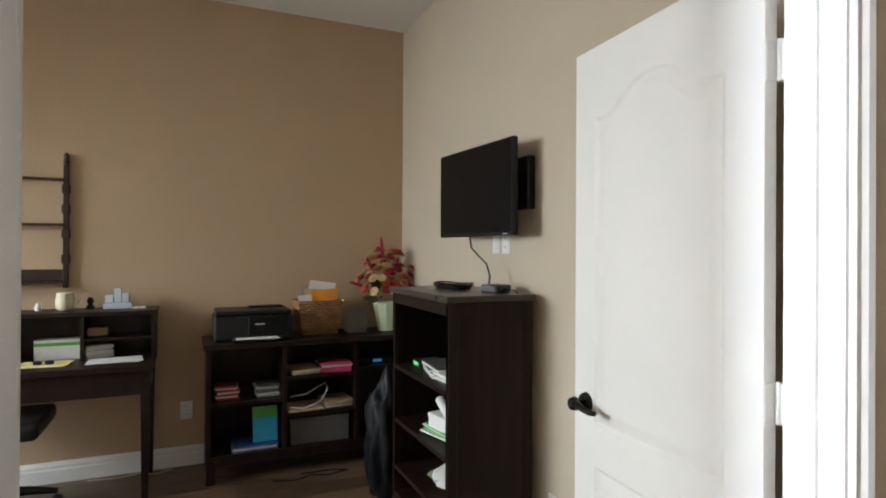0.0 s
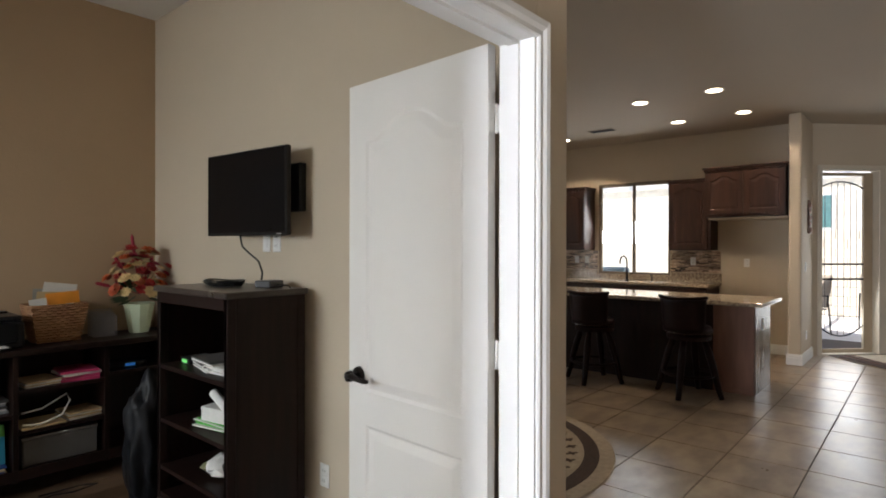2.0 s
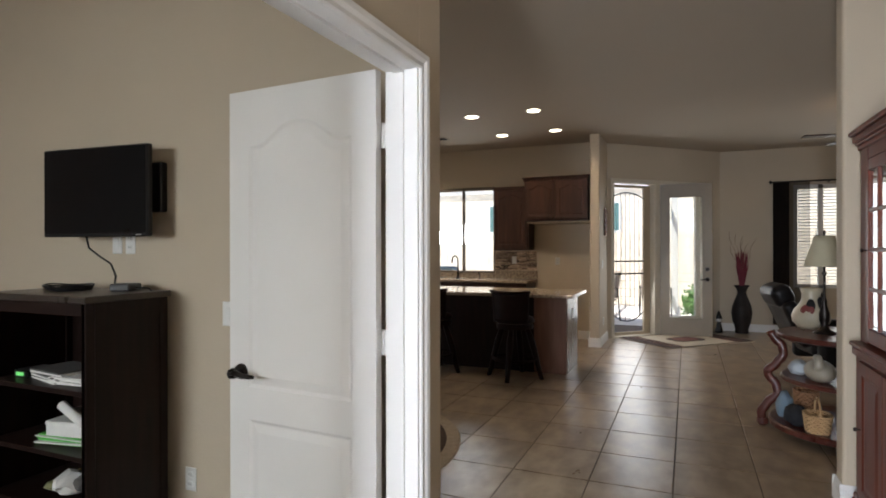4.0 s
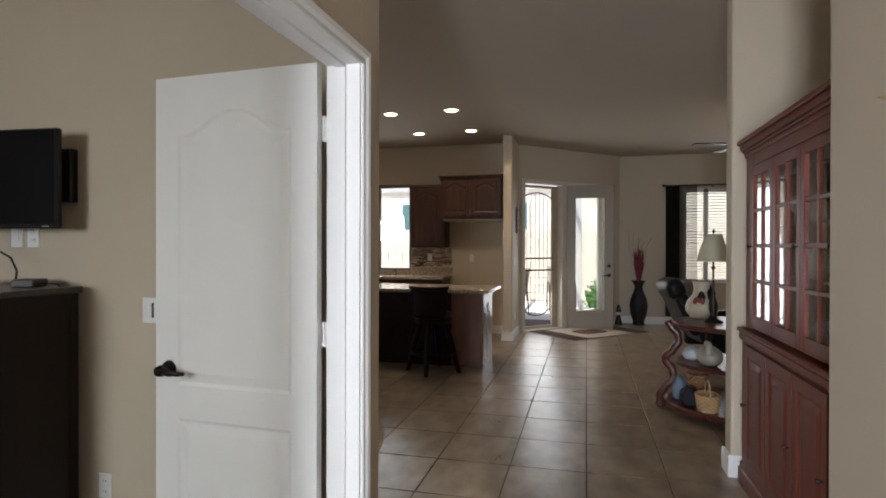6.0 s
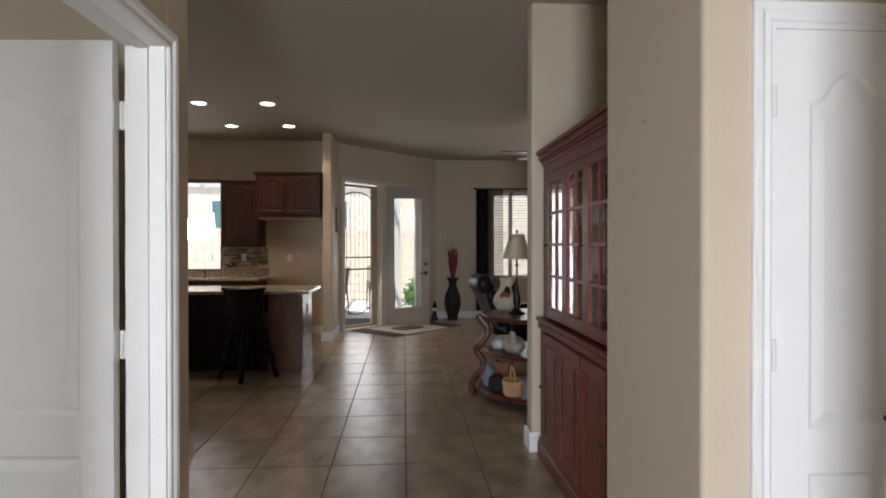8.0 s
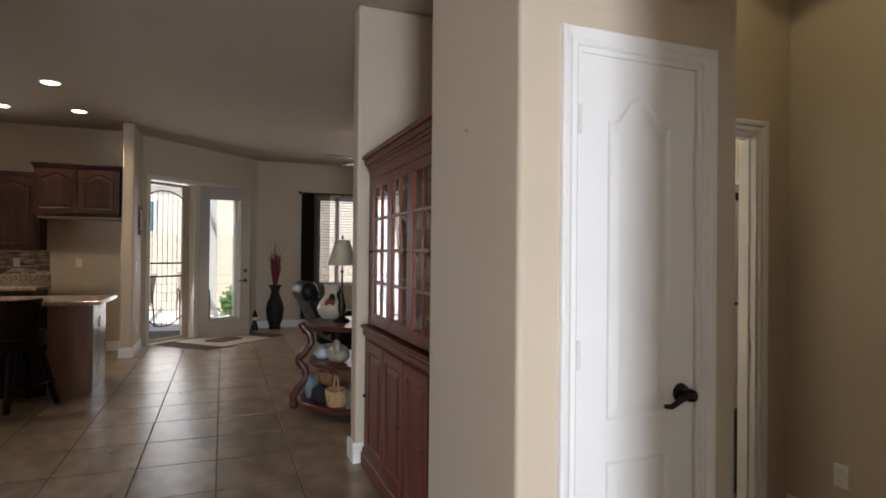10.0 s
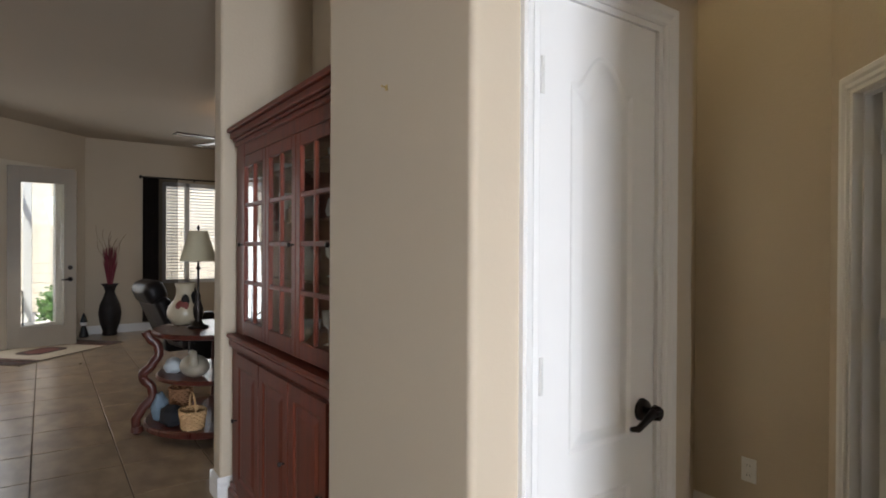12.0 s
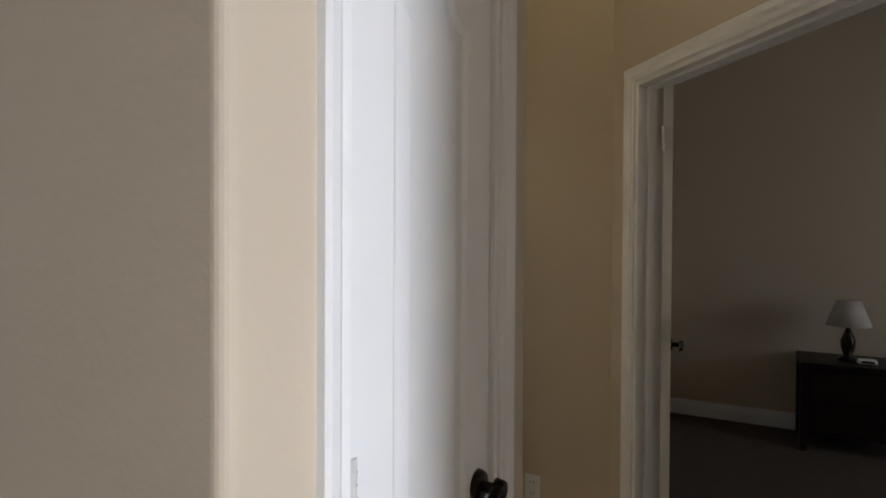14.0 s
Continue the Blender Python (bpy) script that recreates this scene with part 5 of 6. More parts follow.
for k in range(1, 7):
    x = 0.03 + 0.63 * k / 7
    b = bmesh.new()
    cyl(b, SM @ Vector((x, 0.014, 0.28 if k in (1, 6) else 0.22)), SM @ Vector((x, 0.014, 2.18 if k in (1, 6) else 2.28)), 0.0042, seg=6)
    part("iron_bar", b, BARM, sd)
for z0, sg in ((2.19, 0.09), (0.36, -0.14)):
    b = bmesh.new()
    tube(b, [SM @ Vector((0.03 + 0.63 * f, 0.014, z0 + sg * (1 - (2 * f - 1) ** 2))) for f in [k / 14 for k in range(15)]], 0.010, 6)
    part("scroll_bar", b, IRON, sd)
# fixed glazed panel behind the open leaf
FM_ = DP @ Matrix.Translation((0.97, 0.06, 0.02))
b = bmesh.new()
bx(b, 0.0, 0.10, 0, 0.045, 0, 2.42, m=FM_)
bx(b, 0.825, 0.925, 0, 0.045, 0, 2.42, m=FM_)
bx(b, 0.10, 0.825, 0, 0.045, 0, 0.25, m=FM_)
bx(b, 0.10, 0.825, 0, 0.045, 2.28, 2.42, m=FM_)
fx = tagged(part("door_6", b, FRAME), "pale glazed patio door panel in its frame", "door", kind="structure")
g = part("pane", bx(bmesh.new(), 0.10, 0.825, 0.018, 0.024, 0.25, 2.28, m=FM_), GLASS, fx)
g.visible_shadow = False
# open leaf
LFM = Matrix.Translation((9.667, 0.698, 0.015)) @ Matrix.Rotation(radians(-88), 4, "Z")
b = bmesh.new()
w, lx, rx, bz, tz = 0.77, 0.135, 0.135, 0.26, 2.22
bx(b, 0, lx, 0, 0.044, 0, 2.42, 0.002)
bx(b, w - rx, w, 0, 0.044, 0, 2.42, 0.002)
bx(b, lx, w - rx, 0, 0.044, 0, bz)
bx(b, lx, w - rx, 0, 0.044, tz, 2.42)
for s in (-0.006, 0.044):
    bx(b, lx - 0.012, lx + 0.012, s, s + 0.006, bz - 0.012, tz + 0.012, 0.002)
    bx(b, w - rx - 0.012, w - rx + 0.012, s, s + 0.006, bz - 0.012, tz + 0.012, 0.002)
    bx(b, lx, w - rx, s, s + 0.006, bz - 0.012, bz + 0.012, 0.002)
    bx(b, lx, w - rx, s, s + 0.006, tz - 0.012, tz + 0.012, 0.002)
lf = tagged(part("door_7", b, LEAFM), "taupe patio door with tall glass standing open", "door", kind="structure")
lf.matrix_world = LFM
g = part("pane", box(lx, w - rx, 0.019, 0.025, bz, tz), GLASS, lf)
g.visible_shadow = False
b = bmesh.new()
cyl(b, (w - 0.075, 0.0, 1.06), (w - 0.075, -0.02, 1.06), 0.032, 0.028, 20)
part("deadbolt", b, BRONZE, lf, "dark bronze deadbolt")
lever(lf, w - 0.075, 0.90, 0.0, -1, -1)
# patterned rug
RUGX, RUGY = 1.65, 1.06
t = thing("door_mat", "cream rug with dark striped ends and red-brown centre", "rug", Matrix.Translation((8.36, 0.53, 0)) @ Matrix.Rotation(radians(-45), 4, "Z"))
CREAMR, BROWNR, REDR = mat("rug_cream", (0.42, 0.35, 0.26), 0.95, vary=0.12, scale=30, bump=0.6, bump_scale=250), mat("rug_brown", (0.06, 0.035, 0.025), 0.95, vary=0.2, scale=30, bump=0.6, bump_scale=250), mat("rug_red", (0.15, 0.055, 0.042), 0.95, vary=0.2, scale=30, bump=0.6, bump_scale=250)
part("rug_field", box(0, RUGX, 0, RUGY, 0.0, 0.010, 0.003), CREAMR, t)
for e, wd, mm in ((0.0, 0.05, BROWNR), (0.07, 0.015, BROWNR), (0.10, 0.055, BROWNR), (0.17, 0.012, REDR), (0.20, 0.022, BROWNR), (0.245, 0.03, BROWNR), (0.30, 0.010, REDR)):
    for x0, x1, y0, y1 in ((e, e + wd, 0.03, RUGY - 0.03), (RUGX - e - wd, RUGX - e, 0.03, RUGY - 0.03)):
        part("border_band", box(x0, x1, y0, y1, 0.0102, 0.0145), mm, t)
for y0 in (0.004, RUGY - 0.026):
    part("edge_binding", box(0.0, RUGX, y0, y0 + 0.022, 0.0102, 0.014), BROWNR, t)
b = bmesh.new()
cx, cy = RUGX / 2, RUGY / 2
prism(b, [(cx - 0.28, cy - 0.10), (cx - 0.20, cy - 0.19), (cx + 0.20, cy - 0.19), (cx + 0.28, cy - 0.10), (cx + 0.28, cy + 0.10), (cx + 0.20, cy + 0.19), (cx - 0.20, cy + 0.19), (cx - 0.28, cy + 0.10)], 0.010, 0.0125)
md = part("medallion", b, BROWNR, t)
b = bmesh.new()
prism(b, [(cx - 0.22, cy), (cx - 0.15, cy - 0.13), (cx + 0.15, cy - 0.13), (cx + 0.22, cy), (cx + 0.15, cy + 0.13), (cx - 0.15, cy + 0.13)], 0.0125, 0.0145)
part("medallion_centre", b, REDR, md)
# living room window, shutters and curtain
b = bmesh.new()
WX = 10.65
for y0, y1 in ((-3.4, -3.34), (-1.36, -1.30), (-1.72, -1.65)):
    bx(b, WX + 0.01, WX + 0.09, y0, y1, 0.76, 2.44, 0.004)
bx(b, WX + 0.01, WX + 0.09, -3.34, -1.36, 0.76, 0.82, 0.004)
bx(b, WX + 0.01, WX + 0.09, -3.34, -1.36, 2.37, 2.44, 0.004)
wo = tagged(part("window_1", b, WHITE), "white framed window with louvred blinds", "window", kind="structure")
g = part("pane", box(WX + 0.07, WX + 0.076, -3.34, -1.36, 0.82, 2.37), GLASS, wo)
g.visible_shadow = False
for i in range(30):
    z = 0.845 + 0.0515 * i
    M = Matrix.Translation((WX + 0.035, -2.35, z)) @ Matrix.Rotation(radians(14), 4, "Y")
    part("slat", bx(bmesh.new(), -0.022, 0.022, -0.98, 0.98, -0.0015, 0.0015, m=M), WHITE, wo)
CURT = mat("black_sheer_curtain", (0.04, 0.028, 0.024), 0.85, vary=0.25, scale=8, bump=0.3, bump_scale=150)
SHEER = bpy.data.materials.new("sheer_curtain")
SHEER.use_nodes = True
_n, _l = SHEER.node_tree.nodes, SHEER.node_tree.links
_b = _n["Principled BSDF"]
_b.inputs["Base Color"].default_value = (0.03, 0.022, 0.018, 1)
_b.inputs["Roughness"].default_value = 0.9
_tr, _mx = _n.new("ShaderNodeBsdfTransparent"), _n.new("ShaderNodeMixShader")
_mx.inputs[0].default_value = 0.5
_l.new(_tr.outputs[0], _mx.inputs[1])
_l.new(_b.outputs[0], _mx.inputs[2])
_l.new(_mx.outputs[0], _n["Material Output"].inputs["Surface"])
t = thing("curtain", "dark brown curtain gathered at the window", "curtain", Matrix.Translation((10.57, -1.0, 0)))
for nm, ya, yb, mm, fold in (("gathered_fabric", 0.0, -0.23, CURT, 0.022), ("sheer_edge", -0.225, -0.52, SHEER, 0.014)):
    b = bmesh.new()
    lo, hi = [], []
    for i in range(51):
        y = ya + (yb - ya) * i / 50
        x = fold * math.sin(i * 1.0) + 0.006 * math.sin(i * 0.43)
        lo.append(b.verts.new((x * 1.3, y * 1.02, 0.15)))
        hi.append(b.verts.new((x, y, 2.48)))
    for i in range(50):
        b.faces.new((lo[i], lo[i + 1], hi[i + 1], hi[i]))
    bmesh.ops.solidify(b, geom=b.faces[:], thickness=0.002)
    part(nm, b, mm, t, smooth=True)
t = thing("curtain_rod", "dark metal curtain rod with ball ends", "curtain rod", Matrix.Translation((10.57, 0, 2.49)))
b = bmesh.new()
cyl(b, (0, -3.7, 0), (0, -0.98, 0), 0.012, seg=12)
part("rod", b, IRON, t)
b = bmesh.new()
lathe(b, [(0.006, -0.03), (0.03, 0), (0.006, 0.03)], 12, (0, -0.97, 0))
part("finial", b, IRON, t)
for y in (-1.06, -1.78, -3.6):
    part("bracket", box(-0.006, 0.09, y - 0.008, y + 0.008, -0.03, -0.012), IRON, t)
# ceiling fan
t = thing("ceiling_fan", "dark ceiling fan with five blades and light", "ceiling fan", Matrix.Translation((7.55, -1.62, 0)))
part("canopy", lathe(bmesh.new(), [(0.02, 2.99), (0.07, 3.02), (0.075, H)], 18), BRONZE, t, smooth=True)
b = bmesh.new()
cyl(b, (0, 0, 2.78), (0, 0, 3.0), 0.012, seg=10)
part("down_rod", b, BRONZE, t)
part("motor", lathe(bmesh.new(), [(0.05, 2.60), (0.10, 2.62), (0.115, 2.68), (0.10, 2.76), (0.03, 2.79)], 24), BRONZE, t, smooth=True)
for k in range(5):
    a = radians(98 + 72 * k)
    M = Matrix.Rotation(a, 4, "Z") @ Matrix.Translation((0, 0, 2.685)) @ Matrix.Rotation(radians(2), 4, "X")
    part("blade", bx(bmesh.new(), 0.16, 0.70, -0.06, 0.06, -0.004, 0.004, 0.003, m=M), DKWOOD, t)
    part("blade_iron", bx(bmesh.new(), 0.09, 0.20, -0.02, 0.02, -0.012, -0.005, m=M), BRONZE, t)
part("light_bowl", lathe(bmesh.new(), [(0.02, 2.50), (0.10, 2.53), (0.125, 2.58), (0.11, 2.60)], 20), mat("warm_bowl", (0.95, 0.62, 0.30), 0.4, vary=0, emit=1.2), t, "lit amber glass bowl", True)
lamp("fan_light", "POINT", 2.0, Matrix.Translation((7.55, -1.62, 2.87)), (1, 0.62, 0.30), radius=0.06)
# carved wall ornament
t = thing("wall_ornament", "carved reddish wood ornament on the wall", "ornament", Matrix.Translation((8.60, 1.44, 1.60)))
for k in range(5):
    b = bmesh.new()
    lathe(b, [(0.02, -0.02), (0.055, 0), (0.02, 0.02)], 10, m=Matrix.Translation((0, 0, 0.05 + 0.075 * k)) @ Matrix.Rotation(radians(90), 4, "X") @ Matrix.Translation((0.03 * (-1) ** k, 0, 0.025)))
    part("leaf", b, KPANEL, t)
part("stem", box(-0.015, 0.015, -0.02, 0.0, 0, 0.42, 0.004), KPANEL, t)

# ---- kitchen ----
t = thing("kitchen_island", "dark wood island with lighter end panel", "island", Matrix.Translation((6.20, 1.53, 0)))
part("cabinet_front", box(0.0, 0.03, 0.37, 2.70, 0.0, 0.87), ESPRESSO, t, "dark walnut front under the overhang")
part("front_panel", box(-0.006, 0.03, 0.006, 0.37, 0.0, 0.87, 0.003), KPANEL, t, "reddish brown wood panel")
part("cabinet_body", box(0.03, 0.68, 0.02, 2.70, 0.0, 0.87), KCAB, t)
e = part("end_panel", box(0.03, 0.68, 0.0, 0.02, 0.0, 0.87, 0.002), mat("grey_brown_panel", (0.16, 0.12, 0.09), 0.25, vary=0.1, scale=3, stretch=(3, 3, 0.6)), t, "grey-brown end panel")
part("outlet", box(0.30, 0.37, -0.006, 0.0, 0.60, 0.715, 0.003), PLASTIC, e, "white outlet plate")
part("base_trim", box(-0.012, -0.006, 0.006, 0.37, 0.0, 0.06, 0.002), KPANEL, t)
part("countertop", box(-0.24, 0.66, -0.11, 2.85, 0.87, 0.908, 0.008, 2), GRANITE, t, "speckled tan granite top")
# bar stools
STOOLW = mat("dark_cherry_stool", (0.012, 0.004, 0.0035), 0.45, spec=0.15, vary=0.3, scale=6)


def stool():
    t = thing("bar_stool", "dark wooden swivel bar stool with solid curved back", "stool", Matrix.Translation((5.86, 2.03, 0)) @ Matrix.Rotation(radians(-90), 4, "Z"), "stools at the island")
    part("seat", lathe(bmesh.new(), [(0.17, 0.60), (0.205, 0.605), (0.215, 0.63), (0.20, 0.665), (0.12, 0.675), (0.02, 0.676)], 28), STOOLW, t, "dark padded seat", True)
    part("seat_ring", lathe(bmesh.new(), [(0.15, 0.535), (0.20, 0.54), (0.205, 0.58), (0.17, 0.598)], 28), STOOLW, t)
    b = bmesh.new()
    for k in range(26):
        a = 2 * math.pi * k / 26
        bmesh.ops.create_icosphere(b, subdivisions=1, radius=0.0065, matrix=Matrix.Translation((0.209 * math.cos(a), 0.209 * math.sin(a), 0.607)))
    part("nailheads", b, NAIL, t, "row of bright metal nailheads")
    for k in range(4):
        a = math.pi / 2 * k
        c, n = math.cos(a), math.sin(a)
        b = bmesh.new()
        tube(b, [(0.14 * c, 0.14 * n, 0.545), (0.19 * c, 0.19 * n, 0.40), (0.235 * c, 0.235 * n, 0.24), (0.27 * c, 0.27 * n, 0.09), (0.30 * c, 0.30 * n, 0.0)], [0.026, 0.036, 0.031, 0.028, 0.024], 10)
        part("leg", b, STOOLW, t, smooth=True)
    b = bmesh.new()
    tube(b, [(0.235 * math.cos(2 * math.pi * k / 32), 0.235 * math.sin(2 * math.pi * k / 32), 0.21) for k in range(33)], 0.013, 8)
    part("foot_ring", b, STOOLW, t, smooth=True)
    b = bmesh.new()
    rows, cols = 7, 14
    grid = []
    for i in range(rows + 1):
        f = i / rows
        line = []
        for j in range(cols + 1):
            u = 2 * j / cols - 1
            R = 0.235 + 0.03 * f
            a = radians(-90 + u * (50 - 2 * f))
            z = 0.62 + 0.33 * f - (0.018 * (1 - u * u) if i == rows else 0) + 0.01 * u * u * f
            line.append(b.verts.new((R * math.cos(a) * 1.08, R * math.sin(a), z)))
        grid.append(line)
    for A, B in zip(grid, grid[1:]):
        for j in range(cols):
            b.faces.new((A[j], A[j + 1], B[j + 1], B[j]))
    bmesh.ops.recalc_face_normals(b, faces=b.faces[:])
    bmesh.ops.solidify(b, geom=b.faces[:], thickness=0.022)
    part("backrest", b, STOOLW, t, "solid curved backrest", True)
    b = bmesh.new()
    tube(b, [(0.268 * 1.08 * math.cos(radians(-90 + u)), 0.268 * math.sin(radians(-90 + u)), 0.955 + 0.012 * (u / 48) ** 2 - 0.012) for u in range(-48, 49, 8)], 0.017, 8)
    part("top_rail", b, STOOLW, t, smooth=True)
    return t


NAIL = mat("bright_nailhead", (0.62, 0.58, 0.52), 0.25, metal=0.9, vary=0.1)
s1 = stool()
copy_thing(s1, Matrix.Translation((5.80, 2.98, 0)) @ Matrix.Rotation(radians(-84), 4, "Z"))


def cab_door(parent, w, h, m, rise=0.0):
    b = slab(w, h, 0.02, [hole(0.055, w - 0.055, 0.055, h - 0.05, rise, 10)], both=False)
    for v in b.verts:
        v.co = m @ v.co
    return part("cabinet_door", b, KCAB, parent)


def wall_cabinet(label, y0, y1, z0, z1, front, doors, rise=0.06, side=None):
    """A cabinet on the kitchen's east wall that faces -x."""
    t = thing("wall_cabinet", label, "cabinet", Matrix.Translation((front, y0, z0)))
    w, h, d = y1 - y0, z1 - z0, 8.80 - front
    part("carcass", box(0, d, 0, w, 0, h), side or KCAB, t)
    b = bmesh.new()
    bx(b, -0.022, d, -0.012, w + 0.012, h - 0.035, h + 0.002, 0.005)
    bx(b, -0.04, d, -0.03, w + 0.03, h + 0.002, h + 0.025, 0.006)
    part("crown_moulding", b, KCAB, t)
    part("light_rail", box(-0.004, d, 0.0, w, -0.022, 0.0, 0.003), KCAB, t)
    dw = w / doors
    for i in range(doors):
        m = Matrix.Translation((-0.021, dw * (i + 1) - 0.006, 0.012)) @ Matrix.Rotation(radians(-90), 4, "Z")
        cab_door(t, dw - 0.012, h - 0.055, m, rise)
    return t


wall_cabinet("dark walnut wall cabinet with one arched door", 2.585, 3.11, 1.40, 2.35, 8.45, 1)
wall_cabinet("dark walnut cabinet over the refrigerator recess", 1.60, 2.53, 1.84, 2.44, 8.12, 2)
wall_cabinet("dark walnut wall cabinet beside the window", 4.42, 5.36, 1.40, 2.35, 8.45, 2)
part("filler_panel", box(8.45, 8.80, 2.55, 2.583, 1.38, 2.35), KCAB)
tagged(bpy.data.objects["filler_panel"], "dark walnut filler panel between the cabinets", "panel")
b = box(8.28, 8.80, 1.59, 2.53, 1.79, 1.816)
tagged(part("cabinet_shelf", b, WALL), "pale ledge under the recess cabinet", "ledge", kind="structure")
for i, (y0, y1) in enumerate(((2.53, 3.13), (3.13, 4.13), (4.13, 4.83), (4.83, 5.53), (5.53, 6.33))):
    t = thing("base_cabinet", "dark walnut base cabinet under granite counter", "cabinet", Matrix.Translation((8.20, y0, 0)), "base cabinets along the window wall")
    w = y1 - y0
    part("carcass", box(0.0, 0.60, 0.0, w, 0.10, 0.88), KCAB, t)
    part("toe_kick", box(0.06, 0.60, 0.0, w, 0.0, 0.10), KCAB, t)
    cab_door(t, w - 0.02, 0.56, Matrix.Translation((-0.021, w - 0.01, 0.12)) @ Matrix.Rotation(radians(-90), 4, "Z"))
    part("drawer_front", box(-0.021, 0.0, 0.01, w - 0.01, 0.70, 0.86, 0.004), KCAB, t)
t = thing("kitchen_counter", "speckled tan granite counter along the window", "counter", Matrix.Translation((8.17, 2.50, 0.88)))
part("countertop", box(0, 0.63, 0, 3.85, 0, 0.04, 0.006, 2), GRANITE, t)
for y0, y1 in ((0.0, 0.69), (1.87, 3.85)):
    part("upstand", box(0.61, 0.63, y0, y1, 0.04, 0.17), GRANITE, t)
part("sill", box(0.60, 0.63, 0.69, 1.87, 0.04, 0.115), GRANITE, t)
# mosaic backsplash
MOS = mat("mosaic", (0.17, 0.105, 0.07), 0.2, second=(0.40, 0.31, 0.23), scale=25, island=0.95)
r = random.Random(3)
for y0, y1 in ((2.51, 3.20), (4.36, 6.33)):
    b = bmesh.new()
    z = 1.055
    while z < 1.365:
        hh = r.choice((0.014, 0.018, 0.024))
        y = y0
        while y < y1 - 0.01:
            w = min(r.choice((0.05, 0.08, 0.12, 0.16)), y1 - y)
            dd = r.uniform(0.007, 0.010)
            bx(b, 8.80 - dd, 8.80, y + 0.001, y + w - 0.001, z + 0.001, min(z + hh, 1.37) - 0.001)
            y += w
        z += hh
    ob = part("backsplash_mosaic", b, MOS)
    tagged(ob, "brown and cream glass mosaic backsplash strips", "backsplash", kind="stuff")
plate("white outlet plate on the mosaic backsplash", Matrix.Translation((8.79, 2.88, 1.22)) @ E90)
plate("white outlet plate on the mosaic backsplash", Matrix.Translation((8.79, 4.55, 1.22)) @ E90)
plate("white switch plate on the mosaic backsplash", Matrix.Translation((8.79, 4.73, 1.22)) @ E90, "switch")
# kitchen window
BRZF = mat("bronze_window_frame", (0.16, 0.125, 0.09), 0.4, metal=0.3, vary=0.1)
b = bmesh.new()
for y0, y1 in ((3.21, 3.24), (4.30, 4.35), (3.75, 3.79)):
    bx(b, 8.795, 8.85, y0, y1, 1.0, 2.43, 0.003)
bx(b, 8.795, 8.85, 3.24, 4.30, 2.375, 2.43, 0.003)
bx(b, 8.795, 8.85, 3.24, 4.30, 1.0, 1.035, 0.003)
wk = tagged(part("window_2", b, BRZF), "bronze framed sliding kitchen window", "window", kind="structure")
for y0, y1 in ((3.24, 3.75), (3.79, 4.30)):
    g = part("pane", box(8.822, 8.828, y0, y1, 1.035, 2.375), GLASS, wk)
    g.visible_shadow = False
part("latch", box(8.785, 8.795, 3.765, 3.78, 1.66, 1.72), BLACK, wk)
# tap
t = thing("kitchen_faucet", "dark bronze gooseneck kitchen faucet", "faucet", Matrix.Translation((8.52, 3.76, 0.92)))
b = bmesh.new()
lathe(b, [(0.03, 0), (0.03, 0.02), (0.018, 0.03), (0.018, 0.10)], 14)
part("faucet_base", b, BRONZE, t)
b = bmesh.new()
tube(b, [(0, 0, 0.08), (0, 0, 0.26), (-0.02, 0.0, 0.33), (-0.07, 0.02, 0.37), (-0.12, 0.04, 0.35), (-0.14, 0.05, 0.29), (-0.14, 0.05, 0.25)], 0.012, 10)
part("spout", b, BRONZE, t, smooth=True)
b = bmesh.new()
tube(b, [(0, -0.015, 0.07), (0.0, -0.06, 0.09), (0, -0.09, 0.12)], 0.007, 8)
part("handle", b, BRONZE, t)
t = thing("soap_dispenser", "small bronze soap dispenser by the sink", "dispenser", Matrix.Translation((8.52, 3.38, 0.92)))
b = bmesh.new()
tube(b, [(0, 0, 0), (0, 0, 0.09), (-0.04, 0, 0.105), (-0.06, 0, 0.09)], 0.009, 8)
part("spout", b, BRONZE, t)
# dining corner
t = thing("round_rug", "round cream and brown patterned dining rug", "rug", Matrix.Translation((3.27, 2.99, 0)))
for rad, z, mm, nm in ((1.25, 0.008, CREAMR, "outer_ring"), (1.15, 0.010, BROWNR, "dark_ring"), (1.05, 0.012, CREAMR, "field")):
    part(nm, lathe(bmesh.new(), [(rad - 0.01, 0.0), (rad, 0.003), (rad - 0.006, z)], 72), mm, t)
b = bmesh.new()
for k in range(44):
    a = 2 * math.pi * k / 44
    for rr, ln, off in ((0.96, 0.05, 0.0), (0.86, 0.05, 0.07), (0.76, 0.04, 0.0)):
        M = Matrix.Rotation(a + off, 4, "Z") @ Matrix.Translation((rr, 0, 0.012)) @ Matrix.Rotation(radians(35), 4, "Z")
        bx(b, -ln * 0.9, ln * 0.9, -0.010, 0.010, 0, 0.002, m=M)
        bx(b, -0.010, 0.010, -ln * 0.6, ln * 0.6, 0, 0.0021, m=M)
tagged(part("scroll_pattern", b, BROWNR, t), kind="stuff")
DCH = mat("cherry_dining_chair", (0.055, 0.009, 0.008), 0.32, vary=0.3, scale=6)


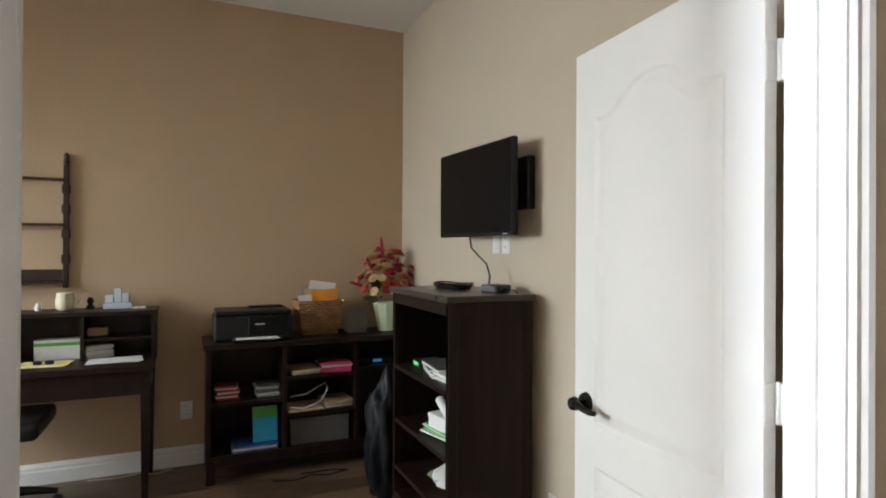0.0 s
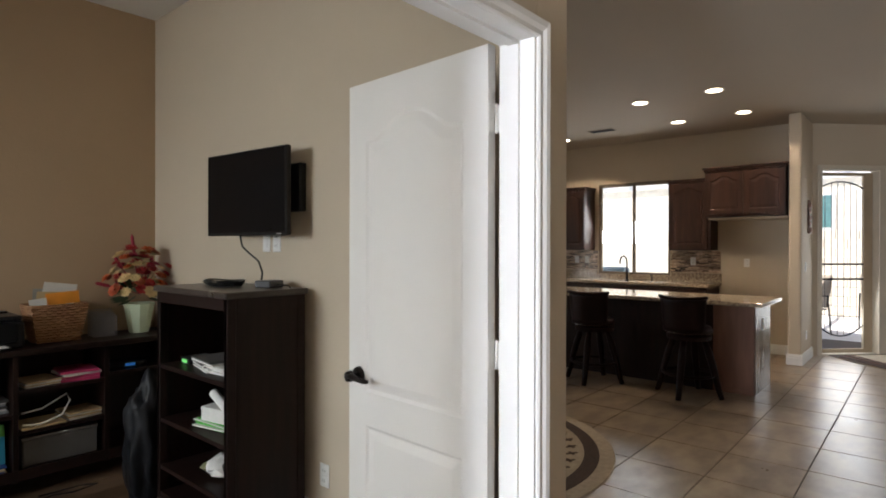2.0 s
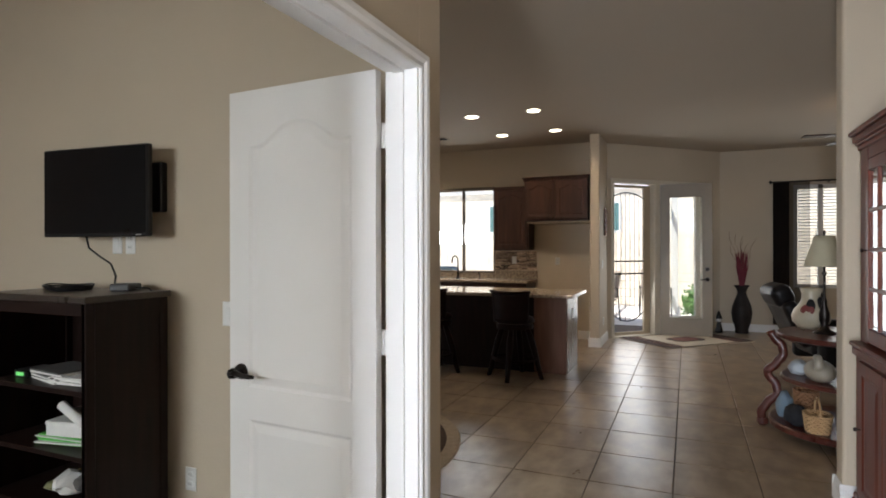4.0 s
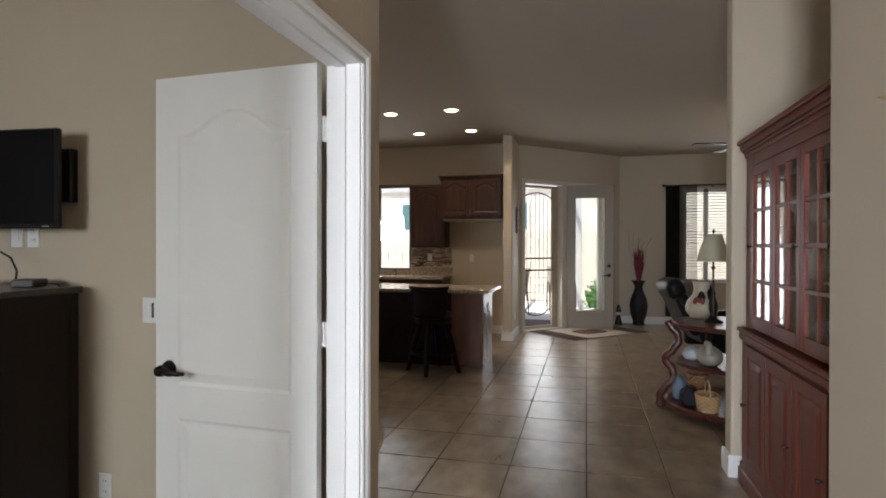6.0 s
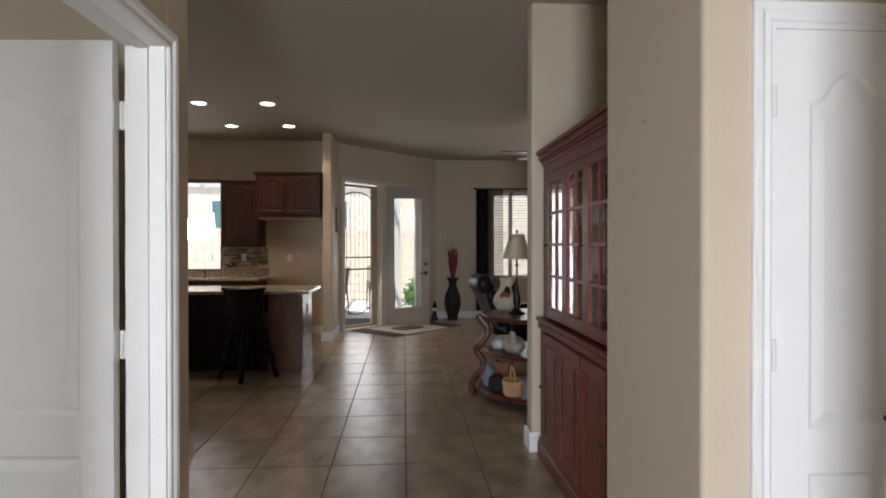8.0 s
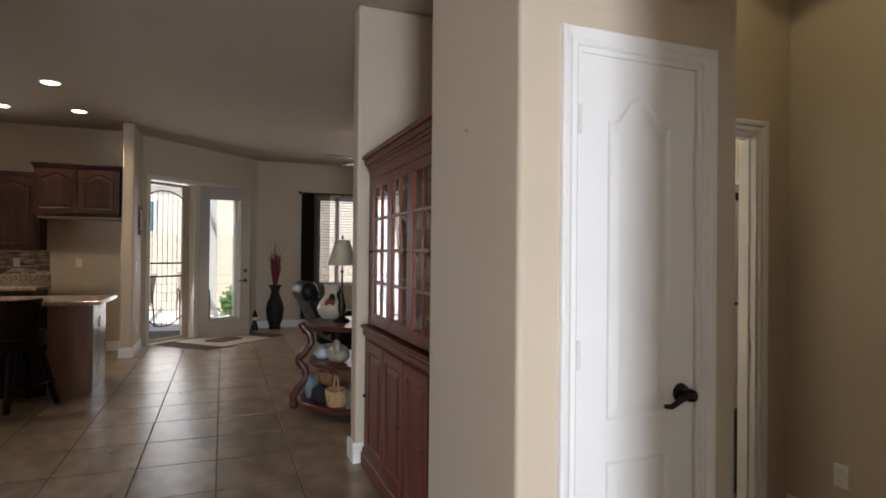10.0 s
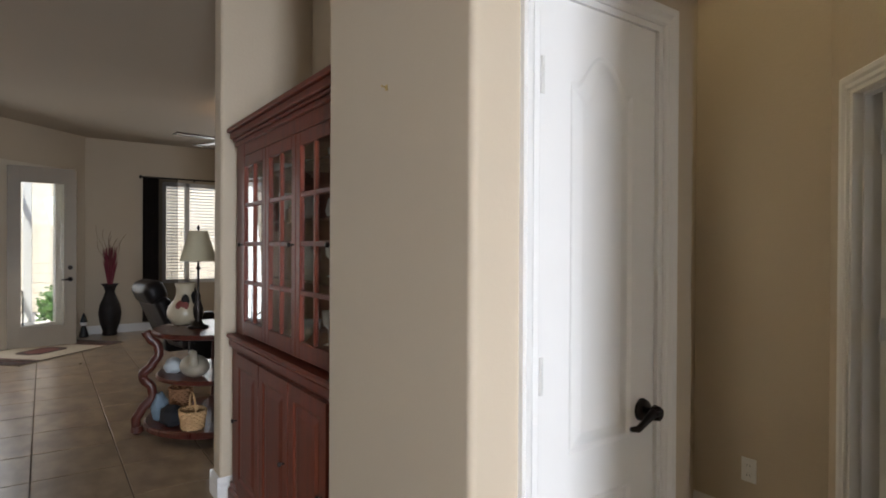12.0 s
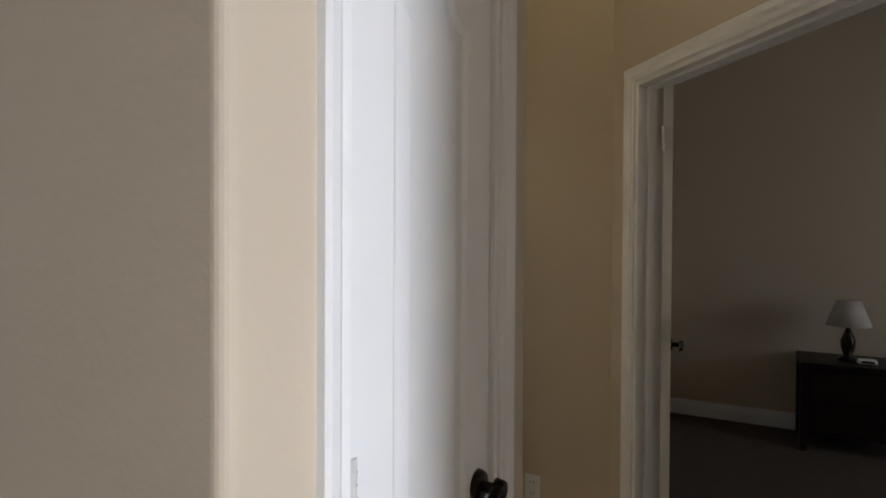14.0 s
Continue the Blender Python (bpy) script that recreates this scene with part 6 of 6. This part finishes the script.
def dining_chair(m):
    t = thing("dining_chair", "dark cherry dining chair with curved back", "chair", m)
    part("seat", box(-0.23, 0.23, -0.22, 0.22, 0.44, 0.48, 0.012, 2), DCH, t)
    for sx in (-1, 1):
        part("leg", cyl(bmesh.new(), (sx * 0.20, 0.19, 0.0), (sx * 0.195, 0.185, 0.45), 0.017, 0.024, 10), DCH, t)
        b = bmesh.new()
        tube(b, [(sx * 0.21, -0.25, 0.0), (sx * 0.20, -0.20, 0.45), (sx * 0.205, -0.23, 0.75), (sx * 0.22, -0.30, 1.02), (sx * 0.25, -0.30, 1.06)], [0.024, 0.030, 0.026, 0.022, 0.014], 8)
        part("back_leg", b, DCH, t)
    for z, y, th in ((0.60, -0.21, 0.05), (0.80, -0.245, 0.05), (0.98, -0.29, 0.07)):
        b = bmesh.new()
        for i in range(8):
            f0, f1 = i / 8, (i + 1) / 8
            bow = lambda f: y - 0.03 * math.sin(math.pi * f)
            vs = []
            for f in (f0, f1):
                x = -0.20 + 0.40 * f
                vs.append([b.verts.new((x, bow(f) + dy, z + dz + 0.02 * math.sin(math.pi * f))) for dy, dz in ((-0.010, 0), (0.010, 0), (0.010, th), (-0.010, th))])
            for j in range(4):
                b.faces.new((vs[0][j], vs[0][(j + 1) % 4], vs[1][(j + 1) % 4], vs[1][j]))
        part("back_rail", b, DCH, t)
    return t


dining_chair(Matrix.Translation((3.70, 2.62, 0.014)) @ Matrix.Rotation(radians(58), 4, "Z"))
# ceiling cans and vent
TRIM = mat("white_trim_ring", (0.78, 0.76, 0.72), 0.4, vary=0.02)


def can(x, y):
    t = thing("recessed_light", "lit white recessed ceiling light", "ceiling light", Matrix.Translation((x, y, H)), "kitchen ceiling lights")
    b = bmesh.new()
    lathe(b, [(0.075, -0.004), (0.095, -0.006), (0.10, -0.001), (0.10, 0.0), (0.075, 0.0)], 28)
    part("trim_ring", b, TRIM, t)
    part("lens", lathe(bmesh.new(), [(0.075, -0.005), (0.03, -0.008), (0.005, -0.009)], 28), LAMPGLOW, t, "glowing lens")
    return t


CANS = ((6.48, 2.755), (6.46, 1.97), (7.75, 2.757), (7.70, 1.975), (7.95, 4.50))
k0 = can(*CANS[0])
for x, y in CANS[1:]:
    copy_thing(k0, Matrix.Translation((x, y, H)))
for i, (x, y) in enumerate(CANS):
    lamp("can_light", "SPOT", 24, look((x, y, H - 0.02), (x, y, 0)), (1, 0.78, 0.55), spot_size=radians(125), radius=0.06)
hall_can = can(1.5, -1.72)
tagged(hall_can, "warm recessed light in the hall ceiling", "ceiling light")
lamp("hall_light", "SPOT", 5.5, look((1.5, -1.72, H - 0.02), (1.5, -1.72, 0)), (1, 0.84, 0.5), spot_size=radians(140), radius=0.06)
t = thing("ceiling_vent", "dark slotted metal vent in the ceiling", "vent", Matrix.Translation((7.63, 3.75, H)))
part("frame", box(-0.09, 0.09, -0.18, 0.18, -0.008, 0, 0.003), tint("taupe_metal", (0.30, 0.25, 0.19)), t)
for k in range(6):
    part("slat", box(-0.07 + 0.024 * k, -0.06 + 0.024 * k, -0.16, 0.16, -0.012, -0.008), BLACK, t)
# ---- bedroom and laundry ----
t = thing("nightstand", "dark wood nightstand against the bedroom wall", "nightstand", Matrix.Translation((0.55, -5.1, 0)))
part("tabletop", box(-0.75, 0.0, 0.0, 0.48, 0.58, 0.61, 0.005), ESPRESSO, t)
part("case", box(-0.72, -0.03, 0.02, 0.45, 0.12, 0.58), ESPRESSO, t)
for x in (-0.74, -0.05):
    for y in (0.0, 0.42):
        part("leg", box(x, x + 0.045, y, y + 0.045, 0.0, 0.58, 0.004), ESPRESSO, t)
for z0, z1 in ((0.15, 0.34), (0.36, 0.55)):
    dr = part("drawer", box(-0.69, -0.07, 0.45, 0.465, z0, z1, 0.004), ESPRESSO, t)
    part("knob", lathe(bmesh.new(), [(0.005, 0), (0.014, 0.012), (0.006, 0.02)], 10, m=Matrix.Translation((-0.38, 0.465, (z0 + z1) / 2)) @ Matrix.Rotation(radians(-90), 4, "X")), BRONZE, dr, "dark metal knob")
t = thing("bedside_lamp", "small dark lamp with pale fabric shade", "lamp", Matrix.Translation((0.255, -4.86, 0.61)))
part("lamp_base", lathe(bmesh.new(), [(0.06, 0), (0.06, 0.01), (0.025, 0.03), (0.042, 0.09), (0.045, 0.14), (0.02, 0.20), (0.01, 0.24), (0.01, 0.30)], 16), BRONZE, t, smooth=True)
b = lathe(bmesh.new(), [(0.135, 0.24), (0.07, 0.42)], 26)
bmesh.ops.delete(b, geom=[f for f in b.faces if len(f.verts) > 4], context="FACES")
bmesh.ops.solidify(b, geom=b.faces[:], thickness=0.003)
part("shade", b, mat("pale_shade", (0.50, 0.46, 0.42), 0.8, vary=0.04), t, "pale fabric shade", True)
t = thing("alarm_clock", "small white rounded alarm clock", "clock", Matrix.Translation((0.16, -4.76, 0.61)))
part("case", box(-0.055, 0.055, -0.03, 0.03, 0, 0.035, 0.014, 3), PLASTIC, t)
part("display", box(-0.035, 0.035, 0.0302, 0.0315, 0.010, 0.025), BLACK, t)
t = thing("laundry_machine", "white laundry machine on a dark pedestal", "appliance", Matrix.Translation((2.36, -2.79, 0)))
part("pedestal", box(0.0, 0.62, 0.0, 0.62, 0, 0.46, 0.01), tint("dark_pedestal", (0.10, 0.09, 0.085)), t)
part("cabinet", box(0.0, 0.62, 0.0, 0.62, 0.47, 1.62, 0.012, 2), WHITE, t)
part("seam", box(-0.002, 0.622, -0.002, 0.622, 1.10, 1.115), BLACK, t)
t = thing("storage_carton", "white and black carton on the laundry machine", "carton", Matrix.Translation((2.43, -2.72, 1.62)))
part("carton_body", box(0, 0.4, 0, 0.45, 0, 0.22, 0.003), PAPER, t)
part("printed_band", box(-0.001, 0.401, -0.001, 0.451, 0.12, 0.17), BLACK, t, "black printed band")
# ---- entry and windows behind the walk ----
b = bmesh.new()
bx(b, -3.10, -3.02, 0.42, 0.455, 0, 2.45)
bx(b, -3.10, -3.02, 1.045, 1.08, 0, 2.45)
bx(b, -3.10, -3.02, 0.455, 1.045, 2.41, 2.45)
en = tagged(part("window_7", b, WHITE), "tall narrow white framed entry sidelight", "window", kind="structure")
part("pane", box(-3.065, -3.055, 0.455, 1.045, 0.02, 2.41), GLASS, en).visible_shadow = False
b = bmesh.new()
for y0, y1 in ((2.8, 2.85), (4.25, 4.3), (3.52, 3.57)):
    bx(b, -2.90, -2.83, y0, y1, 0.75, 2.35)
bx(b, -2.90, -2.83, 2.85, 4.25, 0.75, 0.80)
bx(b, -2.90, -2.83, 2.85, 4.25, 2.30, 2.35)
wo = tagged(part("window_3", b, WHITE), "white framed office window", "window", kind="structure")
part("pane", box(-2.868, -2.863, 2.85, 4.25, 0.80, 2.30), GLASS, wo).visible_shadow = False
b = bmesh.new()
for y0, y1 in ((-4.3, -4.25), (-2.95, -2.9), (-3.62, -3.58)):
    bx(b, -3.07, -3.0, y0, y1, 0.85, 2.15)
bx(b, -3.07, -3.0, -4.25, -2.95, 0.85, 0.90)
bx(b, -3.07, -3.0, -4.25, -2.95, 2.10, 2.15)
wo = tagged(part("window_4", b, WHITE), "white framed bedroom window", "window", kind="structure")
part("pane", box(-3.04, -3.035, -4.25, -2.95, 0.90, 2.10), GLASS, wo).visible_shadow = False

# unseen laundry window, added to give the fill lamp an opening
b = bmesh.new()
bx(b, 2.905, 2.935, -2.88, -2.83, 1.1, 2.0)
bx(b, 3.265, 3.295, -2.88, -2.83, 1.1, 2.0)
bx(b, 2.935, 3.265, -2.88, -2.83, 1.1, 1.13)
bx(b, 2.935, 3.265, -2.88, -2.83, 1.97, 2.0)
wo = tagged(part("window_6", b, WHITE), "small unseen laundry window added for fill light", "window", kind="structure")
part("pane", box(2.935, 3.265, -2.857, -2.853, 1.13, 1.97), GLASS, wo).visible_shadow = False
b = bmesh.new()
for x0, x1 in ((2.4, 2.46), (4.34, 4.4), (3.37, 3.43)):
    bx(b, x0, x1, 7.03, 7.10, 0.65, 2.35)
bx(b, 2.46, 4.34, 7.03, 7.10, 0.65, 0.71)
bx(b, 2.46, 4.34, 7.03, 7.10, 2.29, 2.35)
wo = tagged(part("window_5", b, WHITE), "white framed dining window", "window", kind="structure")
part("pane", box(2.46, 4.34, 7.06, 7.065, 0.71, 2.29), GLASS, wo).visible_shadow = False

# ---- outside ----
setting("pavement_patio", box(8.95, 16.5, -5.0, 9.0, -0.11, -0.02), CONCRETE, "pale concrete patio slab", "patio")
b = bmesh.new()
for k in range(9):
    z0 = 0.2 * k
    for j in range(38):
        y = -6 + 0.41 * j + (0.2 if k % 2 else 0)
        bx(b, 14.6, 14.75, y + 0.004, y + 0.402, z0 + 0.004, z0 + 0.196)
t = tagged(part("garden_wall", b, STUCCO), "cream concrete block garden wall", "wall", kind="structure")
t = thing("neighbour_house", "cream stucco house beyond the garden wall", "house", Matrix.Translation((18.5, 0, 0)))
part("wall", box(0, 6, -8, 12, 0, 3.6), STUCCO, t)
b = bmesh.new()
prism(b, [(-0.15, 3.5), (6.6, 3.5), (3.0, 5.4)], -8.6, 12.6, Matrix.Rotation(radians(90), 4, "X") @ Matrix.Diagonal((1, 1, -1, 1)))
part("roof", b, tint("clay_roof", (0.30, 0.16, 0.10), 0.9), t)
for y in (-2.0, 2.2, 5.4):
    wi = part("window", box(-0.05, 0.02, y, y + 1.2, 1.9, 2.9), WHITE, t)
    part("pane", box(-0.06, -0.05, y + 0.07, y + 1.13, 1.97, 2.83), tint("teal_glass", (0.10, 0.20, 0.20), 0.1), wi)
t = thing("patio_cover", "white timber patio cover with beams", "pergola", Matrix.Translation((0, 0, 0)))
for x in (13.2,):
    for y in (-3.0, 0.55, 4.2, 7.5):
        part("post", box(x - 0.07, x + 0.07, y - 0.07, y + 0.07, -0.02, 2.75, 0.006), WHITE, t)
    part("beam", box(x - 0.05, x + 0.05, -3.5, 8.0, 2.75, 2.95), WHITE, t)
for k in range(20):
    y = -3.3 + 0.6 * k
    part("rafter", box(10.9 if y < 1.5 else 9.0, 13.6, y - 0.025, y + 0.025, 2.95, 3.09), WHITE, t)
LEAF = mat("bush_leaf", (0.035, 0.10, 0.015), 0.6, second=(0.09, 0.20, 0.035), scale=12, island=0.3)


def bush(x, y, rad, seed):
    r = random.Random(seed)
    t = thing("bush", "leafy green shrub in the patio bed", "bush", Matrix.Translation((x, y, -0.02)))
    b = bmesh.new()
    for k in range(9):
        a = r.uniform(0, 6.28)
        tube(b, [(0, 0, 0), (0.3 * rad * math.cos(a), 0.3 * rad * math.sin(a), 0.5 * rad), (0.6 * rad * math.cos(a), 0.6 * rad * math.sin(a), 1.0 * rad)], [0.015, 0.01, 0.004], 5)
    part("branch", b, tint("bark", (0.10, 0.07, 0.045), 0.9), t)
    b = bmesh.new()
    for k in range(1500):
        a, el = r.uniform(0, 6.28), math.asin(r.uniform(-0.6, 1))
        R = rad * r.uniform(0.55, 1.0) * (1 + 0.2 * math.sin(3 * a + 2 * el))
        c = Vector((R * math.cos(a) * math.cos(el), R * math.sin(a) * math.cos(el), max(0.05, 0.6 * rad + R * math.sin(el) * 0.8)))
        d = Vector((r.gauss(0, 1), r.gauss(0, 1), r.gauss(0, 1))).normalized() * 0.05
        s_ = d.orthogonal().normalized() * 0.022
        b.faces.new([b.verts.new(p) for p in (c - d, c + s_, c + d, c - s_)])
    tagged(part("foliage", b, LEAF, t), kind="stuff")


bush(12.35, -0.05, 0.50, 1)
bush(12.75, -0.95, 0.48, 2)
t = thing("grill", "covered blue-grey patio grill", "grill", Matrix.Translation((11.3, 5.25, -0.02)) @ Matrix.Diagonal((0.75, 0.75, 0.8, 1)))
b = box(-0.3, 0.3, -0.65, 0.65, 0, 1.10, 0.10, 3)
part("cover", b, tint("grill_cover", (0.16, 0.24, 0.30), 0.7), t, smooth=True)
part("hood", box(-0.22, 0.22, -0.45, 0.45, 1.10, 1.30, 0.08, 3), tint("grill_cover", (0.16, 0.24, 0.30)), t)


def patio_chair(m):
    t = thing("patio_chair", "pale metal patio chair with sling seat", "chair", m, "patio chairs outside the door")
    SL = tint("sling_cloth", (0.40, 0.34, 0.28), 0.8)
    part("seat", box(-0.25, 0.25, -0.24, 0.26, 0.40, 0.43, 0.01), SL, t)
    b = bx(bmesh.new(), -0.25, 0.25, -0.015, 0.015, 0.0, 0.55, 0.008, m=Matrix.Translation((0, -0.25, 0.44)) @ Matrix.Rotation(radians(12), 4, "X"))
    part("backrest", b, SL, t)
    for sx in (-1, 1):
        b = bmesh.new()
        tube(b, [(sx * 0.27, 0.26, 0), (sx * 0.27, 0.22, 0.62), (sx * 0.27, -0.22, 0.64), (sx * 0.27, -0.30, 0.0)], 0.014, 8)
        part("arm_frame", b, IRON, t)
    return t


p1 = patio_chair(Matrix.Translation((11.4, 1.9, -0.02)) @ Matrix.Rotation(radians(60), 4, "Z"))
copy_thing(p1, Matrix.Translation((12.3, 0.9, -0.02)) @ Matrix.Rotation(radians(100), 4, "Z"))

# ---- floors, piece by piece ----
PX, PY = 0.523, 0.475
X0, Y0 = 3.36, 0.372
GAP = 0.0042
bt = box(-PX / 2 + GAP, PX / 2 - GAP, -PY / 2 + GAP, PY / 2 - GAP, -0.006, 0.0, 0.0012)
bmesh.ops.recalc_face_normals(bt, faces=bt.faces[:])
tile_me = bpy.data.meshes.new("tile")
bt.to_mesh(tile_me)
bt.free()
tile_me.materials.append(TILE)
far_tiles = bmesh.new()
RTILE = mat("floor_tile_rest", (0.175, 0.130, 0.089), 0.31, second=(0.325, 0.252, 0.176), scale=3.6, spread=(0.36, 0.66), stretch=(1, 1.7, 1), detail=3.2, island=0.09, place=True)
for i in range(-12, 15):
    for j in range(-11, 15):
        x, y = X0 + PX * (i + 0.5), Y0 + PY * (j + 0.5)
        if x < -3.0 or y > 7.0 or (x < 1.75 and y > 1.45) or (x < 3.6 and y < -2.7) or (x + y < -1.3 and x < 1.3) or (x < 0.0 and y < -0.8):
            continue
        if x + y > 10.9 or x > 10.75:
            continue
        if 1.0 < x < 10.6 and -1.4 < y < 4.2:
            ob = new("tile", tile_me)
            ob.location = (x, y, 0)
            ob.parent = floor
        else:
            bx(far_tiles, x - PX / 2 + GAP, x + PX / 2 - GAP, y - PY / 2 + GAP, y + PY / 2 - GAP, -0.006, 0.0)
tagged(part("tile_field", far_tiles, RTILE, floor), kind="stuff")
PW, PL = 0.165, 1.22
bt = box(-PL / 2 + 0.001, PL / 2 - 0.001, -PW / 2 + 0.001, PW / 2 - 0.001, 0.0, 0.005, 0.001)
bmesh.ops.recalc_face_normals(bt, faces=bt.faces[:])
plank_me = bpy.data.meshes.new("plank")
bt.to_mesh(plank_me)
bt.free()
plank_me.materials.append(PLANK)
for j in range(20):
    for i in range(4):
        x, y = -2.0 + PL * (i + 0.5) - (0.41 * (j % 3)), 1.26 + PW * (j + 0.5)
        if x + PL / 2 > 1.94 and x - PL / 2 < 1.88:
            x = 1.92 - PL / 2
        ob = new("plank", plank_me)
        ob.location = (x, y, 0.0)
        ob.parent = office_floor
